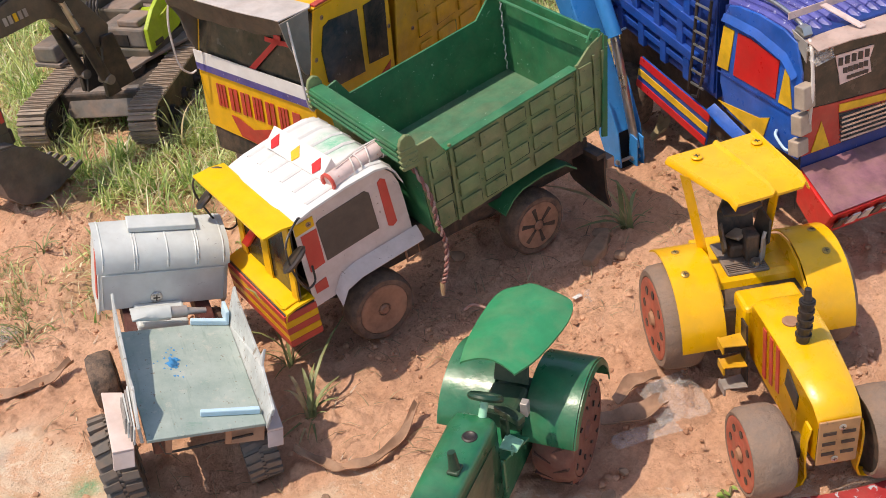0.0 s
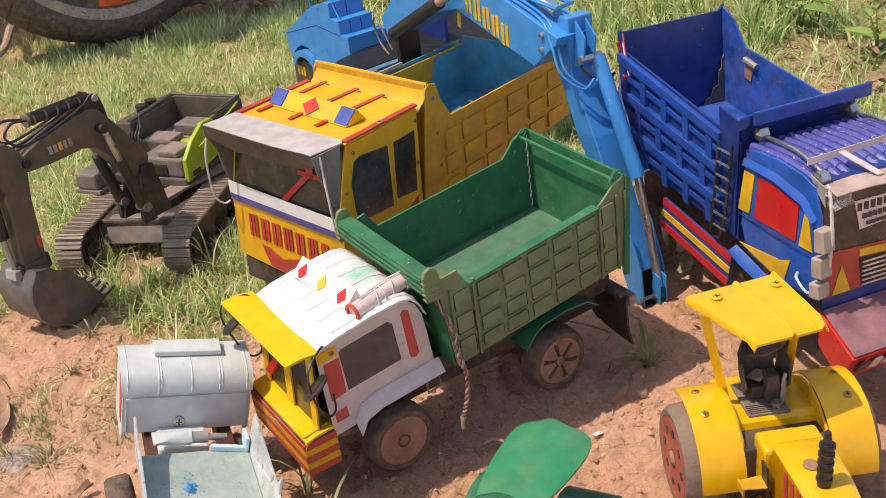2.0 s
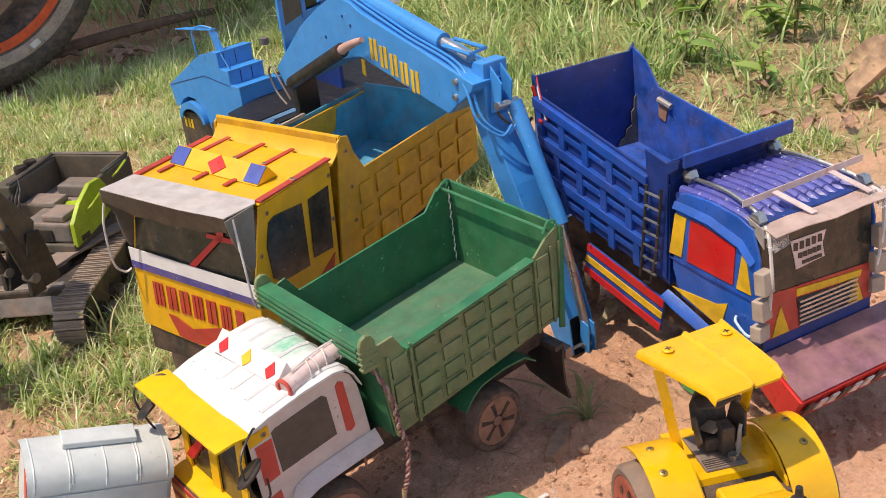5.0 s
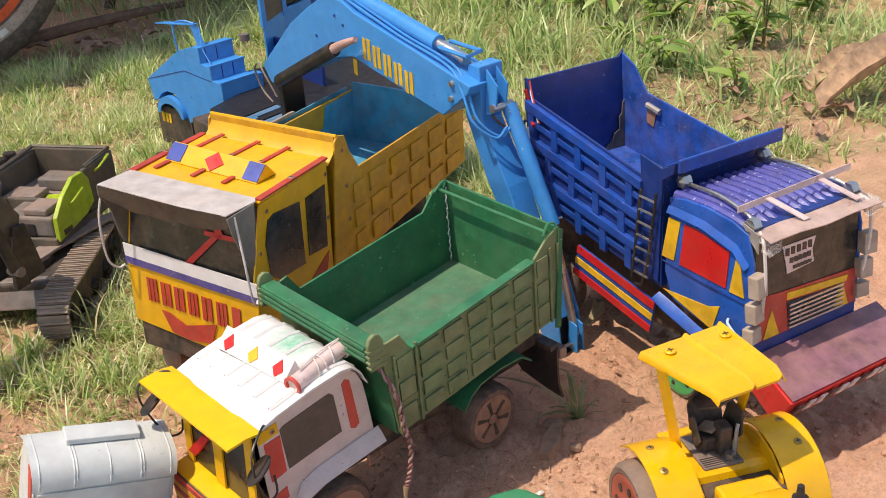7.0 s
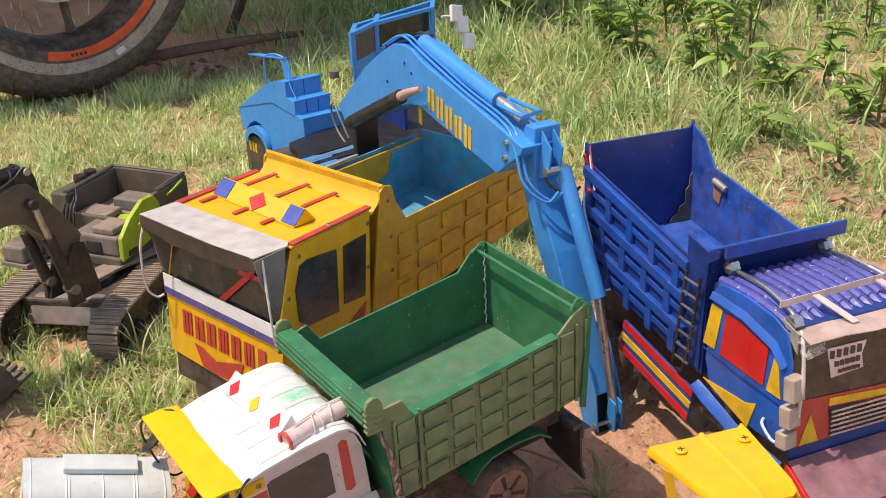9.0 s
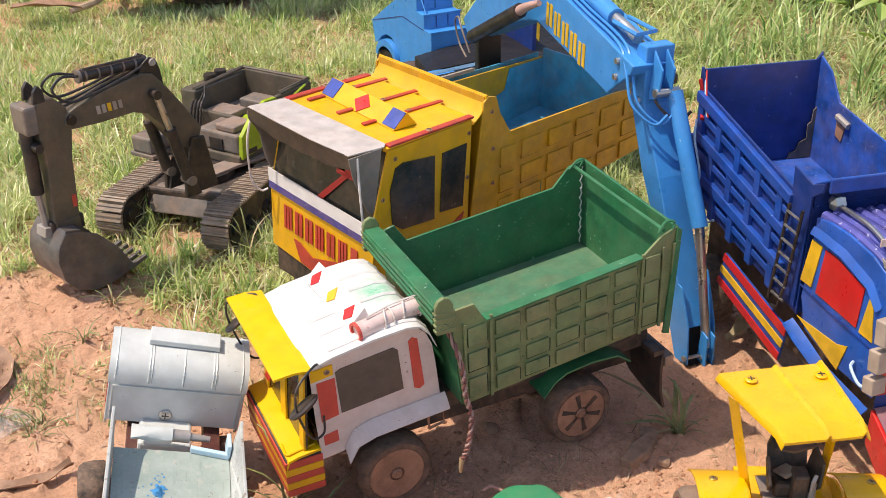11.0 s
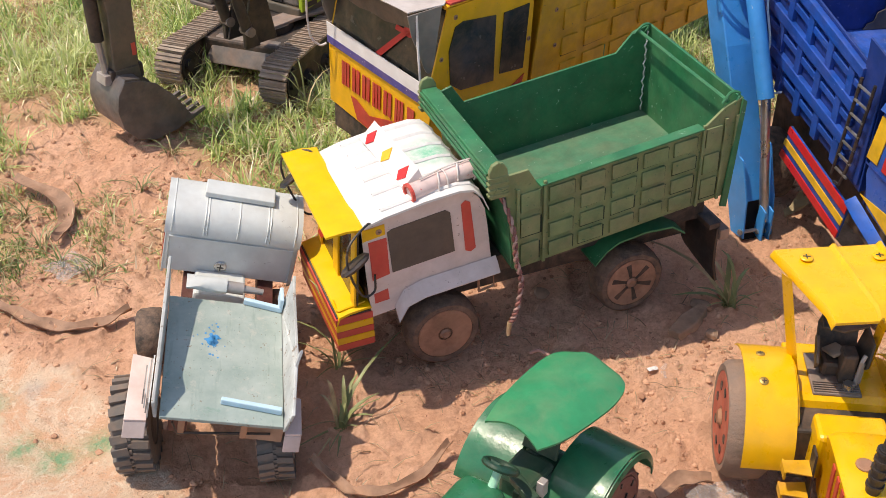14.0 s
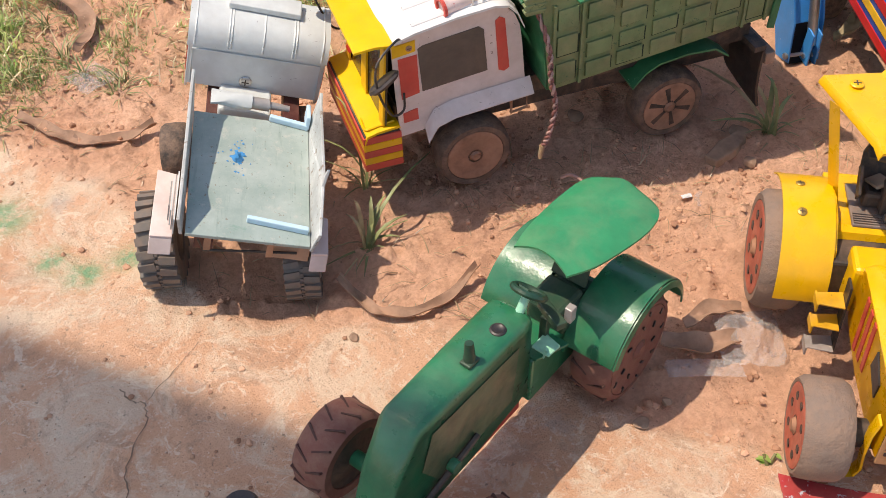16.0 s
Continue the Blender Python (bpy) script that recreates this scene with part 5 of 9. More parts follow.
def ground_height(x, y):
    s = np.clip((y - slab_edge(x) + 0.012 * (fbm(x, y, 30, 3, 70) - 0.5) * 2) / 0.02, 0, 1)
    soil = (fbm(x, y, 6, 3, 3) - 0.5) * 0.016 + (fbm(x, y, 45, 5, 9, 0.6) - 0.5) * 0.012
    crumbs = np.clip(fbm(x, y, 140, 3, 21) - 0.58, 0, 1) * 0.024
    slab = 0.002 + (fbm(x, y, 5, 3, 5) - 0.5) * 0.005 + (fbm(x, y, 60, 4, 15, 0.6) - 0.5) * 0.0035
    hollow = 0.013 * np.exp(-((x - 0.168) / 0.040) ** 2 - ((y - 0.582) / 0.030) ** 2)
    return slab * (1 - s) + (soil + crumbs) * s - 0.002 - hollow


def axis(fine0, fine1, step, far):
    mid = np.arange(fine0, fine1 + step / 2, step)
    grow = step * 1.18 ** np.arange(1, 60)
    out = np.cumsum(grow)
    out = out[out < far]
    return np.concatenate([fine0 - out[::-1], mid, fine1 + out])


gx, gy = axis(-0.25, 1.05, 0.0036, 60.0), axis(0.20, 1.20, 0.0036, 60.0)
GX, GY = np.meshgrid(gx, gy, indexing="ij")
GZ = ground_height(GX, GY) * np.clip(1.6 - np.hypot(GX - 0.5, GY - 1) / 6, 0, 1)
nx, ny = GX.shape
co = np.stack([GX, GY, GZ], -1).reshape(-1, 3).astype(np.float32)
idx = np.arange(nx * ny).reshape(nx, ny)
quads = np.stack([idx[:-1, :-1], idx[1:, :-1], idx[1:, 1:], idx[:-1, 1:]], -1).reshape(-1, 4)


def array_mesh(name, verts, faces, material, smooth=True):
    """A mesh from arrays of places and of equal-sided faces."""
    me = bpy.data.meshes.new(name)
    k = faces.shape[1]
    me.vertices.add(len(verts))
    me.vertices.foreach_set("co", np.ascontiguousarray(verts, np.float32).ravel())
    me.loops.add(faces.size)
    me.loops.foreach_set("vertex_index", faces.astype(np.int32).ravel())
    me.polygons.add(len(faces))
    me.polygons.foreach_set("loop_start", np.arange(0, faces.size, k, dtype=np.int32))
    me.polygons.foreach_set("use_smooth", np.full(len(faces), smooth))
    me.update(calc_edges=True)
    me.materials.append(material)
    return me


def ground_material():
    n = Nodes("red_soil_and_worn_concrete")
    soil = n.mix(n.ramp(n.noise(7, 8, 0.65), 0.32, 0.68), (0.64, 0.345, 0.215), (0.82, 0.50, 0.34))
    soil = n.mix(n.ramp(n.noise(55, 6, 0.7), 0.54, 0.72, 0, 0.5), soil, (0.48, 0.235, 0.14))
    soil = n.mix(n.ramp(n.noise(90, 6, 0.75, 0.4), 0.56, 0.66, 0, 0.5), soil, (0.82, 0.50, 0.33))
    soil = n.mix(n.ramp(n.noise(260, 5, 0.7), 0.42, 0.7, 0, 0.5), soil, (0.40, 0.20, 0.125))
    slab = n.mix(n.ramp(n.noise(9, 8, 0.72, 0.6), 0.3, 0.7), (0.66, 0.35, 0.21), (0.80, 0.50, 0.33))
    slab = n.mix(n.ramp(n.noise(16, 9, 0.72, 1.2), 0.47, 0.56, 0, 0.75), slab, (0.78, 0.60, 0.44))
    slab = n.mix(n.ramp(n.noise(24, 9, 0.74, 0.8), 0.54, 0.60, 0, 0.55), slab, (0.50, 0.30, 0.20))
    slab = n.mix(n.ramp(n.noise(40, 9, 0.8, 1.6), 0.55, 0.60, 0, 0.75), slab, (0.86, 0.70, 0.54))
    slab = n.mix(n.ramp(n.noise(70, 7, 0.78, 0.5), 0.60, 0.66, 0, 0.6), slab, (0.42, 0.26, 0.18))
    slab = n.mix(n.ramp(n.noise(11, 6, 0.6, 0.3), 0.62, 0.70, 0, 0.5), slab, (0.46, 0.42, 0.40))
    slab = n.mix(n.ramp(n.noise(150, 5, 0.72), 0.62, 0.68, 0, 0.7), slab, (0.24, 0.15, 0.11))
    slab = n.mix(n.ramp(n.noise(180, 5, 0.75, 0.3), 0.58, 0.64, 0, 0.6), slab, (0.88, 0.71, 0.55))
    turf = n.mix(n.ramp(n.noise(30, 6, 0.7), 0.35, 0.65), (0.24, 0.18, 0.075), (0.52, 0.39, 0.21))
    lime_wash = n.mix(n.ramp(n.noise(48, 8, 0.75), 0.42, 0.62, 0, 0.6), slab, (0.72, 0.60, 0.46))
    green_wash = n.mix(n.ramp(n.noise(60, 8, 0.75), 0.36, 0.56, 0, 0.85), slab, (0.13, 0.38, 0.20))
    for layer, over in (("slab", slab), ("lime_stain", lime_wash), ("green_stain", green_wash), ("turf", turf)):
        a = n.t.nodes.new("ShaderNodeAttribute")
        a.attribute_name = layer
        soil = n.mix(a.outputs["Fac"], soil, over)
    n.link(soil, n.b.inputs["Base Color"])
    n.b.inputs["Roughness"].default_value = 0.95
    n.b.inputs["Specular IOR Level"].default_value = 0.2
    n.bump(n.noise(110, 8, 0.75), 0.75, 0.007)
    n.bump(n.noise(620, 4, 0.7), 0.6, 0.0014)
    return n.mat


def blots(spots):
    return np.clip(sum(np.exp(-((GX - px) ** 2 + (GY - py) ** 2) / (2 * r * r)) for px, py, r in spots) * 1.2, 0, 1)


ground_me = array_mesh("ground", co, quads, ground_material())
for layer, value in (("slab", 1 - np.clip((GY - slab_edge(GX) + 0.03 * (fbm(GX, GY, 30, 4, 70) - 0.5)) / 0.02, 0, 1)), ("turf", np.clip(grass_cover(GX, GY) * 1.3, 0, 1) * 0.85),
                     ("lime_stain", blots(((-0.001, 0.620, 0.022), (0.050, 0.600, 0.018), (0.036, 0.719, 0.015), (0.085, 0.60, 0.012), (0.17, 0.45, 0.012), (0.02, 0.50, 0.015)))),
                     ("green_stain", blots(((-0.022, 0.711, 0.014), (0.034, 0.634, 0.009), (0.066, 0.640, 0.008), (0.012, 0.655, 0.008))))):
    ground_me.attributes.new(layer, "FLOAT", "POINT").data.foreach_set("value", value.astype(np.float32).ravel())
ground = tagged(new("ground", ground_me), "red sandy soil with turf and a worn concrete edge", "ground", kind="structure")

# ---- dark remote-control excavator ----
bucket_grey = paint("worn_bucket_plastic", (0.105, 0.098, 0.098), 0.42, dust=0.25, var=0.15)
seat_dust = paint("pinkish_dust_plastic", (0.24, 0.19, 0.165), 0.6, dust=0.6, var=0.12)
track_dust = paint("dusty_track_plastic", (0.29, 0.23, 0.18), 0.6, dust=0.55, var=0.15)
EM = pose(0.3533, 1.1941, 0, 0, 0, 204)
e_ = thing("toy_excavator", "dusty olive toy excavator with tracks and lowered bucket", "toy excavator", EM)
TM = EM.inverted() @ pose(0.315, 1.248, 0, 0, 0, 50) @ Matrix.Translation((-0.014, -0.004, 0))
for s in (-1, 1):
    yc, hw, hl, hh = s * 0.066, 0.0165, 0.108, 0.0235
    path = []
    for k in range(46):
        u = k / 46
        per = 4 * (hl - hh) + 2 * math.pi * hh
        d = u * per
        a, b = 2 * (hl - hh), math.pi * hh
        if d < a:
            p, ang = (-(hl - hh) + d, 2 * hh), 0.0
        elif d < a + b:
            t = (d - a) / hh
            p, ang = (hl - hh + hh * math.sin(t), hh + hh * math.cos(t)), -t
        elif d < 2 * a + b:
            p, ang = (hl - hh - (d - a - b), 0.0), math.pi
        else:
            t = (d - 2 * a - b) / hh
            p, ang = (-(hl - hh) - hh * math.sin(t), hh - hh * math.cos(t)), math.pi - t
        path.append((p, ang))
    track = part("track", turned(TM, box(-hl + 0.006, hl - 0.006, yc - hw * 0.55, yc + hw * 0.55, 0.006, 0.043)), soot, e_, "dusty rubber crawler track", bev=0.004)
    for (px, pz), ang in path:
        m = TM @ Matrix.Translation((px, yc, pz + 0.001)) @ Matrix.Rotation(-ang, 4, "Y")
        shoe = box(-0.0047, 0.0047, -hw, hw, -0.0012, 0.0012)
        add_box(shoe, -0.0042, -0.0020, -hw, hw, 0.0010, 0.0032)
        add_box(shoe, 0.0012, 0.0026, -hw, hw, 0.0010, 0.0026)
        part("track_shoe", turned(m, shoe), track_dust, track)
    for xw, rw in ((-hl + hh, 0.0175), (hl - hh, 0.0175), (-0.045, 0.010), (0.0, 0.010), (0.045, 0.010)):
        part("track_wheel", turned(TM @ Matrix.Translation((xw, yc - s * hw * 0.0, 0.0235 if rw > 0.012 else 0.013)), lathe([(0, hw * 0.92), (rw * 0.4, hw * 0.92), (rw * 0.45, hw * 0.7), (rw * 0.9, hw * 0.85), (rw, hw * 0.6), (rw, -hw * 0.6), (rw * 0.9, -hw * 0.85), (rw * 0.45, -hw * 0.7), (rw * 0.4, -hw * 0.92), (0, -hw * 0.92)], 22)), black, track, smooth=True)
part("undercarriage", turned(TM, box(-0.05, 0.05, -0.055, 0.055, 0.020, 0.045)), soot, e_, bev=0.003)
part("front_web", turned(TM, poly([(-0.060, -0.05, 0.018), (-0.060, 0.05, 0.018), (-0.045, 0.04, 0.046), (-0.045, -0.04, 0.046)], (0.012, 0, 0))), dusty_grey, e_, bev=0.002)
part("slew_ring", turned(TM @ Matrix.Rotation(math.pi / 2, 4, "X"), lathe([(0.034, 0.0455), (0.034, 0.054), (0.0, 0.054)], 28)), black, e_, smooth=True)
HM = TM @ pose(0.0566, 0.0304, 0, 0, 0, -14)
house = part("house", turned(HM, box(-0.024, 0.120, -0.078, 0.050, 0.054, 0.066)), olive, e_, "dusty dark olive upper body", bev=0.002)
for x0, x1, y0, y1, z0, z1 in ((0.052, 0.120, -0.078, -0.072, 0.066, 0.119), (0.020, 0.120, 0.026, 0.050, 0.066, 0.117), (0.114, 0.120, -0.072, 0.026, 0.066, 0.121), (0.022, 0.028, -0.040, 0.026, 0.066, 0.094)):
    part("tray_wall", turned(HM, box(x0, x1, y0, y1, z0, z1)), olive, house, bev=0.002)
part("tray_rim", turned(HM, tube([(0.024, 0.030, 0.118), (0.117, 0.030, 0.121), (0.117, -0.075, 0.122), (0.060, -0.075, 0.120)], 0.0030, 6)), olive, house)
part("tray_floor", turned(HM, box(0.026, 0.116, -0.074, 0.028, 0.078, 0.083)), seat_dust, house, "dusty pinkish tray floor", bev=0.001)
part("tray_block", turned(HM, box(0.070, 0.100, -0.050, 0.000, 0.083, 0.098)), dusty_grey, house, bev=0.002)
part("tray_step", turned(HM, box(0.030, 0.062, -0.020, 0.022, 0.083, 0.092)), seat_dust, house, bev=0.002)
part("seat_block", turned(HM, box(-0.020, 0.026, -0.074, -0.010, 0.066, 0.090)), dusty_grey, house, bev=0.003)
part("seat_cushion", turned(HM, box(-0.016, 0.018, -0.066, -0.036, 0.090, 0.098)), seat_dust, house, bev=0.002)
part("seat_recess", turned(HM, box(-0.0215, -0.0195, -0.050, -0.030, 0.068, 0.082)), black, house)
part("yellow_mark", turned(HM, poly([(0.040, -0.045, 0.0838), (0.060, -0.048, 0.0838), (0.056, -0.020, 0.0838), (0.044, -0.026, 0.0838)], (0, 0, 0.0008))), lime, house)
part("lime_panel", turned(HM, poly([(-0.022, -0.081, 0.062), (-0.020, -0.081, 0.090), (0.000, -0.081, 0.108), (0.026, -0.081, 0.121), (0.046, -0.081, 0.120), (0.056, -0.081, 0.108), (0.058, -0.081, 0.078), (0.040, -0.081, 0.070)], (0, 0.006, 0))), lime, house, "lime green side panel", bev=0.001)
part("label_plate", turned(HM, box(-0.012, 0.004, -0.0818, -0.081, 0.066, 0.072)), black, house)
for x, z in ((0.020, 0.100), (0.085, 0.116)):
    part("grab_rail", turned(HM, tube(curve([(x - 0.012, -0.080, z - 0.006), (x - 0.011, -0.087, z), (x + 0.011, -0.087, z + 0.006), (x + 0.013, -0.080, z)], 5), 0.0014, 6)), lime, house, smooth=True)
for x in (0.062, 0.082):
    part("black_cap", turned(HM @ Matrix.Translation((x, 0.038, 0.117)) @ Matrix.Rotation(math.pi / 2, 4, "X"), lathe([(0.0, 0.009), (0.0075, 0.009), (0.008, 0.006), (0.0072, 0.003), (0.0072, 0.0)], 16)), black, house, smooth=True)
for k in range(4):
    part("hose", turned(HM, tube(curve([(0.010, 0.014 + 0.005 * k, 0.070), (0.016, 0.014 + 0.005 * k, 0.100), (0.030, 0.020 + 0.004 * k, 0.108), (0.040, 0.028 + 0.002 * k, 0.118)], 5), 0.0016, 6)), black, house, smooth=True)
part("left_step", turned(HM, box(-0.058, 0.030, 0.030, 0.068, 0.052, 0.057)), dusty_grey, house, bev=0.001)
part("tool_box", turned(HM, box(-0.056, 0.004, 0.034, 0.066, 0.057, 0.0775)), dusty_grey, house, bev=0.003)
part("right_step", turned(HM, poly([(-0.030, -0.078, 0.058), (-0.066, -0.070, 0.056), (-0.062, -0.044, 0.056), (0.020, -0.060, 0.058), (0.080, -0.096, 0.058), (0.070, -0.104, 0.058)], (0, 0, -0.004))), seat_dust, house, bev=0.001)


def plate_pair(name, xz, half, material, parent, label="", bev=0.0015, y0=0.0):
    return part(name, side(xz, y0 - half, 2 * half), material, parent, label, bev=bev)


boom = plate_pair("boom", [(0.0670, 0.1345), (0.0830, 0.1600), (0.1020, 0.1870), (0.1185, 0.2070), (0.1310, 0.2100), (0.1700, 0.2045), (0.2070, 0.1950), (0.2190, 0.1900), (0.2230, 0.1800), (0.2150, 0.1730), (0.1830, 0.1715), (0.1455, 0.1720), (0.1290, 0.1660), (0.1160, 0.1510), (0.0930, 0.1175), (0.0740, 0.1150)], 0.0125, olive, e_, "bent olive boom")
for s in (-1, 1):
    part("boom_foot", side([(0.0560, 0.064), (0.0680, 0.126), (0.0840, 0.128), (0.1000, 0.064)], s * 0.0150 - 0.0022, 0.0044), black, boom, bev=0.001)
    for i in range(5):
        x = 0.1865 - 0.0062 * i
        part("maker_bar", side([(x, 0.1812), (x - 0.0042, 0.1810), (x - 0.0034, 0.1896), (x + 0.0008, 0.1898)], s * 0.0128 - 0.0003, 0.0006), yellow_ink if i == 2 else grey_tin, boom)
    part("pivot", turned(Matrix.Translation((0.2150, s * 0.0125, 0.1830)), lathe([(0, 0.0024), (0.0048, 0.0024), (0.0056, 0), (0.0048, -0.0024), (0, -0.0024)], 14)), black, boom, smooth=True)
    ram = part("boom_ram", tube([(0.0960, s * 0.0195, 0.086), (0.1110, s * 0.0195, 0.146)], 0.0064, 12), black, e_, "boom ram with a bare rod", smooth=True)
    part("ram_rod", tube([(0.1110, s * 0.0195, 0.146), (0.1220, s * 0.0195, 0.186)], 0.0036, 10), steel, ram, smooth=True)
    part("ram_pin", turned(Matrix.Translation((0.1225, s * 0.018, 0.187)), lathe([(0, 0.0055), (0.0050, 0.0055), (0.0050, -0.0055), (0, -0.0055)], 12)), black, ram, smooth=True)
    part("ram_foot", turned(Matrix.Translation((0.0955, s * 0.0195, 0.084)), lathe([(0, 0.008), (0.0055, 0.008), (0.0055, -0.008), (0, -0.008)], 12)), dusty_grey, ram, smooth=True)
    part("foot_bracket", side([(0.0820, 0.064), (0.0900, 0.090), (0.1000, 0.090), (0.1010, 0.064)], s * 0.0195 - 0.0030, 0.0060), black, ram, bev=0.001)
stick_ram = part("stick_ram", tube([(0.1940, 0, 0.2195), (0.1180, 0, 0.2180)], 0.0062, 14), black, e_, "ribbed ram along the top of the boom", smooth=True)
for i in range(5):
    part("ram_band", turned(Matrix.Translation((0.132 + 0.014 * i, 0, 0.2183 + 0.0003 * i)) @ Matrix.Rotation(math.pi / 2, 4, "Z"), lathe([(0.0058, 0.0010), (0.0071, 0.0010), (0.0071, -0.0010), (0.0058, -0.0010)], 14)), dusty_grey, stick_ram, smooth=True)
part("ram_mouth", turned(Matrix.Translation((0.1945, 0, 0.2195)) @ Matrix.Rotation(math.pi / 2, 4, "Z"), lathe([(0.0036, 0.0015), (0.0068, 0.0015), (0.0068, -0.0015), (0.0036, -0.0015)], 14)), dusty_grey, stick_ram, smooth=True)
part("ram_pipe", tube([(0.190, 0.0045, 0.2265), (0.124, 0.0045, 0.2255)], 0.0013, 6), black, stick_ram)
for s in (-1, 1):
    part("lug", side([(0.106, 0.190), (0.108, 0.208), (0.112, 0.221), (0.120, 0.2245), (0.128, 0.2190), (0.136, 0.2060)], s * 0.0100 - 0.0012, 0.0024), black, boom, bev=0.0006)
    part("lug_pin", turned(Matrix.Translation((0.117, s * 0.0115, 0.2185)), lathe([(0, 0.002), (0.0036, 0.002), (0.0040, 0), (0.0036, -0.002), (0, -0.002)], 12)), grey_tin, boom, smooth=True)
    part("hose", tube(curve([(0.122, s * 0.009, 0.218), (0.150, s * 0.0115, 0.2105), (0.185, s * 0.012, 0.2030), (0.214, s * 0.012, 0.2010), (0.228, s * 0.010, 0.215), (0.216, s * 0.008, 0.2250), (0.196, s * 0.004, 0.2210)], 8), 0.0014, 6), black, boom, "black hydraulic hose", smooth=True)
    part("hose", tube(curve([(0.119, s * 0.004, 0.214), (0.150, s * 0.006, 0.2095), (0.190, s * 0.005, 0.2000), (0.222, s * 0.006, 0.196)], 8), 0.0013, 6), black, boom, smooth=True)
stick = plate_pair("stick", [(0.2300, 0.2100), (0.2440, 0.2100), (0.2500, 0.2000), (0.2495, 0.1800), (0.2470, 0.1400), (0.2505, 0.0780), (0.2460, 0.0630), (0.2240, 0.0630), (0.2215, 0.1000), (0.2195, 0.1450), (0.2150, 0.1720), (0.2170, 0.1960)], 0.0112, olive, e_, "olive digging stick")
for s in (-1, 1):
    part("ear", side([(0.2370, 0.207), (0.2380, 0.2190), (0.2430, 0.2250), (0.2480, 0.2190), (0.2500, 0.207)], s * 0.0095 - 0.0022, 0.0044), black, stick, bev=0.001)
    part("red_mark", side([(0.2235, 0.094), (0.2280, 0.094), (0.2280, 0.107), (0.2235, 0.107)], s * 0.0113 - (0.0006 if s < 0 else 0), 0.0006), sticker_red, stick)
    part("collar_plate", side([(0.2225, 0.0630), (0.2490, 0.0630), (0.2490, 0.0830), (0.2235, 0.0830)], s * 0.0118 - 0.0008, 0.0016), olive, stick, bev=0.0006)
part("stick_box", box(0.2485, 0.2625, -0.0140, 0.0140, 0.178, 0.207), dusty_grey, stick, bev=0.003)
part("cross_pipe", tube([(0.254, -0.017, 0.165), (0.254, 0.017, 0.165)], 0.0045, 10), black, stick, smooth=True)
bram = part("bucket_ram", tube([(0.2570, 0, 0.178), (0.2570, 0, 0.115)], 0.0068, 12), black, e_, "bucket ram", smooth=True)
part("ram_rod", tube([(0.2570, 0, 0.115), (0.2540, 0, 0.072)], 0.0036, 8), grey_tin, bram, smooth=True)
part("link", side([(0.2320, 0.076), (0.2600, 0.080), (0.2620, 0.070), (0.2370, 0.064)], -0.009, 0.018), grey_tin, bram, bev=0.0008)
arcb = [(x - 0.010, z + 0.001) for x, z in ((0.2440, 0.0730), (0.2600, 0.0760), (0.2690, 0.0640), (0.2725, 0.0480), (0.2690, 0.0270), (0.2560, 0.0110), (0.2360, 0.0035), (0.2100, 0.0060), (0.1900, 0.0140))]
bucket = part("bucket", strip([[(x, y, z) for x, z in arcb] for y in (-0.028, 0.028)], (-0.0012, 0, 0.0022)), bucket_grey, e_, "dark dusty digging bucket", smooth=True)
for s in (-1, 1):
    part("bucket_cheek", side([(x, z) for x, z in arcb] + [(0.1960, 0.0430), (0.2160, 0.0650)], s * 0.028 - 0.0011, 0.0022), bucket_grey, bucket, bev=0.0005)
for i in range(5):
    y = -0.0245 + 0.01225 * i
    part("tooth", poly([(0.186, y - 0.0036, 0.0100), (0.186, y + 0.0036, 0.0100), (0.162, y + 0.0018, 0.0165), (0.162, y - 0.0018, 0.0165)], (0.001, 0, 0.0042)), bucket_grey, bucket, bev=0.0005)
part("bucket_bracket", box(0.218, 0.254, -0.011, 0.011, 0.068, 0.084), black, bucket, bev=0.002)

# ---- sky blue excavator with the long arm ----
streak_blue = paint("streaked_pale_blue", (0.10, 0.22, 0.36), 0.35, dust=0.1, wear=0.8, under=(0.03, 0.05, 0.08))
deck_black = paint("greasy_black_deck", (0.013, 0.012, 0.012), 0.45, dust=0.02)
BM = pose(0.645, 0.72, 0, 0, 0, 88.2)
x_ = thing("toy_excavator", "handmade sky blue toy excavator with a long bent arm", "toy excavator", BM)
boom = plate_pair("boom", [(0.4440, 0.1910), (0.4600, 0.2110), (0.3850, 0.2720), (0.3450, 0.2960), (0.3150, 0.3110), (0.2950, 0.3145), (0.2750, 0.3130), (0.2540, 0.3045), (0.1600, 0.2840), (0.0740, 0.2640), (0.0790, 0.2555), (0.1170, 0.2270), (0.2640, 0.2570), (0.3000, 0.2480)], 0.0210, sky_blue, x_, "sky blue boom with yellow lettering bars", bev=0.0012, y0=0.019)
for i in range(5):
    s0 = 0.2420 - 0.0172 * i
    zt = 0.2815 - 0.0052 * i
    for dx in (0, 0.0078):
        part("letter_bar", side([(s0 - dx, zt), (s0 - dx - 0.0050, zt - 0.0015), (s0 - dx - 0.0044, zt - 0.0235), (s0 - dx + 0.0006, zt - 0.0220)], 0.0401, 0.0006), yellow_ink, boom)
part("yellow_tab", side([(0.262, 0.256), (0.256, 0.255), (0.257, 0.238), (0.263, 0.240)], 0.0400, 0.0008), yellow_ink, boom)
for xx, zz in ((0.290, 0.296), (0.276, 0.288), (0.330, 0.268)):
    part("rivet", turned(Matrix.Translation((xx, 0.0400, zz)), lathe([(0, 0.001), (0.0016, 0.001), (0.0018, 0)], 8)), navy, boom)
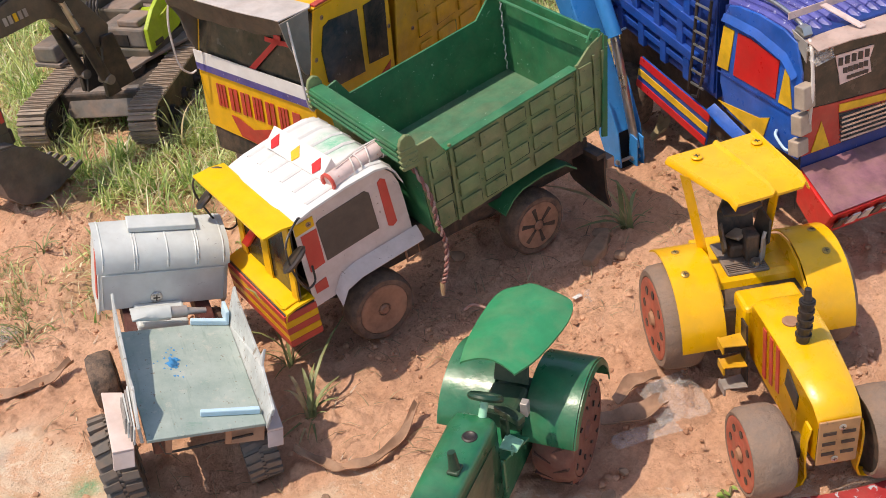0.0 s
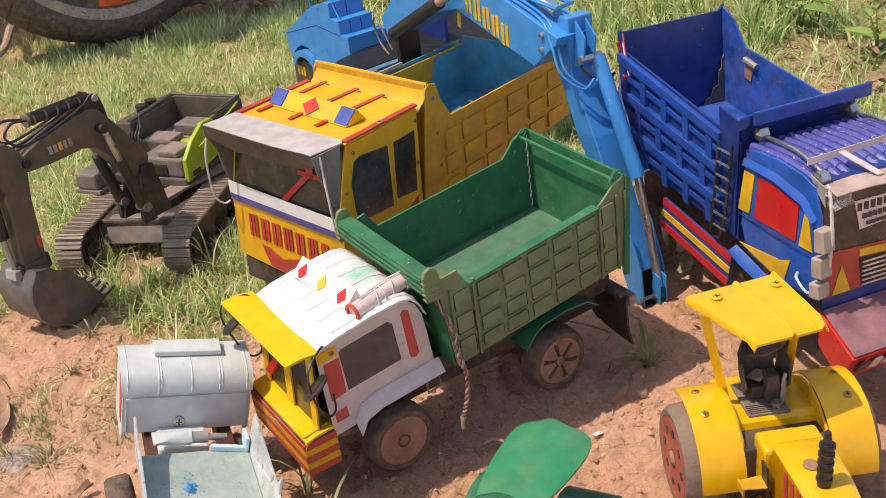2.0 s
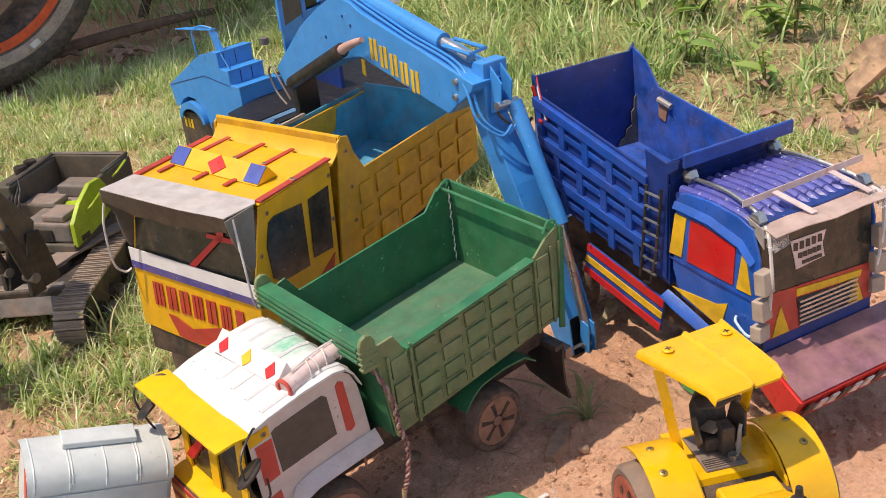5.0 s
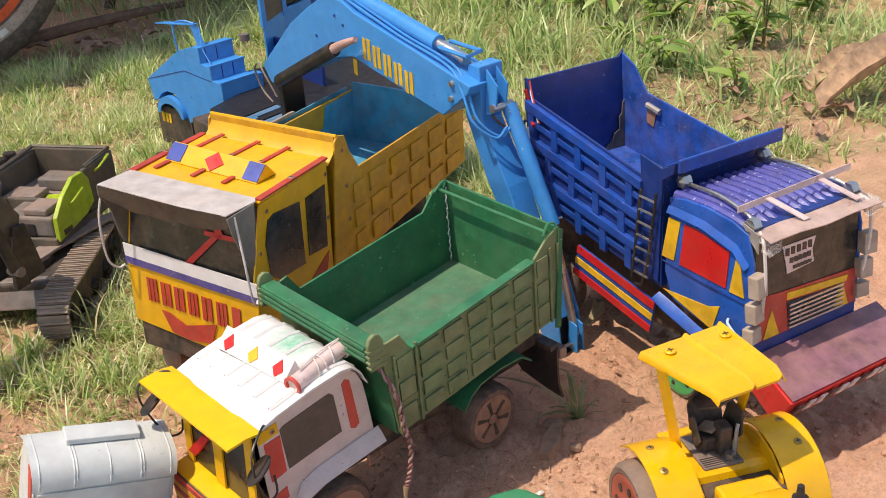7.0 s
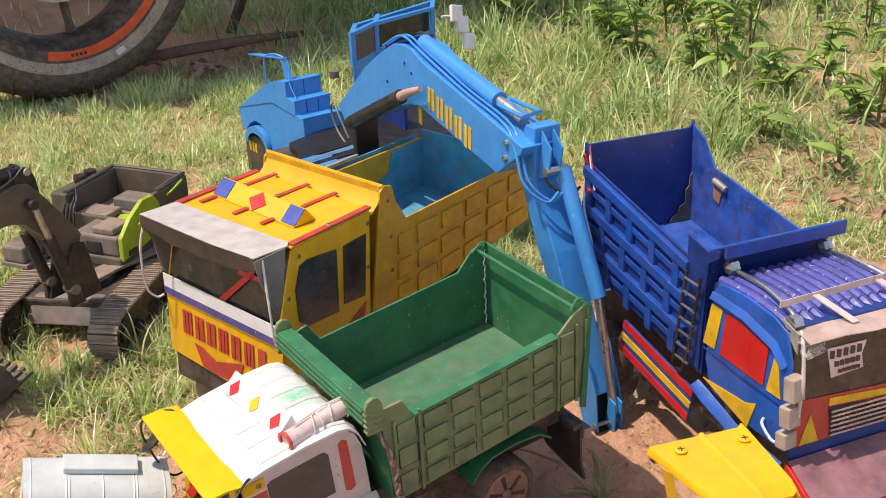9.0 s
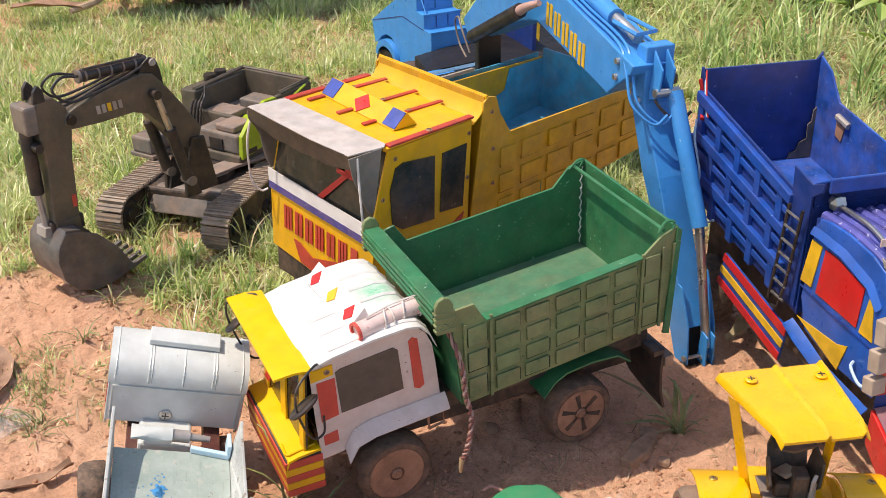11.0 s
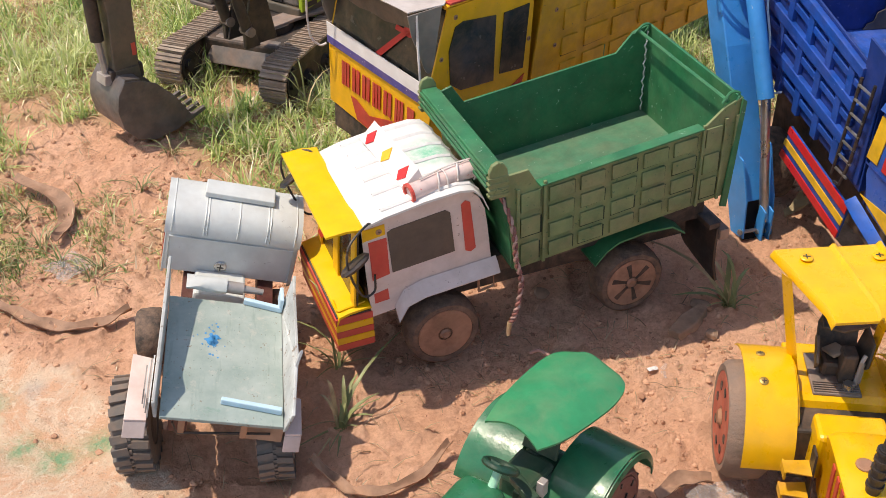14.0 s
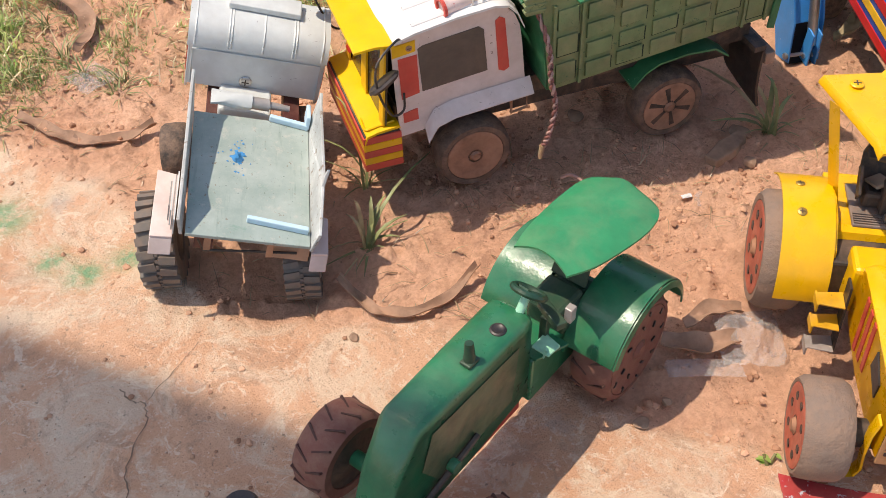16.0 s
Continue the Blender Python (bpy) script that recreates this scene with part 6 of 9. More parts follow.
ram = part("boom_ram", tube([(0.402, 0.052, 0.2060), (0.279, 0.052, 0.2650)], 0.0078, 16), black, x_, "thick black ram beside the boom", smooth=True)
part("ram_rod", tube([(0.281, 0.052, 0.264), (0.268, 0.052, 0.2705), (0.254, 0.051, 0.2765), (0.240, 0.050, 0.2815)], 0.0056, 12, r1=0.0030), rope_pink, ram, smooth=True)
top = part("arm_ram", tube([(0.2800, 0.022, 0.3170), (0.1400, 0.022, 0.2890)], 0.0085, 14), sky_blue, x_, "blue ram along the top of the boom", smooth=True)
part("ram_rod", tube([(0.1400, 0.022, 0.2890), (0.0990, 0.022, 0.2800)], 0.0052, 10), steel, top, smooth=True)
part("ram_yoke", tube([(0.135, 0.012, 0.290), (0.094, 0.008, 0.287), (0.092, 0.028, 0.286), (0.130, 0.030, 0.289)], 0.0020, 6), sky_blue, top, smooth=True)
part("ram_bracket", poly([(0.345, 0.004, 0.2985), (0.345, 0.034, 0.2985), (0.290, 0.034, 0.3180), (0.290, 0.004, 0.3180)], (0, 0, 0.004)), navy, boom, bev=0.0008)
for y in (0.012, 0.030, 0.036):
    part("hose", tube(curve([(0.345, y, 0.303), (0.300, y + 0.001, 0.322), (0.260, y, 0.3120), (0.180, y + 0.001, 0.2920), (0.110, y, 0.2760), (0.086, y + 0.004, 0.256), (0.072, y + 0.004, 0.230), (0.060, y - 0.012, 0.214), (0.058, y - 0.024, 0.222)], 7), 0.0014, 6), sky_blue if y > 0.012 else black, boom, "thin hose along the boom", smooth=True)
stick = bmesh.new()
rings = []
for s0, s1, yl, yr, z in ((0.0000, 0.020, 0.010, -0.012, 0.036), (0.0260, 0.050, 0.015, -0.010, 0.100), (0.0500, 0.080, 0.021, -0.006, 0.166), (0.0800, 0.104, 0.023, -0.002, 0.226), (0.0770, 0.098, 0.026, -0.002, 0.262), (0.0765, 0.092, 0.026, -0.002, 0.279)):
    rings.append([stick.verts.new(p) for p in ((s0, yl, z), (s0, yr, z), (s1, yr, z), (s1, yl, z))])
for a, b in zip(rings, rings[1:]):
    for k in range(4):
        stick.faces.new((a[k], a[(k + 1) % 4], b[(k + 1) % 4], b[k]))
stick.faces.new(rings[0])
stick.faces.new(rings[-1])
stick = part("stick", stick, sky_blue, x_, "sky blue stick reaching to the ground", bev=0.0012)
for y in (0.018, 0.006):
    part("gusset", poly([(0.0750, y, 0.276), (0.0600, y, 0.262), (0.0640, y, 0.236), (0.0790, y, 0.230)], (0, 0.0018, 0)), sky_blue, stick, bev=0.0004)
part("ram_pin", tube([(0.066, 0.022, 0.240), (0.066, -0.002, 0.240)], 0.0040, 10), steel, stick, smooth=True)
part("stick_ram", tube([(0.066, 0.002, 0.240), (0.0150, -0.003, 0.130)], 0.0075, 12), sky_blue, stick, smooth=True)
part("ram_rod", tube([(0.0150, -0.003, 0.130), (-0.010, -0.006, 0.020)], 0.0042, 10), steel, stick, "bare steel rod", smooth=True)
for xx, yy, zz in ((0.089, 0.0235, 0.228), (0.100, 0.0400, 0.262), (0.102, 0.0400, 0.247)):
    part("pivot_bolt", turned(Matrix.Translation((xx, yy, zz)), lathe([(0, 0.003), (0.0026, 0.003), (0.0032, 0.001), (0.0032, -0.002), (0, -0.002)], 12)), steel, stick, smooth=True)
foot = part("bucket_link", side([(0.030, 0.078), (0.010, 0.074), (-0.006, 0.040), (-0.010, 0.004), (0.010, 0.001), (0.024, 0.030)], 0.0110, 0.0016), sky_blue, x_, "sky blue side plate of the bucket link", bev=0.0003)
part("link_plate", side([(0.036, 0.088), (0.014, 0.084), (-0.004, 0.040), (-0.010, 0.003), (0.012, 0.001), (0.026, 0.030)], -0.0175, 0.0016), sky_blue, foot, bev=0.0003)
part("bucket_mouth", strip([[(0.004, y, 0.038), (0.010, y, 0.020), (0.004, y, 0.003), (-0.008, y, 0.0015)] for y in (-0.0155, 0.0105)], (0.0016, 0, 0.0006)), deck_black, foot, "dark inside of the bucket", smooth=True)
for y in (-0.0030, -0.0105):
    lug = part("ram_lug", side([(-0.0170, 0.003), (-0.0170, 0.033), (-0.0065, 0.036), (-0.0040, 0.005)], y, 0.0016), sky_blue, foot, bev=0.0003)
    part("lug_bolt", turned(Matrix.Translation((-0.0110, y - 0.0015, 0.010)), lathe([(0, -0.0016), (0.0022, -0.0016), (0.0026, 0), (0.0022, 0.0046), (0, 0.0046)], 6)), steel, lug)
part("link_bar", tube([(-0.008, -0.0175, 0.010), (-0.007, 0.0135, 0.010)], 0.0018, 8), grey_tin, foot, smooth=True)
part("link_bolt", turned(Matrix.Translation((-0.007, 0.0135, 0.010)), lathe([(0, 0.0022), (0.0028, 0.0022), (0.0030, 0), (0, 0)], 6)), steel, foot)
HB = Matrix(((0.121, 0.993, 0, 0.6213), (-0.993, 0.121, 0, 0.0200), (0, 0, 1, 0), (0, 0, 0, 1)))


def nz(pts, u, thick):
    """An outline across the body, at u along its steps, thickened along u."""
    return turned(HB, poly([(u, a, z) for a, z in pts], (thick, 0, 0)))


body = part("house", nz([(0.0, 0.110), (0.0, 0.1475), (0.0205, 0.1490), (0.0205, 0.1670), (0.0420, 0.1690), (0.0420, 0.1890), (0.0560, 0.1905), (0.0950, 0.1790), (0.1890, 0.1240), (0.1800, 0.0920), (0.1690, 0.0960), (0.1580, 0.1060), (0.1420, 0.1130), (0.1220, 0.1120), (0.1060, 0.1020), (0.0980, 0.0860), (0.0940, 0.0740), (0.0500, 0.0940)], 0.0, 0.056), sky_blue, x_, "sky blue stepped engine body with sloped nose", bev=0.0008)
part("step", turned(HB, box(0.0562, 0.0690, 0.0005, 0.0210, 0.112, 0.1470)), sky_blue, body, bev=0.0008)
for a, z in ((0.0, 0.1480), (0.0205, 0.1675), (0.0420, 0.1895)):
    part("step_edge", turned(HB, box(-0.0006, 0.0570, a - 0.0012, a + 0.0030, z - 0.0004, z + 0.0016)), sky_blue, body, bev=0.0004)
for u in (0.018, 0.036):
    part("panel_seam", turned(HB, box(u, u + 0.0009, 0.0195, 0.0204, 0.1500, 0.1660)), navy, body)
    part("panel_seam", turned(HB, box(u - 0.008, u - 0.0072, 0.0412, 0.0419, 0.1700, 0.1880)), navy, body)
part("side_seam", nz([(0.022, 0.1480), (0.0860, 0.1530), (0.1850, 0.1250), (0.1846, 0.1240), (0.0860, 0.1518), (0.022, 0.1470)], -0.0005, 0.0005), navy, body)
arch = [(0.132 + 0.034 * math.cos(a), 0.078 + 0.028 * math.sin(a)) for a in (radians(5 + 17 * i) for i in range(11))]
part("wheel_arch", turned(HB, strip([[(-0.0060, a, z) for a, z in arch], [(0.0040, a, z) for a, z in arch]], (0, 0, 0.0018))), sky_blue, body, "blue wheel arch", smooth=True)
part("arch_lip", turned(HB, strip([[(-0.0062, a, z) for a, z in arch], [(-0.0062, 0.132 + (a - 0.132) * 0.80, 0.078 + (z - 0.078) * 0.70) for a, z in arch]], (0.0014, 0, 0))), sky_blue, body, smooth=True)
part("arch_well", turned(HB, box(0.0010, 0.0500, 0.092, 0.178, 0.030, 0.0880)), soot, body, "dark wheel well")
for i in range(3):
    part("plate_bar", turned(HB, box(0.0000, 0.0008, 0.160 - 0.0085 * i, 0.166 - 0.0085 * i, 0.0640, 0.0780)), yellow_ink, body)
part("rail_post", turned(HB, poly([(0.008, 0.052, 0.189), (0.016, 0.046, 0.189), (0.013, 0.056, 0.2160), (0.007, 0.062, 0.2160)], (0, 0.0016, 0))), sky_blue, body, "flat blue rail post")
part("rail_plate", turned(HB, poly([(-0.010, 0.122, 0.2150), (0.008, 0.058, 0.2170), (0.015, 0.056, 0.2170), (0.004, 0.112, 0.2150)], (0, 0, 0.0020))), sky_blue, body, "flat blue rail plate", bev=0.0004)
part("hand_rail", turned(HB, tube(curve([(0.000, 0.093, 0.178), (-0.001, 0.094, 0.200), (0.000, 0.094, 0.2150), (0.006, 0.080, 0.2215), (0.012, 0.062, 0.2190)], 6), 0.0013, 6)), sky_blue, body, "thin bent wire rail", smooth=True)
part("rail_wire", turned(HB, tube([(0.0135, 0.052, 0.2150), (0.0060, 0.0415, 0.1890), (0.0040, 0.0195, 0.1660)], 0.0009, 6)), sky_blue, body, smooth=True)
A_, B_, C_ = Vector((0.668, -0.081, 0)), Vector((0.708, -0.138, 0)), Vector((0.745, -0.252, 0))
DEEP = Vector((0.042, -0.026, 0))


def upright(p, z0, z1):
    return Vector((p.x, p.y, z0)), Vector((p.x, p.y, z1))


cabx = part("cab", poly([upright(A_, 0.150, 0)[0], upright(B_, 0.150, 0)[0], upright(B_, 0.203, 0)[0], upright(A_, 0.200, 0)[0]], (0.003, 0.001, 0)), sky_blue, x_, "blue cab frame with dark panes", bev=0.0005)
part("cab_lower", poly([upright(B_, 0.150, 0)[0], upright(C_, 0.150, 0)[0], upright(C_, 0.209, 0)[0], upright(B_, 0.203, 0)[0]], (0.003, 0.001, 0)), sky_blue, cabx, bev=0.0005)
part("side_pane", poly([upright(A_, 0.199, 0)[0], upright(B_, 0.202, 0)[0], upright(B_, 0.238, 0)[0], upright(A_, 0.238, 0)[0]], (0.0012, 0.001, 0)), brown_pane, cabx, "dull dark side pane")
part("front_pane", poly([upright(B_ + DEEP * 0.25, 0.203, 0)[0], upright(C_ + DEEP * 0.25, 0.208, 0)[0], upright(C_ + DEEP * 0.25, 0.239, 0)[0], upright(B_ + DEEP * 0.25, 0.238, 0)[0]], (0.0012, 0.001, 0)), dark_pane, cabx, "dark front pane")
part("cab_back", poly([upright(A_ + DEEP, 0.150, 0)[0], upright(C_ + DEEP, 0.150, 0)[0], upright(C_ + DEEP, 0.240, 0)[0], upright(A_ + DEEP, 0.240, 0)[0]], (0.002, 0.001, 0)), sky_blue, cabx)
for p, q in ((A_, B_), (B_, C_), (A_, A_ + DEEP), (C_, C_ + DEEP), (A_ + DEEP, C_ + DEEP), (B_, B_ + DEEP)):
    d_ = (q - p).normalized()
    n_ = Vector((-d_.y, d_.x, 0)) * 0.0035
    part("top_bar", poly([(p.x - n_.x, p.y - n_.y, 0.238), (q.x - n_.x, q.y - n_.y, 0.239), (q.x + n_.x, q.y + n_.y, 0.239), (p.x + n_.x, p.y + n_.y, 0.238)], (0, 0, 0.0055)), sky_blue, cabx, bev=0.0006)
for p in (A_, B_, C_):
    part("cab_post", box(p.x - 0.0035, p.x + 0.0035, p.y - 0.0035, p.y + 0.0035, 0.196, 0.2435), sky_blue, cabx, bev=0.0005)
arm = part("mirror_arm", tube(curve([(0.668, -0.224, 0.246), (0.672, -0.238, 0.244), (0.674, -0.246, 0.238), (0.676, -0.262, 0.214), (0.678, -0.272, 0.194)], 6), 0.0018, 6), string_white, x_, "white wire with three mirror blocks", smooth=True)
for yy, zz in ((-0.252, 0.245), (-0.262, 0.228), (-0.272, 0.202)):
    part("mirror_block", turned(pose(0.674, yy, zz, 12, 10, 20), box(-0.003, 0.003, -0.0120, 0.0120, -0.011, 0.013)), white_paint, arm, bev=0.0015)
deck = part("engine_deck", poly([(0.400, 0.075, 0.115), (0.600, 0.052, 0.115), (0.632, -0.020, 0.115), (0.712, -0.060, 0.115), (0.712, -0.225, 0.115), (0.400, -0.225, 0.115)], (0, 0, 0.013)), deck_black, x_, "dark greasy engine deck", bev=0.002)
part("deck_plate", poly([(0.430, 0.070, 0.1290), (0.530, 0.078, 0.1290), (0.520, 0.030, 0.1290), (0.420, 0.040, 0.1290)], (0, 0, 0.002)), sky_blue, deck)
for k in range(5):
    part("deck_board", poly([(0.455 + 0.016 * k, 0.074, 0.1292), (0.466 + 0.016 * k, 0.074, 0.1292), (0.486 + 0.016 * k, -0.010, 0.1292), (0.474 + 0.016 * k, -0.012, 0.1292)], (0, 0, 0.0022)), streak_blue if k % 2 else deck_black, deck, "streaked blue deck board" if k % 2 else "", bev=0.0004)
part("boom_mount", box(0.446, 0.458, -0.004, 0.026, 0.128, 0.200), deck_black, deck, bev=0.002)
part("back_wall", box(0.560, 0.700, -0.105, -0.100, 0.128, 0.175), navy, deck)
part("motor", tube([(0.40, 0.02, 0.15), (0.44, -0.06, 0.155)], 0.012, 12), deck_black, deck, smooth=True)
part("cap", turned(Matrix.Translation((0.690, -0.060, 0.182)) @ Matrix.Rotation(math.pi / 2, 4, "X"), lathe([(0, 0.005), (0.007, 0.005), (0.007, -0.004), (0, -0.004)], 16)), dusty_grey, deck, smooth=True)
part("hose_loop", tube(curve([(0.425, 0.046, 0.180), (0.440, 0.050, 0.205), (0.455, 0.048, 0.215), (0.470, 0.046, 0.205), (0.462, 0.044, 0.182), (0.440, 0.044, 0.170)], 7), 0.0012, 6), dusty_grey, deck, smooth=True)
for s in (-1, 1):
    tr = part("track", box(0.38, 0.68, s * 0.085 - 0.022, s * 0.085 + 0.022, 0.0, 0.062), soot, x_, "dark crawler track", bev=0.014)
    for k in range(15):
        part("track_shoe", box(0.394 + 0.0185 * k, 0.406 + 0.0185 * k, s * 0.085 - 0.024, s * 0.085 + 0.024, 0.060, 0.0655), soot, tr)
part("track_frame", box(0.44, 0.62, -0.07, 0.07, 0.03, 0.116), soot, x_, bev=0.003)

# ---- yellow road roller ----
r_ = thing("toy_road_roller", "glossy yellow toy road roller with a flat canopy", "toy roller", pose(0.5074, 0.4077, 0, 0, 0, -116))
for s in (-1, 1):
    toy_wheel(r_, (-0.050, s * 0.0560, 0.040), 0.040, 0.0290, tyre_mud, wheel_red, out=s, holes=8, rim=0.80)
    toy_wheel(r_, (0.088, s * 0.0400, 0.0305), 0.0305, 0.0270, tyre_mud, wheel_red, out=s, holes=8, rim=0.84)
    arcf = [(-0.050 + 0.0490 * math.cos(a), 0.0405 + 0.0490 * math.sin(a)) for a in (radians(134 - 9.4 * i) for i in range(15))]
    fd = part("mudguard", strip([[(x, s * y, z) for x, z in arcf] for y in (0.0310, 0.0340, 0.0600, 0.0630)], (0, 0, 0.0014)), roller_yellow, r_, "glossy yellow mudguard with screws", smooth=True)
    for a, yy in ((100, 0.0510), (71, 0.0515)):
        n = (math.cos(radians(a)), 0, math.sin(radians(a)))
        screw(fd, (-0.050 + 0.0500 * n[0], s * yy, 0.0405 + 0.0504 * n[2]), n, 0.0030, paint("brass_screw", (0.50, 0.33, 0.10), 0.4, metal=0.7, dust=0.1), black)
    part("mudguard_web", poly([(-0.084, s * 0.0310, 0.0745), (-0.066, s * 0.0310, 0.0860), (-0.050, s * 0.0310, 0.0890), (-0.032, s * 0.0310, 0.0850), (-0.016, s * 0.0310, 0.0740), (-0.010, s * 0.0310, 0.0600), (-0.088, s * 0.0310, 0.0600)], (0, -s * 0.0018, 0)), roller_yellow, r_)
part("rear_deck", box(-0.092, -0.0400, -0.0305, 0.0305, 0.0700, 0.0755), roller_yellow, r_, "yellow rear deck", bev=0.0012)
part("axle_box", box(-0.072, -0.010, -0.036, 0.036, 0.028, 0.070), soot, r_, bev=0.002)
part("floor_lip", strip([[(-0.040, y, 0.0755), (-0.0345, y, 0.0738), (-0.0330, y, 0.0690)] for y in (-0.0300, 0, 0.0300)], (0.001, 0, 0.0012)), roller_yellow, r_, smooth=True)
seat = part("seat_base", box(-0.078, -0.0375, -0.0185, 0.0125, 0.0757, 0.0785), dusty_grey, r_, "ribbed dark seat plate", bev=0.001)
for i in range(5):
    part("rib", box(-0.0395 - 0.0022 * i, -0.0385 - 0.0022 * i, -0.0175, 0.0115, 0.0785, 0.0796), dusty_grey, seat)
chair = part("driver_seat", box(-0.074, -0.054, -0.0120, 0.0090, 0.0785, 0.0905), soot, r_, "dark seat with a bent metal back", bev=0.003)
part("seat_back", strip([[(-0.072, y, 0.088), (-0.078, y, 0.106), (-0.074 + 0.006 * abs(y) / 0.014, y, 0.124 - 0.010 * (y > 0.008))] for y in (-0.014, -0.006, 0.003, 0.012)], (0.0028, 0, 0.001)), soot, chair, bev=0.0008)
part("seat_arm", poly([(-0.058, 0.0100, 0.080), (-0.046, 0.0130, 0.094), (-0.050, 0.0150, 0.110), (-0.066, 0.0130, 0.114), (-0.070, 0.0110, 0.094)], (0, 0.002, 0)), soot, chair, bev=0.0006)
part("seat_arm", poly([(-0.060, -0.0130, 0.080), (-0.050, -0.0150, 0.092), (-0.060, -0.0160, 0.108), (-0.070, -0.0140, 0.100)], (0, -0.002, 0)), soot, chair, bev=0.0006)
part("seat_flap", poly([(-0.072, -0.0135, 0.112), (-0.060, -0.0150, 0.1130), (-0.050, -0.0040, 0.1180), (-0.052, 0.0100, 0.1220), (-0.070, 0.0090, 0.1240)], (0.0006, 0, 0.0024)), soot, chair, bev=0.0006)
part("lever_block", box(-0.060, -0.047, -0.002, 0.008, 0.0785, 0.102), soot, chair, bev=0.002)
part("seat_cloth", turned(pose(-0.062, -0.004, 0.0935, 14, -18, 20), box(-0.007, 0.008, -0.005, 0.006, 0, 0.0026)), seat_dust_, chair, bev=0.001)
part("lever", tube([(-0.047, 0.009, 0.0785), (-0.045, 0.009, 0.100), (-0.047, 0.011, 0.104)], 0.0014, 6), grey_tin, r_)
part("lever", tube([(-0.050, 0.012, 0.0785), (-0.049, 0.012, 0.096)], 0.0012, 6), grey_tin, r_)
part("lever_bolt", turned(Matrix.Translation((-0.043, 0.004, 0.0785)) @ Matrix.Rotation(math.pi / 2, 4, "X"), lathe([(0, 0.005), (0.0038, 0.005), (0.0040, 0), (0, 0)], 6)), steel, r_)
part("post", poly([(-0.0640, -0.0300, 0.074), (-0.0590, -0.0255, 0.074), (-0.0500, -0.0455, 0.158), (-0.0550, -0.0495, 0.158)], (0.0012, 0.0014, 0)), roller_yellow, r_, "flat yellow canopy post")
part("post", poly([(-0.0790, 0.0220, 0.074), (-0.0740, 0.0240, 0.074), (-0.0330, 0.0130, 0.158), (-0.0380, 0.0110, 0.158)], (0.0012, 0.0014, 0)), roller_yellow, r_)
c1, c4, c2, c3 = Vector((-0.0758, -0.0535, 0.1590)), Vector((-0.0905, 0.0203, 0.1590)), Vector((-0.0195, 0.0285, 0.1580)), Vector((-0.0100, -0.0258, 0.1580))
rows = []
for u, lift in ((0, -0.0035), (0.03, 0.0), (0.495, 0.0004), (0.520, 0.0028), (0.545, 0.0026), (0.555, 0.0), (0.90, 0.0006), (0.925, 0.0032), (0.945, 0.003), (0.955, 0.0004), (1.0, -0.002)):
    a, b = c1 + (c4 - c1) * u, c3 + (c2 - c3) * u
    rows.append([tuple(a + (b - a) * v + Vector((0, 0, lift - (0.004 if v > 0.95 else 0.0)))) for v in (0, 0.5, 0.9, 1.0)])
can = part("canopy", strip(rows, (0, 0, 0.0018)), roller_yellow, r_, "glossy yellow canopy with two folds", smooth=True)
for u, v in ((0.22, 0.17), (0.86, 0.20)):
    p = c1 + (c4 - c1) * u + ((c3 + (c2 - c3) * u) - (c1 + (c4 - c1) * u)) * v
    screw(can, p + Vector((0, 0, 0.003)), (0, 0, 1), 0.0042, roller_yellow, black)
hood = part("bonnet", strip([[(x, 0.002 - w, z0), (x, 0.002 - w, z1 - 0.004), (x, 0.002 - w + 0.005, z1 - 0.0006), (x, 0.002, z1), (x, 0.002 + w - 0.005, z1 - 0.0006), (x, 0.002 + w, z1 - 0.004), (x, 0.002 + w, z0)] for x, w, z0, z1 in ((0.004, 0.0190, 0.046, 0.0850), (0.010, 0.0195, 0.042, 0.0882), (0.046, 0.0182, 0.036, 0.0868), (0.082, 0.0160, 0.034, 0.0815), (0.098, 0.0148, 0.034, 0.0770), (0.1055, 0.0140, 0.034, 0.0700), (0.1065, 0.0136, 0.034, 0.0660))], (0, 0, -0.0012)), roller_yellow, r_, "glossy yellow bonnet with red stripes", smooth=True)
part("bonnet_block", box(-0.018, 0.006, -0.0220, 0.0220, 0.044, 0.0800), roller_yellow, r_, "yellow block behind the bonnet", bev=0.003)
for i in range(3):
    x = 0.030 + 0.0100 * i
    w = 0.0190 - 0.0005 * i
    for s in (-1, 1):
        part("stripe", poly([(x - 0.002, 0.002 + s * w, 0.0810), (x + 0.0026, 0.002 + s * (w - 0.0002), 0.0805), (x + 0.0060, 0.002 + s * (w - 0.0003), 0.0420 + 0.002 * i), (x + 0.0018, 0.002 + s * w, 0.0420 + 0.002 * i)], (0, s * 0.0008, 0)), red_paint, hood, "red stripe")
for s in (-1, 1):
    part("dark_patch", poly([(0.066, 0.002 + s * 0.0172, 0.0760), (0.082, 0.002 + s * 0.0162, 0.0660), (0.081, 0.002 + s * 0.0162, 0.0540), (0.064, 0.002 + s * 0.0173, 0.0620)], (0, s * 0.0010, 0)), black, hood)
part("inlet", turned(Matrix.Translation((0.0340, -0.0020, 0.0876)) @ Matrix.Rotation(math.pi / 2, 4, "X"), lathe([(0.0, 0.0012), (0.0042, 0.0012), (0.0055, 0.0004), (0.0055, -0.0005)], 14)), rust, hood)
pipe = part("exhaust", tube([(0.0520, -0.001, 0.0850), (0.0515, 0.000, 0.1180)], 0.0043, 14), black, r_, "black ribbed exhaust pipe", smooth=True)
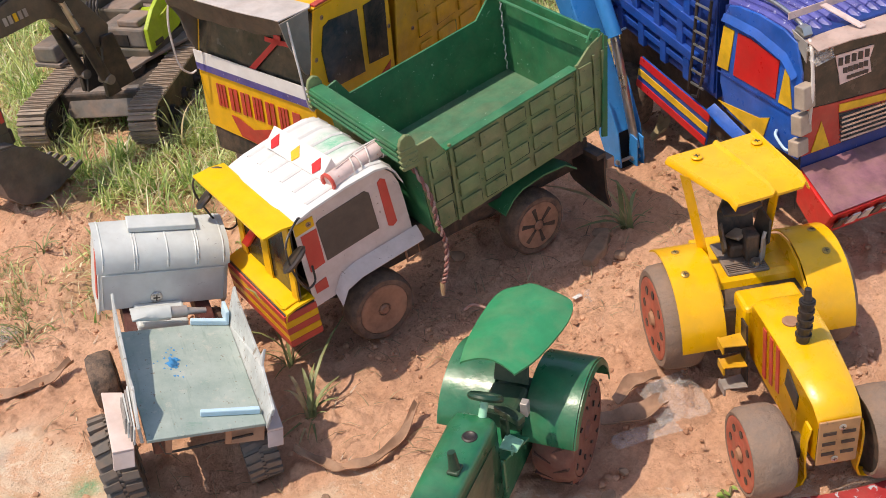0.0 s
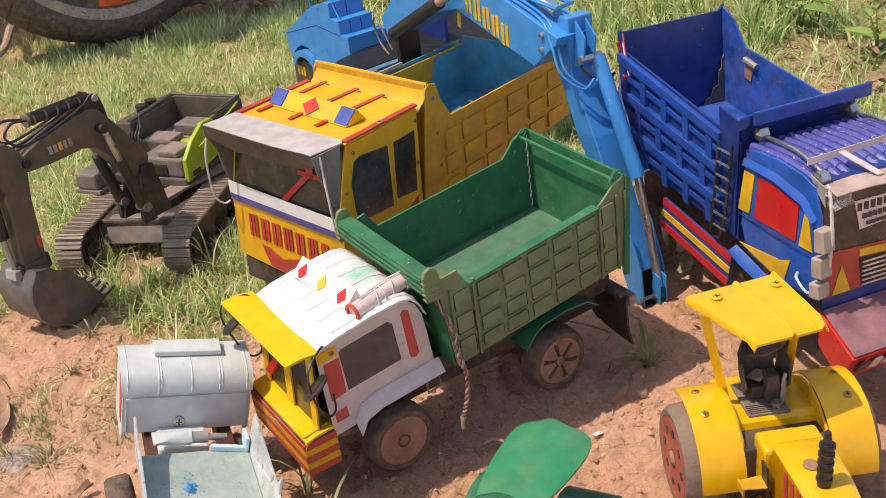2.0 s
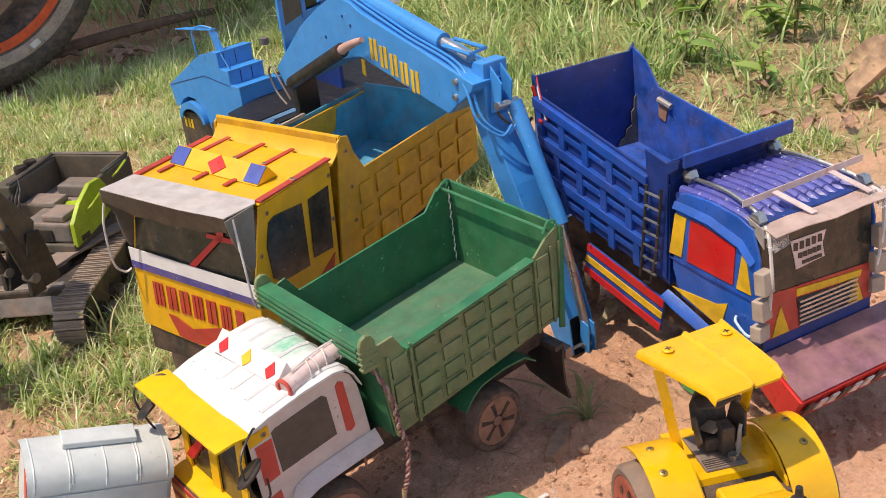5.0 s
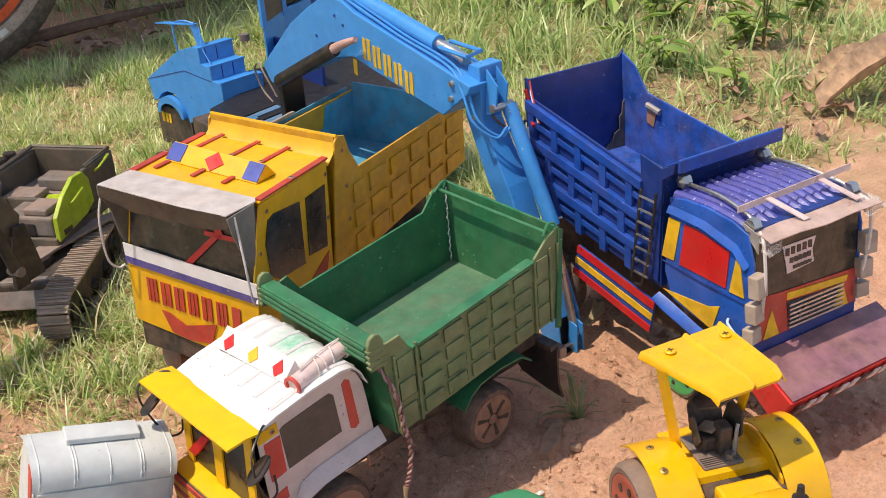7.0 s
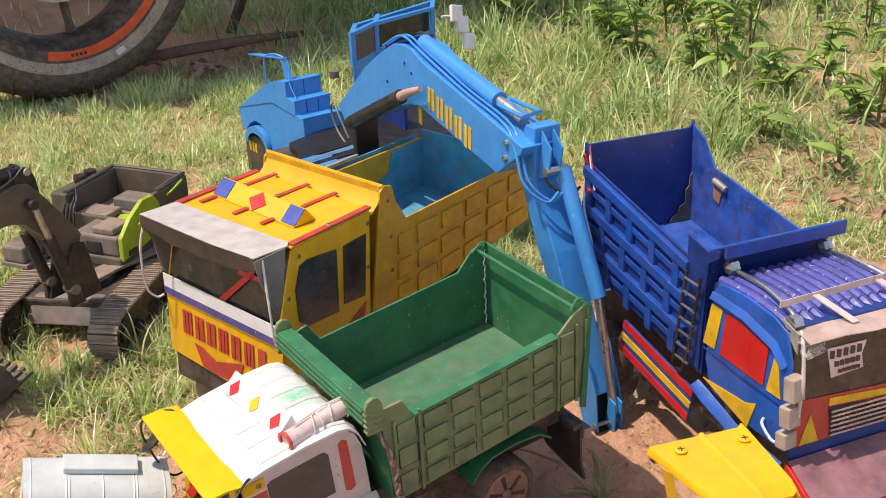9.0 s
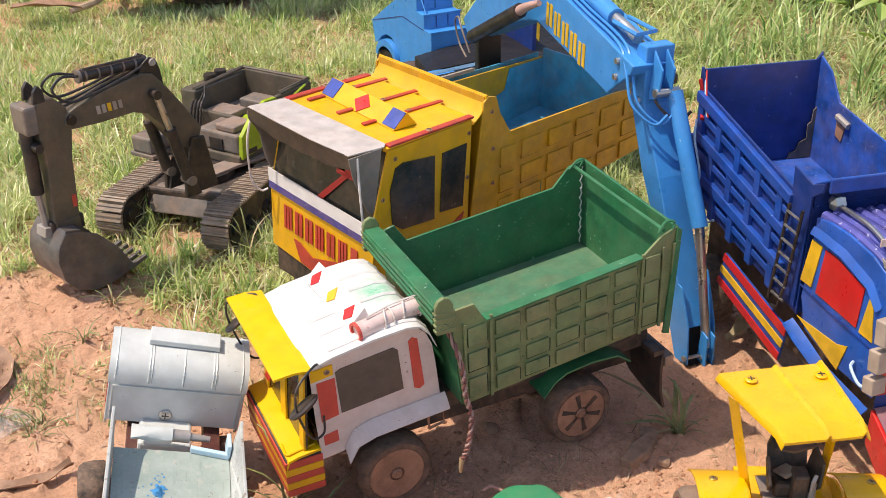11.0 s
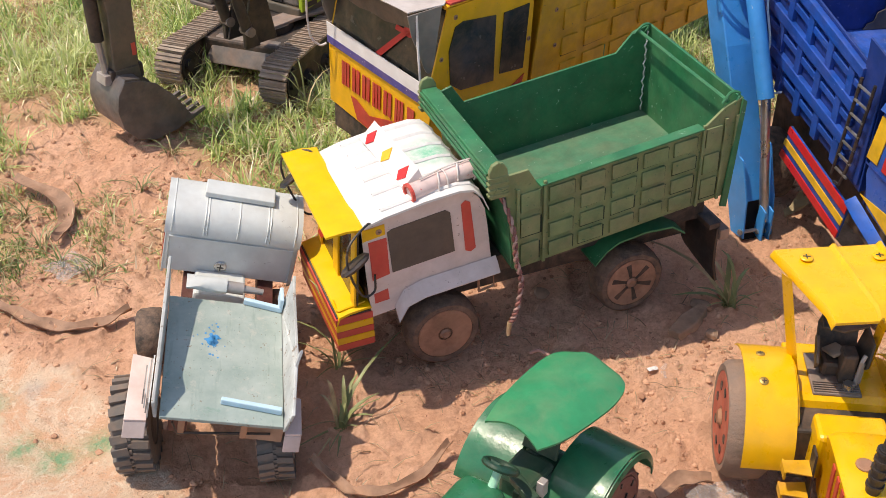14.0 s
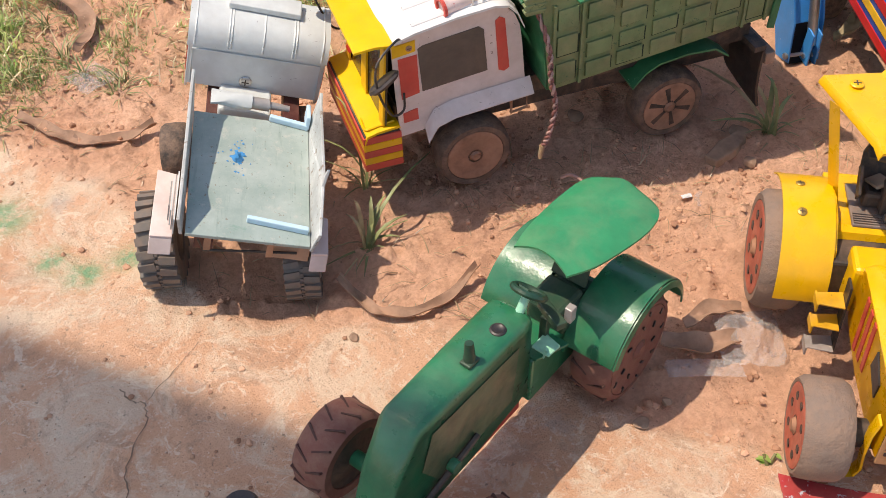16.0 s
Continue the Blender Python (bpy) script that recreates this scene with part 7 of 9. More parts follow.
for i in range(5):
    part("collar", turned(Matrix.Translation((0.0519 - 0.0001 * i, -0.0008 + 0.0002 * i, 0.0905 + 0.0064 * i)) @ Matrix.Rotation(math.pi / 2, 4, "X"), lathe([(0.0040, 0.0010), (0.0053, 0.0010), (0.0053, -0.0010), (0.0040, -0.0010)], 14)), black, pipe)
part("exhaust_tip", tube([(0.0515, 0.000, 0.118), (0.0510, 0.000, 0.1215), (0.0510, 0.000, 0.126)], 0.0030, 10, r1=0.0022), black, pipe, smooth=True)
grille = part("grille", box(0.1070, 0.1085, -0.0118, 0.0145, 0.0300, 0.0665), grille_rust, r_, "rusty slotted grille plate", bev=0.0005)
for i in range(3):
    for s in (-1, 1):
        part("slot", box(0.1084, 0.1092, 0.0013 + s * 0.0062 - 0.0042, 0.0013 + s * 0.0062 + 0.0042, 0.0385 + 0.0085 * i, 0.0408 + 0.0085 * i), black, grille)
for y, z in ((0.0030, 0.0610), (0.0000, 0.0345)):
    screw(grille, (0.1087, y, z), (1, 0, 0), 0.0024, steel, black)
for s in (-1, 1):
    part("fork", strip([[(0.094, 0.002 + s * y, z), (0.102, 0.002 + s * y, z)] for y, z in ((0.0165, 0.056), (0.0185, 0.045), (0.0185, 0.028), (0.0170, 0.014), (0.0195, 0.007), (0.0260, 0.005))], (0.0005, 0.0012, 0.0008)), roller_yellow, r_, "bent yellow front fork", smooth=True)
part("front_axle", tube([(0.088, -0.030, 0.0305), (0.088, 0.030, 0.0305)], 0.0085, 14), soot, r_, smooth=True)
lad = part("ladder", poly([(0.004, -0.0225, 0.072), (0.014, -0.0225, 0.072), (0.020, -0.0225, 0.022), (0.010, -0.0225, 0.022)], (0, -0.0014, 0)), black, r_, "small metal ladder with three steps")
for i in range(3):
    z = 0.0580 - 0.0165 * i
    part("step", poly([(0.004 + 0.003 * i, -0.0240, z), (0.018 + 0.003 * i, -0.0240, z), (0.016 + 0.003 * i, -0.0400, z), (0.006 + 0.003 * i, -0.0400, z)], (0, 0, 0.0012)), yellow_bed if i < 2 else grey_tin, lad, bev=0.0003)
    part("step_lip", box(0.005 + 0.003 * i, 0.017 + 0.003 * i, -0.0408, -0.0396, z - 0.005, z + 0.0012), yellow_bed if i < 2 else grey_tin, lad)
blade = part("front_blade", strip([[(0.1025 + 0.006 * math.sin(a), -0.058 + 0.118 * i / 10, 0.0005), (0.121 + 0.014 * math.sin(a), -0.056 + 0.114 * i / 10, 0.0016)] for i, a in enumerate(math.pi * k / 10 for k in range(11))], (0, 0, 0.002)), paint("chipped_red_tin", (0.42, 0.03, 0.035), 0.5, dust=0.3, wear=0.9, under=(0.45, 0.55, 0.6)), r_, "chipped red front scraper lying on the ground", bev=0.0004)

# ---- green tractor ----
t_ = thing("toy_tractor", "glossy green toy tractor with red-brown tyres", "toy tractor", pose(0.2816, 0.4473, 0, 0, 0, -145.37) @ Matrix.Translation((0, 0.016, 0)))
BY = -0.0035
sec = ((0.0185, 0.0095, 0.050, 0.0985), (0.0195, 0.0120, 0.048, 0.1020), (0.0230, 0.0140, 0.046, 0.1045), (0.0310, 0.0146, 0.044, 0.1052), (0.0680, 0.0140, 0.038, 0.1052), (0.1160, 0.0128, 0.032, 0.1050), (0.1200, 0.0126, 0.032, 0.1032), (0.1360, 0.0116, 0.028, 0.0790), (0.1450, 0.0110, 0.026, 0.0560), (0.1480, 0.0108, 0.024, 0.0340))
bonnet = part("bonnet", strip([[(x, BY - w, z0), (x, BY - w, z1 - 0.0045), (x, BY - w + 0.0014, z1 - 0.0014), (x, BY - w + 0.0042, z1), (x, BY, z1 + 0.0004), (x, BY + w - 0.0042, z1), (x, BY + w - 0.0014, z1 - 0.0014), (x, BY + w, z1 - 0.0045), (x, BY + w, z0)] for x, w, z0, z1 in sec], (0, 0, -0.0012)), tractor_green, t_, "long glossy green bonnet", smooth=True)
part("bonnet_back", box(0.0178, 0.0200, BY - 0.0095, BY + 0.0095, 0.050, 0.0975), tractor_green, t_, bev=0.001)
part("side_dust", poly([(0.036, BY + 0.0148, 0.094), (0.110, BY + 0.0135, 0.094), (0.118, BY + 0.0132, 0.070), (0.104, BY + 0.0136, 0.048), (0.040, BY + 0.0147, 0.052)], (0, 0.0004, 0)), bonnet_side, bonnet, "dust-browned side panel")
part("filler_hole", turned(Matrix.Translation((0.0410, 0.0005, 0.1054)) @ Matrix.Rotation(math.pi / 2, 4, "X"), lathe([(0.0, 0.0002), (0.0028, 0.0003), (0.0036, 0.0009), (0.0046, 0.0005), (0.0050, -0.0004)], 18)), black, bonnet, smooth=True)
part("exhaust_stub", tube([(0.0685, 0.0020, 0.1045), (0.0682, 0.0018, 0.1110), (0.0676, 0.0010, 0.1190)], 0.0038, 10, r1=0.0024), stub_green, t_, "short dark green exhaust stub", smooth=True)
part("stub_foot", turned(Matrix.Translation((0.0685, 0.0022, 0.1056)), box(-0.0045, 0.0045, -0.0036, 0.0036, 0, 0.0022)), stub_green, t_, bev=0.0008)
part("transmission", box(-0.060, 0.020, -0.0140, 0.0110, 0.030, 0.066), tractor_green, t_, bev=0.002)
part("belly", box(0.020, 0.130, BY - 0.008, BY + 0.008, 0.020, 0.046), red_paint, t_, "faded red underbody", bev=0.001)
part("floor_plate", poly([(-0.006, -0.018, 0.0655), (0.018, -0.016, 0.0655), (0.018, 0.012, 0.0655), (-0.004, 0.020, 0.0655)], (0, 0, 0.0020)), tractor_green, t_, bev=0.0005)
part("foot_rest", poly([(0.004, 0.008, 0.0745), (0.0175, 0.008, 0.0745), (0.0165, 0.0190, 0.0730), (0.006, 0.0200, 0.0730)], (0, 0, 0.0016)), green_stain, t_, "pale green foot rest", bev=0.0004)
part("lever", poly([(0.012, 0.0130, 0.070), (0.0165, 0.0150, 0.070), (0.0165, 0.0165, 0.0775), (0.0145, 0.0150, 0.0775)], (0, 0.0012, 0)), green_stain, t_, "small pale lever plate")
part("seat_box", box(-0.046, -0.008, -0.0140, 0.0130, 0.064, 0.0800), stub_green, t_, bev=0.003)
part("seat_cushion", box(-0.030, -0.004, -0.0120, 0.0120, 0.0800, 0.0860), stub_green, t_, "dark green seat", bev=0.0028)
part("seat_back", poly([(-0.030, -0.0120, 0.086), (-0.030, 0.0120, 0.086), (-0.037, 0.0110, 0.1060), (-0.037, -0.0110, 0.1060)], (-0.0025, 0, 0)), stub_green, t_, bev=0.0008)
part("dash_post", box(0.0020, 0.0065, 0.0050, 0.0100, 0.066, 0.0890), stub_green, t_, bev=0.0008)
part("dash_bar", turned(pose(0.0045, 0.0130, 0.0900, 0, 0, -25), box(-0.0035, 0.0035, -0.0125, 0.0085, 0, 0.0050)), stub_green, t_, bev=0.0008)
part("gear_knob", turned(Matrix.Translation((-0.001, 0.0200, 0.0900)), box(-0.0028, 0.0028, -0.0024, 0.0024, 0, 0.0105)), grey_tin, t_, "small grey block", bev=0.0006)
col = part("steering_column", tube([(0.0235, 0.0010, 0.1010), (0.0150, 0.0012, 0.1120)], 0.0026, 12), green_stain, t_, "pale green steering column", smooth=True)
wu, wv = Vector((0, 1, 0)), Vector((0.79, 0, 0.61))
hub_c = Vector((0.0138, 0.0013, 0.1128))
ring = [hub_c + 0.0092 * (math.cos(a) * wv + math.sin(a) * wu) for a in (2 * math.pi * i / 24 for i in range(24))]
part("steering_wheel", tube(ring, 0.0021, 8, True), stub_green, col, smooth=True)
for a in (0.3, 2.4, 4.5):
    part("steering_spoke", tube([hub_c, hub_c + 0.009 * (math.cos(a) * wv + math.sin(a) * wu)], 0.0012, 6), stub_green, col)
rows = []
for xl, yl, xr, yr, sag in ((-0.0035, -0.0212, -0.0015, 0.0150, 0.0), (-0.0190, -0.0238, -0.0170, 0.0235, 0.0006), (-0.0380, -0.0245, -0.0400, 0.0295, 0.0010), (-0.0560, -0.0242, -0.0600, 0.0320, 0.0006), (-0.0720, -0.0228, -0.0760, 0.0295, 0.0), (-0.0820, -0.0190, -0.0840, 0.0215, -0.0008), (-0.0880, -0.0120, -0.0885, 0.0100, -0.0020)):
    row = []
    for k in (-1, -0.85, -0.4, 0, 0.4, 0.85, 1):
        u = (k + 1) / 2
        row.append((xl + (xr - xl) * u - (0.004 * (1 - k * k) if xl > -0.01 else 0), yl + (yr - yl) * u, 0.1195 + 0.0042 * (1 - k * k) + sag))
    rows.append(row)
cols = [curve(c_, 5) for c_ in zip(*rows)]
rows = [curve(row, 3) for row in zip(*cols)]
canopy = part("canopy", strip(rows, (0, 0, 0.0014)), canopy_green, t_, "curved green canopy sheet with paler spots", smooth=True)
part("canopy_slit", tube(curve([(-0.0610, 0.0190, 0.1232), (-0.0640, 0.0235, 0.1224), (-0.0660, 0.0300, 0.1212)], 4), 0.0004, 5), stub_green, canopy, "short scratch in the sheet")
part("canopy_post", box(-0.044, -0.039, -0.006, 0.006, 0.078, 0.1215), tractor_green, t_)
for s in (-1, 1):
    yc, wd, fy, fw = s * 0.0300, 0.0270, BY + s * 0.0530, 0.0240
    toy_wheel(t_, (-0.049, yc, 0.0375), 0.0375, wd, tyre_brown, tyre_brown, out=s, holes=0, rim=0.84)
    for rr, n_ in ((0.0275, 9), (0.0185, 7)):
        for k in range(n_):
            a = 2 * math.pi * k / n_ + rr * 40
            c = Matrix.Translation((-0.049 + rr * math.cos(a), yc + s * (wd * 0.5 + 0.0006), 0.0375 + rr * math.sin(a))) @ Matrix.Rotation(0.6 - a, 4, "Y")
            part("slot", turned(c, box(-0.0019, 0.0019, -0.0005, 0.0005, -0.0008, 0.0008)), black, t_)
    arcf = [(-0.051 + 0.0435 * math.cos(a), 0.0425 + 0.0435 * math.sin(a)) for a in (radians(172 - 10.2 * i) for i in range(16))]
    part("mudguard", strip([[(x, s * y, z) for x, z in arcf] for y in (0.0120, 0.026, 0.0440, 0.0462)], (0, 0, 0.0014)), tractor_green, t_, "glossy green mudguard", smooth=True)
    part("mudguard_rim", strip([[(x, s * 0.0464, z) for x, z in arcf], [(-0.051 + (x + 0.051) * 0.91, s * 0.0474, 0.0425 + (z - 0.0425) * 0.91) for x, z in arcf]], (0, s * 0.0010, 0)), tractor_green, t_, smooth=True)
    part("mudguard_wall", side([(x, z - 0.0002) for x, z in arcf[1:]] + [(-0.010, 0.050), (-0.086, 0.050)], s * 0.0125, s * 0.0016), tractor_green, t_)
    toy_wheel(t_, (0.1120, fy, 0.0285), 0.0285, fw, tyre_brown, tyre_brown, out=s, holes=0, rim=0.70)
    part("front_arm", tube([(0.112, BY + s * 0.008, 0.030), (0.112, fy - s * 0.008, 0.030)], 0.005, 10), tractor_green, t_, smooth=True)
    tie = part("tie_rod", tube([(0.074, BY + s * 0.0165, 0.058), (0.128, BY + s * 0.0165, 0.046)], 0.0018, 6), soot, t_)
    part("tie_nut", turned(Matrix.Translation((0.096, BY + s * 0.0170, 0.0545)), lathe([(0, 0.0025), (0.0038, 0.0025), (0.0042, 0), (0.0038, -0.0025), (0, -0.0025)], 10)), tractor_green, tie, smooth=True)
    for cx, r, w, y in ((-0.049, 0.0375, wd, yc), (0.1120, 0.0285, fw, fy)):
        tb = bmesh.new()
        for k in range(13):
            a = 2 * math.pi * k / 13
            for d in (-1, 1):
                m = Matrix.Translation((cx, y, r)) @ Matrix.Rotation(a + 0.12 * d, 4, "Y") @ Matrix.Translation((r * 0.984, d * w * 0.22, 0)) @ Matrix.Rotation(-d * 0.06, 4, "Z") @ Matrix.Rotation(d * 0.5, 4, "X")
                add_box(tb, -0.002, 0.0007, -w * 0.24, w * 0.24, -0.0006, 0.0006, m)
        part("tread_cut", tb, tread_dark, t_, "dark slanted tread grooves")

# ---- unseen sheet behind the camera, added to shade the near slab ----
sun_block_mat = paint("grey_sun_block_sheet", (0.30, 0.28, 0.26), 0.6, dust=0.3)
SHADE_SHEET_Z = 2.7
ex, ey = 0.445 * SHADE_SHEET_Z * math.sin(SUN_AZ), 0.445 * SHADE_SHEET_Z * math.cos(SUN_AZ)
edge_dir, back_dir = Vector((0.764, -0.645, 0)), Vector((-0.645, -0.764, 0))
e0 = Vector((0.0751 + ex, 0.5119 + ey, SHADE_SHEET_Z))
awning = thing("awning", "unseen grey sheet on two posts, added to shade the slab", "awning", kind="structure")
part("shade_sheet", poly([e0 - 0.4 * edge_dir, e0 + 0.8 * edge_dir, e0 + 0.8 * edge_dir + 0.55 * back_dir, e0 - 0.4 * edge_dir + 0.55 * back_dir], (0, 0, 0.04)), sun_block_mat, awning)
for k in (-0.35, 0.75):
    c = e0 + k * edge_dir + 0.5 * back_dir
    part("shade_sheet_post", tube([(c.x, c.y, -0.02), (c.x, c.y, SHADE_SHEET_Z + 0.01)], 0.03, 10), sun_block_mat, awning)

# ---- unseen roof over the back of the motorcycle, added to cast shade ----
SHADE_ROOF_Z = 1.35
lift = Vector((0.445 * SHADE_ROOF_Z * math.sin(SUN_AZ), 0.445 * SHADE_ROOF_Z * math.cos(SUN_AZ), SHADE_ROOF_Z))
shed = thing("shed", "unseen plain roof on posts, added to shade the ground", "shed", kind="structure")
plan = [Vector((x, y, 0)) + lift for x, y in ((-0.30, 2.50), (0.52, 2.29), (0.66, 2.10), (0.90, 2.03), (1.15, 2.08), (1.70, 2.36), (2.05, 4.25), (-0.60, 4.30))]
part("shade_roof", poly(plan, (0, 0, 0.04)), sun_block_mat, shed)
for p in (plan[0], plan[6], plan[7]):
    part("shade_roof_post", tube([(p.x + 0.02, p.y - 0.03, -0.02), (p.x + 0.02, p.y - 0.03, SHADE_ROOF_Z + 0.01)], 0.03, 10), sun_block_mat, shed)

# back wall, also out of view, added to cut the sky light
back_l, back_r = plan[7], plan[6]
part("shade_wall", poly([(back_l.x, back_l.y, -0.02), (back_r.x, back_r.y, -0.02), (back_r.x, back_r.y, SHADE_ROOF_Z), (back_l.x, back_l.y, SHADE_ROOF_Z)], (0, -0.03, 0)), sun_block_mat, shed)

# ---- motorcycle ----
MM = pose(0.545, 2.225, 0.30, 0, 0, 8)
moto = thing("motorcycle", "parked motorcycle with dusty wheels and an orange rim stripe", "motorcycle", MM @ Matrix.Translation((0, 0, -0.30)))
UP = Matrix.Translation((0, 0, 0.30))
moto_tyre = rubber("road_tyre_rubber", (0.070, 0.056, 0.048), 0.55)
cream = paint("sandy_sidewall", (0.42, 0.33, 0.265), 0.9, dust=0.6, wear=1.0, under=(0.08, 0.07, 0.06))
rim_dark = paint("dark_alloy", (0.06, 0.05, 0.045), 0.5, metal=0.2, dust=0.7)
disc_mat = paint("brake_steel", (0.50, 0.47, 0.45), 0.38, metal=0.75, dust=0.2)


def road_wheel(at):
    m = UP @ Matrix.Translation(at)
    w = part("wheel", turned(m, lathe([(0.222, -0.050), (0.2225, -0.056), (0.205, -0.055), (0.198, -0.046), (0.186, -0.030), (0.181, -0.012), (0.181, 0.012), (0.186, 0.030), (0.198, 0.046), (0.205, 0.055), (0.2225, 0.056), (0.222, 0.050), (0.222, -0.050)], 72)), rim_dark, moto, "dusty dark alloy wheel", smooth=True)
    tyre = part("tyre", turned(m, lathe([(0.218, -0.050), (0.224, -0.060), (0.240, -0.067), (0.256, -0.070), (0.272, -0.066), (0.287, -0.052), (0.296, -0.030), (0.300, 0), (0.296, 0.030), (0.287, 0.052), (0.272, 0.066), (0.256, 0.070), (0.240, 0.067), (0.224, 0.060), (0.218, 0.050), (0.218, -0.050)], 80)), moto_tyre, w, "dusty road tyre", smooth=True)
    part("sidewall_band", turned(m, lathe([(0.2245, -0.0600), (0.2275, -0.0628), (0.2340, -0.0662), (0.2420, -0.0690), (0.2450, -0.0680), (0.2430, -0.0660), (0.2340, -0.0630), (0.2245, -0.0600)], 80)), cream, tyre, "band of pale dry sand", smooth=True)
    cuts = bmesh.new()
    for k in range(44):
        for s in (-1, 1):
            c = Matrix.Rotation(2 * math.pi * (k + (0.5 if s > 0 else 0)) / 44, 4, "Y")
            pts = [c @ Vector((r, s * y, z)) for r, y, z in ((0.276, 0.0650, -0.013), (0.2885, 0.0512, -0.004), (0.2970, 0.0300, 0.003), (0.3005, 0.0120, 0.014))]
            add_tube(cuts, pts, 0.0014, 4)
    part("tread_groove", turned(m, cuts), black, tyre, "slanted tread grooves")
    arc = [radians(a) for a in range(-104, 9, 4)]
    part("rim_stripe", turned(m, strip([[(r * math.cos(a), y, r * math.sin(a)) for a in arc] for r, y in ((0.2035, -0.0555), (0.2125, -0.0566), (0.2205, -0.0572))], (0, -0.0008, 0))), orange, w, "bright orange rim stripe", smooth=True)
    for i in range(4):
        a = radians(-91 + 2.3 * i)
        mm = m @ Matrix.Rotation(-a, 4, "Y")
        part("maker_bar", turned(mm, box(0.2085, 0.2150, -0.0580, -0.0572, -0.0030, 0.0026)), black, w)
    part("paper_patch", turned(m @ Matrix.Rotation(radians(68), 4, "Y"), poly([(0.229, -0.0668, -0.010), (0.2285, -0.0668, 0.011), (0.238, -0.0700, 0.012), (0.2395, -0.0700, -0.008)], (0, -0.0008, 0))), string_white, tyre, "scuffed pale patch")
    for k in range(6):
        a = radians(-22 + 60 * k)
        mm = m @ Matrix.Rotation(-a, 4, "Y")
        part("spoke", turned(mm, strip([[(0.045, -0.014, -0.014), (0.110, -0.009, -0.0055), (0.160, -0.007, -0.0050), (0.188, -0.009, -0.010)], [(0.045, -0.014, 0.014), (0.110, -0.009, 0.0055), (0.160, -0.007, 0.0050), (0.188, -0.009, 0.010)]], (0, 0.022, 0))), rim_dark, w, bev=0.0015)
    disc = part("brake_disc", turned(m, lathe([(0.060, -0.0440), (0.113, -0.0440), (0.113, -0.0395), (0.060, -0.0395), (0.060, -0.0440)], 72)), disc_mat, w, "drilled steel brake disc")
    for k in range(36):
        a = 2 * math.pi * k / 36
        r = (0.083, 0.093, 0.103)[k % 3]
        part("drill_hole", turned(m @ Matrix.Translation((r * math.cos(a), -0.0446, r * math.sin(a))), lathe([(0, 0), (0.0030, 0), (0.0030, 0.001)], 8)), black, disc)
    for k in range(5):
        mm = m @ Matrix.Rotation(2 * math.pi * k / 5 + 0.3, 4, "Y")
        part("disc_arm", turned(mm, strip([[(0.030, -0.043, -0.016), (0.066, -0.043, -0.009)], [(0.030, -0.043, 0.016), (0.066, -0.043, 0.009)]], (0, 0.004, 0))), disc_mat, disc, bev=0.001)
        part("disc_bolt", turned(mm @ Matrix.Translation((0.052, -0.0445, 0)), lathe([(0, -0.003), (0.0045, -0.003), (0.0055, 0)], 6)), steel, disc)
    part("hub", turned(m, lathe([(0, -0.058), (0.016, -0.058), (0.018, -0.050), (0.042, -0.046), (0.046, -0.040), (0.046, 0.040), (0.03, 0.055), (0, 0.055)], 30)), rim_dark, w, smooth=True)
    return w


road_wheel((0, 0, 0))
road_wheel((1.34, 0, 0))
part("sprocket", turned(UP, lathe([(0.03, 0.060), (0.082, 0.060), (0.084, 0.064), (0.03, 0.064), (0.03, 0.060)], 40)), soot, moto)
part("chain", turned(UP, strip([[(-0.086, 0.058, 0.0), (-0.06, 0.058, -0.062), (0.0, 0.058, -0.088), (0.45, 0.058, 0.010), (0.52, 0.058, 0.04)], [(-0.086, 0.068, 0.0), (-0.06, 0.068, -0.062), (0.0, 0.068, -0.088), (0.45, 0.068, 0.010), (0.52, 0.068, 0.04)]], (0, 0, 0.012))), soot, moto, "oily drive chain")
for s in (-1, 1):
    part("swing_arm", turned(UP, poly([(-0.05, s * 0.085, -0.022), (-0.05, s * 0.085, 0.03), (0.30, s * 0.085, 0.075), (0.56, s * 0.085, 0.06), (0.56, s * 0.085, 0.005), (0.30, s * 0.085, 0.010)], (0, s * 0.028, 0))), rim_dark, moto, bev=0.006)
engine = part("engine", turned(UP, strip([[(x, -w, zb), (x, -w, zt), (x, w, zt), (x, w, zb)] for x, w, zb, zt in ((0.50, 0.10, 0.00, 0.26), (0.56, 0.13, -0.07, 0.36), (0.78, 0.13, -0.09, 0.40), (0.90, 0.11, -0.06, 0.36), (0.96, 0.07, 0.02, 0.26))], (0.012, 0, 0))), soot, moto, "dark engine block", bev=0.006)
part("silencer", turned(UP, tube(curve([(0.92, -0.12, 0.06), (0.72, -0.12, -0.085), (0.60, -0.115, -0.085), (0.40, -0.115, -0.060), (0.30, -0.115, -0.035)], 6), 0.036, 16)), paint("dusty_silencer", (0.20, 0.15, 0.12), 0.5, metal=0.3, dust=0.6), moto, "dusty silencer under the engine", smooth=True)
part("belly_pan", turned(UP, poly([(0.36, -0.06, -0.04), (0.52, -0.06, -0.09), (0.86, -0.06, -0.11), (0.95, -0.06, -0.04), (0.40, -0.06, 0.0)], (0, 0.14, 0))), soot, moto, bev=0.008)
part("foot_peg", turned(UP, tube([(0.56, -0.12, 0.0), (0.57, -0.24, -0.01)], 0.014, 10)), black, moto, smooth=True)
part("side_stand", turned(UP, tube([(0.58, 0.12, 0.0), (0.50, 0.24, -0.30)], 0.012, 8)), soot, moto)
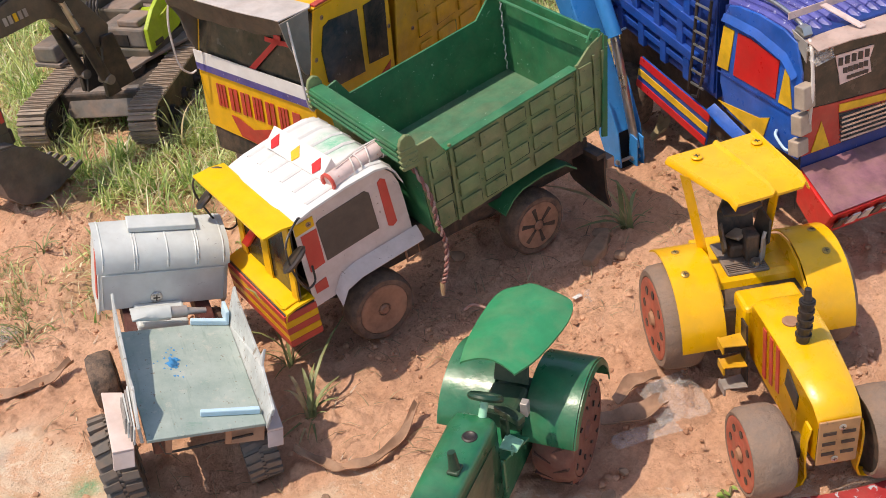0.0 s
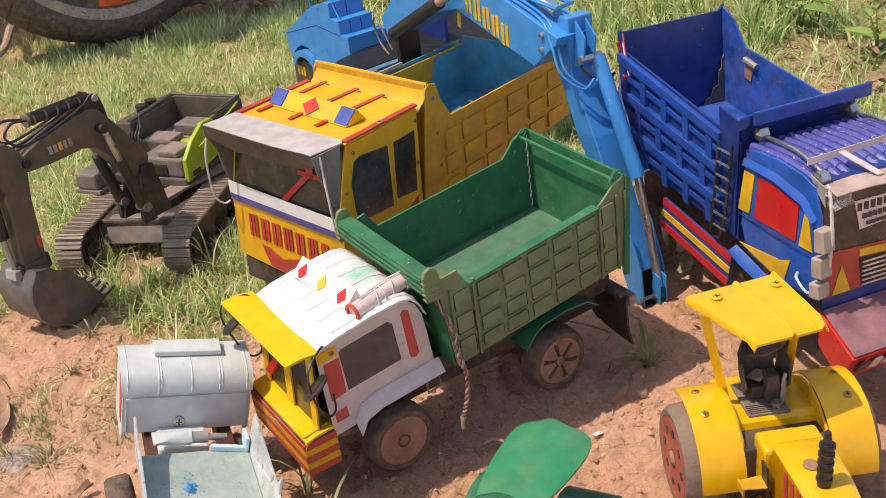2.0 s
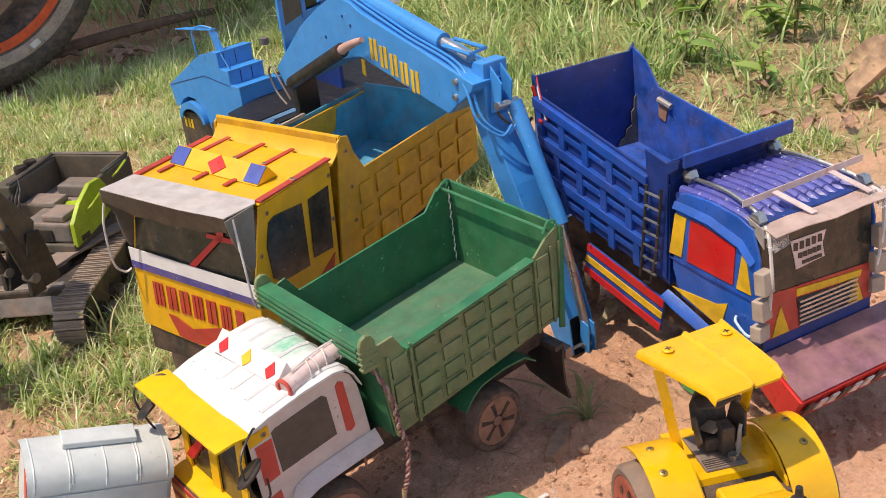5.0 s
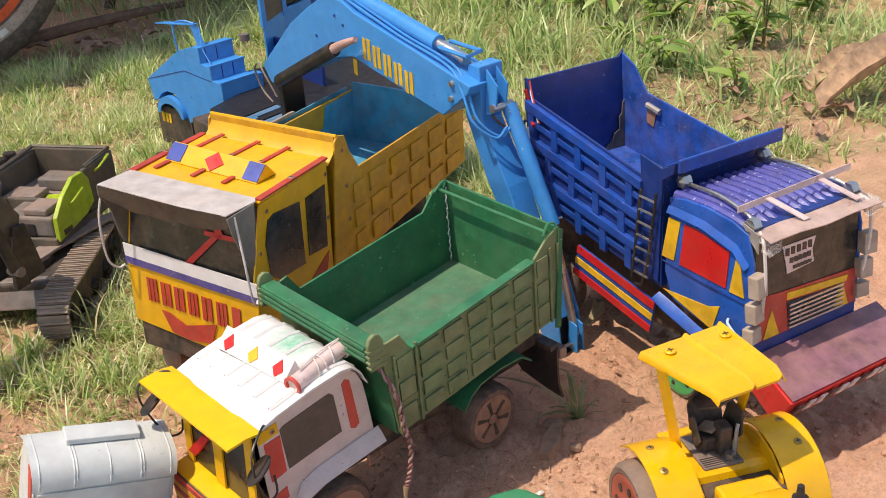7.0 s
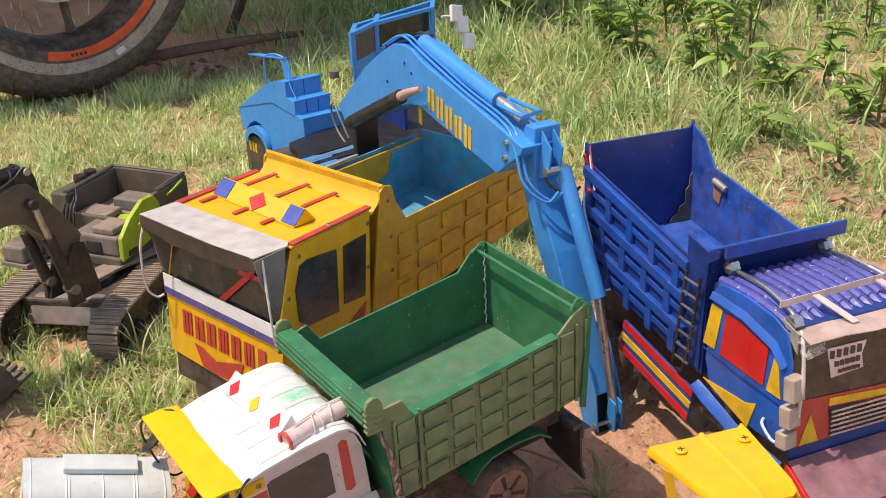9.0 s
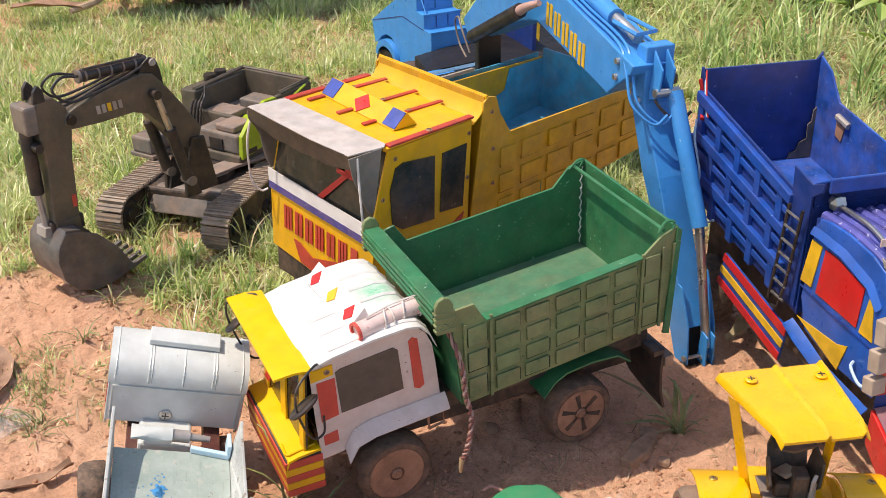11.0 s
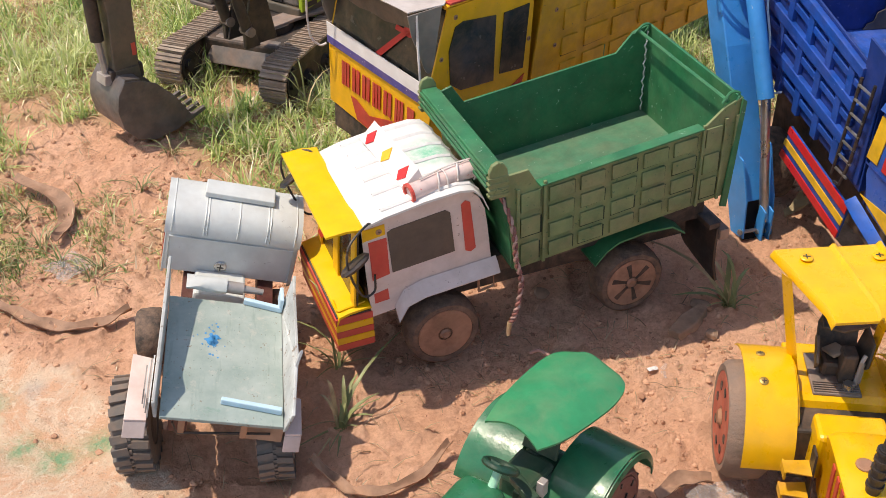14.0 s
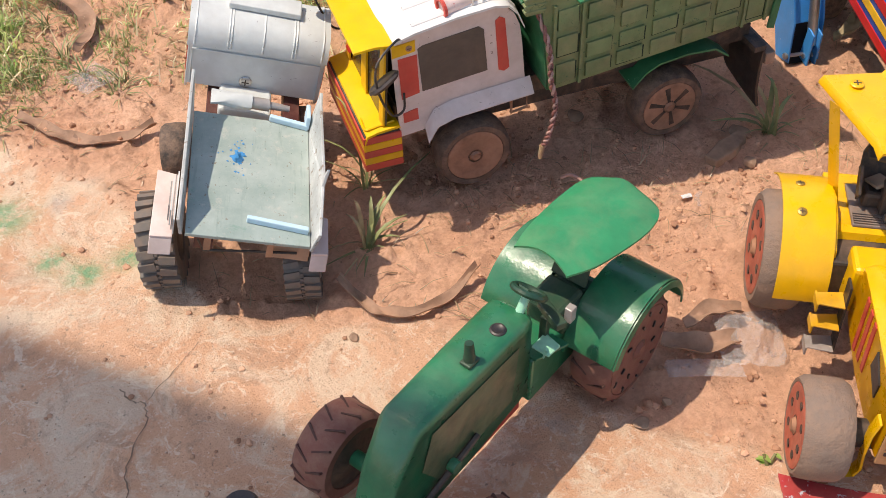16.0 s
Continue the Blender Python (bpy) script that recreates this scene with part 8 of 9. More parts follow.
part("fuel_tank", turned(UP, strip([[(x, -w, z0), (x, -w, z1 - 0.05), (x, -w * 0.6, z1), (x, w * 0.6, z1), (x, w, z1 - 0.05), (x, w, z0)] for x, w, z0, z1 in ((0.52, 0.07, 0.42, 0.50), (0.66, 0.13, 0.40, 0.60), (0.90, 0.15, 0.40, 0.64), (1.02, 0.09, 0.44, 0.60))], (0, 0, -0.01))), orange, moto, "orange fuel tank", smooth=True)
part("seat", turned(UP, poly([(-0.22, -0.10, 0.56), (0.10, -0.12, 0.50), (0.54, -0.10, 0.46), (0.54, -0.10, 0.40), (0.10, -0.12, 0.42), (-0.22, -0.10, 0.50)], (0, 0.21, 0))), black, moto, bev=0.02)
part("tail", turned(UP, poly([(-0.32, -0.07, 0.50), (-0.20, -0.08, 0.48), (0.30, -0.10, 0.38), (0.10, -0.09, 0.32), (-0.25, -0.07, 0.44)], (0, 0.15, 0))), black, moto, bev=0.01)
part("frame_tube", turned(UP, tube([(1.10, 0, 0.50), (0.92, 0, 0.30), (0.56, 0, 0.02), (0.45, 0, 0.36), (1.08, 0, 0.46)], 0.028, 10)), soot, moto, smooth=True)
for s in (-1, 1):
    part("fork_leg", turned(UP, tube([(1.34, s * 0.095, 0.0), (1.10, s * 0.095, 0.60)], 0.024, 12)), steel, moto, smooth=True)
part("handlebar", turned(UP, tube(curve([(0.98, -0.36, 0.70), (1.06, -0.20, 0.66), (1.09, 0.0, 0.62), (1.06, 0.20, 0.66), (0.98, 0.36, 0.70)], 5), 0.012, 10)), black, moto, smooth=True)
part("head_lamp", turned(UP, poly([(1.16, -0.08, 0.46), (1.22, -0.07, 0.52), (1.20, -0.07, 0.64), (1.12, -0.08, 0.62)], (0, 0.15, 0))), black, moto, bev=0.01)


# ---- grass ----
def leaf_material(name, a, b, dry, share, through=0.35):
    n = Nodes(name)
    geo = n.t.nodes.new("ShaderNodeNewGeometry")
    rnd = geo.outputs["Random Per Island"]
    col = n.mix(rnd, a, b)
    col = n.mix(n.ramp(n.noise(6, 3), 0.42, 0.62, 0, 0.55), col, tuple(0.5 * (p + q) for p, q in zip(b, dry)))
    sw = n.t.nodes.new("ShaderNodeMath")
    sw.operation = "MULTIPLY"
    n.link(rnd, sw.inputs[0])
    sw.inputs[1].default_value = 37.0
    fr = n.t.nodes.new("ShaderNodeMath")
    fr.operation = "FRACT"
    n.link(sw.outputs[0], fr.inputs[0])
    col = n.mix(n.ramp(fr.outputs[0], 1 - share - 0.05, 1 - share + 0.02), col, dry)
    n.link(col, n.b.inputs["Base Color"])
    n.b.inputs["Roughness"].default_value = 0.36
    tr = n.t.nodes.new("ShaderNodeBsdfTranslucent")
    n.link(col, tr.inputs["Color"])
    mx = n.t.nodes.new("ShaderNodeMixShader")
    mx.inputs[0].default_value = through
    n.link(n.b.outputs[0], mx.inputs[1])
    n.link(tr.outputs[0], mx.inputs[2])
    n.link(mx.outputs[0], n.t.nodes["Material Output"].inputs["Surface"])
    return n.mat


grass_green = leaf_material("meadow_grass", (0.15, 0.32, 0.065), (0.72, 0.80, 0.31), (0.86, 0.80, 0.54), 0.16, 0.36)
long_green = leaf_material("long_grass", (0.07, 0.20, 0.035), (0.56, 0.72, 0.26), (0.80, 0.72, 0.42), 0.10, 0.34)
weed_green = leaf_material("broad_weed_leaf", (0.20, 0.37, 0.07), (0.50, 0.66, 0.18), (0.55, 0.50, 0.2), 0.05, 0.52)


def clear_of_wheels(x, y):
    """0 under the machines, 1 elsewhere."""
    keep = np.ones_like(x)
    for cx, cy, r in ((0.36, 1.19, 0.035), (0.30, 1.30, 0.05)):
        keep *= np.hypot(x - cx, y - cy) > r
    return keep


def blades(x, y, length, width, lean, rng):
    """Bent blades, each of three triangles, in one pair of arrays."""
    n = len(x)
    a = rng.rand(n) * 2 * np.pi
    b = a + np.pi / 2 + rng.randn(n) * 0.5
    d = np.stack([np.cos(a), np.sin(a)], -1)
    w = np.stack([np.cos(b), np.sin(b)], -1) * width[:, None] * 0.5
    base = np.stack([x, y], -1)
    z0 = ground_height(x, y) - 0.003
    out = lean * length
    up = np.sqrt(np.maximum(length**2 - out**2, (0.15 * length) ** 2))
    mid = base + d * (out * 0.35)[:, None]
    tip = base + d * out[:, None]
    v = np.zeros((n, 5, 3))
    v[:, 0, :2], v[:, 1, :2] = base - w, base + w
    v[:, 0, 2] = v[:, 1, 2] = z0
    v[:, 2, :2], v[:, 3, :2] = mid - w * 0.8, mid + w * 0.8
    v[:, 2, 2] = v[:, 3, 2] = z0 + up * 0.62
    v[:, 4, :2] = tip
    v[:, 4, 2] = z0 + up * np.where(lean > 0.75, 0.62, 1.0)
    f = np.array([[0, 1, 3], [0, 3, 2], [2, 3, 4]])
    return v.reshape(-1, 3), (np.arange(n)[:, None, None] * 5 + f).reshape(-1, 3)


def sow(rng, count, x0, x1, y0, y1, cover):
    x, y = rng.uniform(x0, x1, count), rng.uniform(y0, y1, count)
    keep = (rng.rand(count) < cover(x, y)) & (clear_of_wheels(x, y) > 0)
    return x[keep], y[keep]


def clumped(rng, x, y, share, reach):
    """Draws a share of the roots together into tufts."""
    n = len(x)
    k = max(1, n // 26)
    c = rng.randint(0, n, k)
    pick = rng.rand(n) < share
    home = c[rng.randint(0, k, n)]
    a, r = rng.rand(n) * 2 * np.pi, reach * np.abs(rng.randn(n))
    return np.where(pick, x[home] + r * np.cos(a), x), np.where(pick, y[home] + r * np.sin(a), y), pick


rng = np.random.RandomState(5)
x, y = sow(rng, 230000, -0.32, 1.25, 0.82, 2.75, grass_cover)
x, y, tufted = clumped(rng, x, y, 0.60, 0.008)
size = rng.uniform(0.45, 1.15, len(x)) * (0.15 + 1.45 * fbm(x, y, 17, 3, 55)) * np.where(tufted, 1.25, 0.65)
size *= np.where((x < 0.16) & (y < 1.02), 0.62, 1.0)
v, f = blades(x, y, 0.035 * size, rng.uniform(0.0013, 0.0028, len(x)), np.clip(rng.beta(3.0, 1.4, len(x)), 0.1, 0.97), rng)
tagged(new("grass", array_mesh("grass", v, f, grass_green, False)), "short sunlit grass with dry blades", "grass", kind="stuff")


def mat_cover(x, y):
    """Low mats of grass creeping over the soil beside the slab."""
    out = np.zeros_like(x)
    for cx, cy, rx, ry in ((-0.005, 0.885, 0.075, 0.065), (-0.06, 0.98, 0.09, 0.08), (0.12, 0.965, 0.10, 0.05), (0.235, 0.93, 0.07, 0.06), (0.18, 0.86, 0.05, 0.04), (0.10, 0.90, 0.035, 0.025)):
        out = np.maximum(out, np.clip(1.25 - np.hypot((x - cx) / rx, (y - cy) / ry), 0, 1))
    return np.clip(out * (fbm(x, y, 22, 3, 93) - 0.30) * 3.0, 0, 1)


x, y = sow(rng, 26000, -0.20, 0.34, 0.78, 1.08, mat_cover)
x, y, tufted = clumped(rng, x, y, 0.55, 0.006)
v, f = blades(x, y, rng.uniform(0.007, 0.020, len(x)), rng.uniform(0.0008, 0.0016, len(x)), np.clip(rng.beta(4.0, 1.1, len(x)), 0.3, 0.97), rng)
tagged(new("low_grass", array_mesh("low_grass", v, f, leaf_material("creeping_grass", (0.08, 0.17, 0.04), (0.28, 0.36, 0.12), (0.50, 0.40, 0.22), 0.25, 0.30), False)), "low creeping grass on red soil", "grass", kind="stuff")


def tall_cover(x, y):
    edge = np.clip((x - 0.98 - 0.25 * (fbm(x, y, 4, 3, 61) - 0.5) + 0.16 * (y - 1.2)) / 0.25, 0, 1)
    thin = np.clip((x * 0.6 + y - 1.50) / 0.35, 0.38, 1) * np.where((x > 1.55) & (y > 1.1) & (y < 2.1), 0.55, 1.0)
    shade = 1 - 0.8 * np.clip((y - 2.08) / 0.12, 0, 1) * np.clip((1.30 - x) / 0.15, 0, 1)
    return np.clip(edge * thin * shade * (0.35 + fbm(x, y, 8, 3, 62)), 0, 1)


x, y = sow(rng, 120000, 0.85, 3.6, 0.75, 4.4, tall_cover)
x, y, tufted = clumped(rng, x, y, 0.62, 0.020)
size = rng.uniform(0.5, 1.3, len(x)) * (0.55 + 0.9 * fbm(x, y, 5, 3, 66)) * np.clip(0.45 + 0.8 * (x * 0.6 + y - 1.6), 0.35, 1.15) * np.where(tufted, 1.2, 0.6)
v, f = blades(x, y, 0.082 * size, rng.uniform(0.0022, 0.0050, len(x)), np.clip(rng.beta(3.4, 1.3, len(x)), 0.1, 0.97), rng)
tagged(new("tall_grass", array_mesh("tall_grass", v, f, long_green, False)), "long tangled grass in the sun", "grass", kind="stuff")
x, y = sow(rng, 75000, -4.5, 4.8, 1.2, 7.0, lambda x, y: np.where(np.abs(x - 1.2) < 1.6, np.clip((y - 2.6) / 0.2, 0, 1), 1.0) * np.where((x < 1.75) & (x > -1.0) & (y > 2.2) & (y < 3.9), 0.18, 1.0) * np.clip((4.6 - np.abs(x) - 1.6 * fbm(x, y, 0.9, 4, 81)) / 1.5, 0, 0.75) * np.clip((6.8 - y - 1.6 * fbm(x, y, 0.8, 4, 83)) / 1.2, 0, 1) * np.where(x < 0, np.clip((y - 1.3) / 0.4, 0, 1), np.clip((y - 0.9) / 0.4, 0, 1)))
v, f = blades(x, y, 0.06 * rng.uniform(0.5, 1.3, len(x)), rng.uniform(0.003, 0.006, len(x)), np.clip(rng.beta(2, 2, len(x)), 0.1, 0.97), rng)
tagged(new("far_grass", array_mesh("far_grass", v, f, grass_green, False)), "grass beyond the motorcycle", "grass", kind="stuff")


# ---- broad-leaved weeds ----
def leaf_mesh(name, length, width, fold):
    rows = []
    for u in (0, 0.12, 0.3, 0.5, 0.7, 0.88, 1.0):
        w = width * 0.5 * math.sin(math.pi * u**0.8) ** 0.8 + 0.0004
        z = -0.25 * length * u * u
        rows.append([(length * u, -w, z + fold * w), (length * u, 0, z), (length * u, w, z + fold * w)])
    return finish(strip(rows, (0, 0, 0.0004)), name, weed_green, smooth=True)


LEAVES = [leaf_mesh("leaf", 0.046, 0.019, 0.45), leaf_mesh("leaf", 0.036, 0.016, 0.35), leaf_mesh("leaf", 0.026, 0.013, 0.5)]
stem_mat = paint("weed_stem", (0.16, 0.15, 0.05), 0.6, dust=0.2)


def weed(at, height, count, spread, seed, size=1.0, label="leafy green weed in the long grass"):
    r = random.Random(seed)
    z = float(ground_height(np.array([at[0]]), np.array([at[1]]))[0])
    w = thing("weed_plant", label, "weed", pose(at[0], at[1], z - 0.004), group="weeds in the grass")
    for k in range(3):
        a = r.uniform(0, 6.3)
        lean = spread * r.uniform(0.4, 1.0)
        line = curve([(0, 0, 0), (lean * 0.3 * math.cos(a), lean * 0.3 * math.sin(a), height * 0.5), (lean * math.cos(a), lean * math.sin(a), height * r.uniform(0.8, 1.05))], 5)
        stem = part("stem", tube(line, 0.0020, 5, r1=0.0010), stem_mat, w, smooth=True)
        for i in range(count // 3):
            p = line[min(len(line) - 1, int(len(line) * (0.25 + 0.75 * i / max(1, count // 3 - 1))))]
            ob = new("leaf", LEAVES[r.randrange(3)])
            ob.parent = stem
            ob.matrix_basis = Matrix.Translation(p) @ Matrix.Rotation(2.4 * i + r.uniform(-0.4, 0.4), 4, "Z") @ Matrix.Rotation(r.uniform(-0.7, 0.25), 4, "Y") @ Matrix.Rotation(r.uniform(-0.4, 0.4), 4, "X") @ Matrix.Scale(size * r.uniform(0.7, 1.15), 4)
    return w


r = random.Random(11)
for i in range(44):
    px, py = r.uniform(1.50, 2.25), r.uniform(1.15, 2.15)
    weed((px, py), r.uniform(0.08, 0.23), 33, r.uniform(0.03, 0.09), 100 + i)
for i, at in enumerate(((1.40, 1.22), (1.46, 1.34), (1.55, 1.62), (1.62, 1.85), (1.38, 1.05))):
    weed(at, 0.07, 12, 0.05, 300 + i)


weed((0.4085, 0.3480), 0.008, 9, 0.008, 400, 0.20, "tiny bright green sprig beside the red scraper")


# ---- tufts and litter ----
tuft_green = paint("tuft_blade", (0.23, 0.275, 0.105), 0.55, dust=0.40, var=0.2)
straw_blade = paint("straw_blade", (0.48, 0.38, 0.20), 0.6, dust=0.2, var=0.2)


def tuft(at, blades_, label, seed):
    """Arching blades: direction in degrees, reach, height and width."""
    r = random.Random(seed)
    t = thing("grass_tuft", label, "grass tuft", pose(at[0], at[1], 0.0), group="grass tufts on the soil")
    fine = [(r.uniform(0, 360), r.uniform(0.010, 0.036), r.uniform(0.008, 0.030), 0.0024) for _ in range(9)]
    for deg, reach, high, wide in list(blades_) + fine:
        a = radians(deg)
        d, s = Vector((math.cos(a), math.sin(a), 0)), Vector((-math.sin(a), math.cos(a), 0))
        o = Vector((r.uniform(-0.004, 0.004), r.uniform(-0.004, 0.004), -0.004))
        rows = []
        for u in (0, 0.2, 0.4, 0.6, 0.8, 1.0):
            p = o + d * (reach * (0.35 * u + 0.65 * u * u)) + Vector((0, 0, high * (1.75 * u - 0.95 * u * u)))
            w = wide * 0.19 * (1 - u**3) + 0.0002
            rows.append([p - s * w + Vector((0, 0, w * 0.3)), p, p + s * w + Vector((0, 0, w * 0.3))])
        part("blade", strip(rows, (0, 0, 0.0003)), tuft_green if r.random() < 0.7 else straw_blade, t, smooth=True)


tuft((0.2310, 0.6020), ((38, 0.080, 0.048, 0.007), (50, 0.034, 0.036, 0.009), (15, 0.032, 0.026, 0.009), (75, 0.020, 0.042, 0.009), (105, 0.012, 0.046, 0.008), (128, 0.016, 0.036, 0.007), (-25, 0.022, 0.016, 0.007), (200, 0.040, 0.008, 0.005), (228, 0.038, 0.006, 0.005), (250, 0.034, 0.008, 0.005)), "dusty green grass tuft on bare soil", 1)
tuft((0.2450, 0.6680), ((65, 0.06, 0.05, 0.005), (110, 0.03, 0.09, 0.005), (150, 0.045, 0.05, 0.004), (20, 0.05, 0.05, 0.005)), "thin grass tuft beside a toy truck", 2)
tuft((0.5680, 0.6280), ((124, 0.085, 0.052, 0.012), (172, 0.052, 0.030, 0.012), (116, 0.045, 0.056, 0.011), (98, 0.026, 0.062, 0.009), (70, 0.016, 0.060, 0.011), (150, 0.030, 0.030, 0.009), (25, 0.022, 0.046, 0.010), (-70, 0.020, 0.030, 0.009)), "broad-bladed grass tuft behind the green bin", 3)
tuft((0.3200, 1.0900), ((90, 0.03, 0.07, 0.004), (40, 0.05, 0.05, 0.004), (150, 0.04, 0.06, 0.004), (-60, 0.05, 0.04, 0.004), (220, 0.05, 0.04, 0.004), (0, 0.05, 0.04, 0.004), (120, 0.02, 0.06, 0.004)), "grass tuft between the crawler tracks", 4)
rt = random.Random(21)
for i in range(12):
    at = (rt.uniform(-0.02, 0.24), rt.uniform(0.80, 1.05))
    tuft(at, [(rt.uniform(0, 360), rt.uniform(0.010, 0.030), rt.uniform(0.006, 0.022), rt.uniform(0.0012, 0.0022)) for _ in range(rt.randrange(4, 8))], "small sparse grass tuft on red soil", 30 + i)

bark_mat = paint("curled_bark", (0.34, 0.20, 0.13), 0.8, dust=0.45, var=0.18, wear=0.4, under=(0.18, 0.10, 0.07), bump=0.8)


def bark(name, pts, wide, curl, label, category, lift=0.004, mat=None, thick=0.0009):
    """A dry curled strip; curl bends its cross-section."""
    line = curve(pts, 6)
    rows = []
    for i, p in enumerate(line):
        d = (line[min(i + 1, len(line) - 1)] - line[max(i - 1, 0)]).normalized()
        s = Vector((-d.y, d.x, 0)).normalized()
        w = wide * (0.25 + 0.75 * math.sin(math.pi * (0.08 + 0.84 * i / (len(line) - 1))) ** 0.6)
        rows.append([p + s * w * k + Vector((0, 0, lift + curl * w * k * k + 0.0015 * math.sin(5 * k + i))) for k in (-0.5, -0.25, 0, 0.25, 0.5)])
    solo(name, strip(rows, (0, 0, thick)), mat or bark_mat, label, category, smooth=True)


bark("bark_strip", [(-0.0041, 0.8335, 0), (0.0169, 0.807, 0), (0.0376, 0.785, 0), (0.0717, 0.774, 0), (0.1016, 0.7835, 0.004)], 0.012, 1.2, "curled brown strip of dry bark on soil", "bark")
bark("bark_strip", [(0.0172, 1.036, 0.004), (0.0553, 0.9816, 0.002), (0.0606, 0.9498, 0), (0.0500, 0.9080, 0.004)], 0.016, 0.9, "reddish curved strip of bark beside grass", "bark")
bark("bark_strip", [(0.201, 0.5683, 0.006), (0.2141, 0.5418, 0), (0.2294, 0.5288, 0), (0.262, 0.5291, 0), (0.2962, 0.5525, 0.004)], 0.0085, 1.0, "curved brown strip of bark at the slab edge", "bark")
bark("dry_leaf", [(0.389, 0.4536, 0), (0.4101, 0.4411, 0), (0.4357, 0.4380, 0.003)], 0.017, 1.2, "long dry brown leaf on soil", "leaf")
bark("dry_leaf", [(0.4087, 0.4596, 0.002), (0.4300, 0.4640, 0.005), (0.4505, 0.4600, 0.003)], 0.012, 1.4, "curled dry brown leaf on soil", "leaf")
bark("dry_leaf", [(0.6877, 0.728, 0.002), (0.700, 0.726, 0.010), (0.7080, 0.7320, 0.018)], 0.013, 1.6, "curled dry leaf beside the blue arm", "leaf", mat=paint("straw_leaf", (0.42, 0.33, 0.19), 0.8, dust=0.3))
bark("dry_leaf", [(0.150, 2.205, 0.01), (0.215, 2.185, 0.012), (0.275, 2.155, 0.008)], 0.035, 0.8, "pale dry leaf on the grass", "leaf", lift=0.025)
solo("stick", tube(curve([(0.3743, 2.44, 0.02), (0.3487, 2.3013, 0.05), (0.3074, 2.1821, 0.04), (0.250, 2.1518, 0.03)], 6), 0.010, 8, r1=0.006), paint("pale_stick", (0.42, 0.30, 0.21), 0.8, dust=0.3), "pale bent stick leaning in the grass", "stick", smooth=True)
solo("stick", tube(curve([(0.66, 2.32, 0.02), (0.831, 2.2931, 0.035), (0.9971, 2.3157, 0.03), (1.12, 2.36, 0.015)], 6), 0.014, 8, r1=0.007), paint("brown_root", (0.22, 0.12, 0.08), 0.8, dust=0.4), "brown stick lying behind the blue excavator", "stick", smooth=True)
solo("twig", tube(curve([(0.3885, 0.6255, 0.006), (0.3945, 0.6185, 0.012), (0.4030, 0.6030, 0.009), (0.4120, 0.5880, 0.004)], 5), 0.0013, 6), rope_pink, "thin pale dry twig on the soil", "twig", smooth=True)
rl = random.Random(44)
for i in range(14):
    x0, y0, a = rl.uniform(0.74, 1.0), rl.uniform(2.12, 2.30), rl.uniform(0, 3.1)
    bark("dry_leaf", [(x0, y0, 0.006), (x0 + 0.025 * math.cos(a), y0 + 0.025 * math.sin(a), 0.012), (x0 + 0.05 * math.cos(a), y0 + 0.05 * math.sin(a), 0.008)], 0.024, 1.0, "crumpled dry brown leaf in the shade", "leaf", lift=0.012)
sheath = paint("tan_dry_sheath", (0.46, 0.30, 0.18), 0.7, dust=0.25, var=0.2, wear=0.5, under=(0.30, 0.17, 0.10), bump=0.6)
bark("palm_sheath", [(1.385, 0.905, 0.004), (1.45, 0.885, 0.035), (1.54, 0.870, 0.050), (1.66, 0.850, 0.020)], 0.055, 2.2, "large tan dry palm sheath curled on the grass", "palm sheath", lift=0.006, mat=sheath, thick=0.003)
bark("palm_sheath", [(1.44, 0.960, 0.004), (1.53, 0.950, 0.030), (1.62, 0.930, 0.030)], 0.040, 1.8, "tan dry palm sheath beside a larger one", "palm sheath", lift=0.006, mat=sheath, thick=0.003)
for i in range(16):
    x0, y0, a = rl.uniform(1.20, 1.52), rl.uniform(0.84, 1.06), rl.uniform(0, 3.1)
    bark("dry_leaf", [(x0, y0, 0.004), (x0 + 0.016 * math.cos(a), y0 + 0.016 * math.sin(a), 0.010), (x0 + 0.034 * math.cos(a), y0 + 0.034 * math.sin(a), 0.005)], rl.uniform(0.008, 0.018), 1.2, "crumpled dry brown leaf in thin grass", "leaf", lift=0.006)


def crumple(name, at, sx, sy, high, mat, label, category, seed, yaw=0):
    n = 15
    u = np.linspace(-0.5, 0.5, n)
    U, V = np.meshgrid(u, u, indexing="ij")
    z = high * (fbm(U + seed, V, 3.2, 4, seed, 0.65) - 0.25) * np.clip(1.4 - 2.2 * np.hypot(U, V), 0.2, 1)
    wob = 0.12 * (fbm(U, V + seed, 4, 2, seed + 3) - 0.5)
    rows = [[(float((U[i, j] + wob[i, j]) * sx), float((V[i, j] - wob[i, j]) * sy), float(max(z[i, j], 0) + 0.002)) for j in range(n)] for i in range(n)]
    solo(name, strip(rows, (0, 0, 0.0003)), mat, label, category, m=pose(at[0], at[1], 0, 0, 0, yaw))


def film_material(name, share, tint):
    n = Nodes(name)
    n.b.inputs["Base Color"].default_value = (*tint, 1)
    n.b.inputs["Roughness"].default_value = 0.18
    n.b.inputs["Specular IOR Level"].default_value = 0.8
    n.bump(n.noise(160, 4, 0.6, 1.0), 0.9, 0.004)
    tr = n.t.nodes.new("ShaderNodeBsdfTransparent")
    mx = n.t.nodes.new("ShaderNodeMixShader")
    mx.inputs[0].default_value = share
    n.link(tr.outputs[0], mx.inputs[1])
    n.link(n.b.outputs[0], mx.inputs[2])
    n.link(mx.outputs[0], n.t.nodes["Material Output"].inputs["Surface"])
    return n.mat


clear_film = film_material("clear_plastic_film", 0.13, (0.85, 0.83, 0.80))
white_film = film_material("white_plastic_film", 0.9, (0.85, 0.84, 0.82))
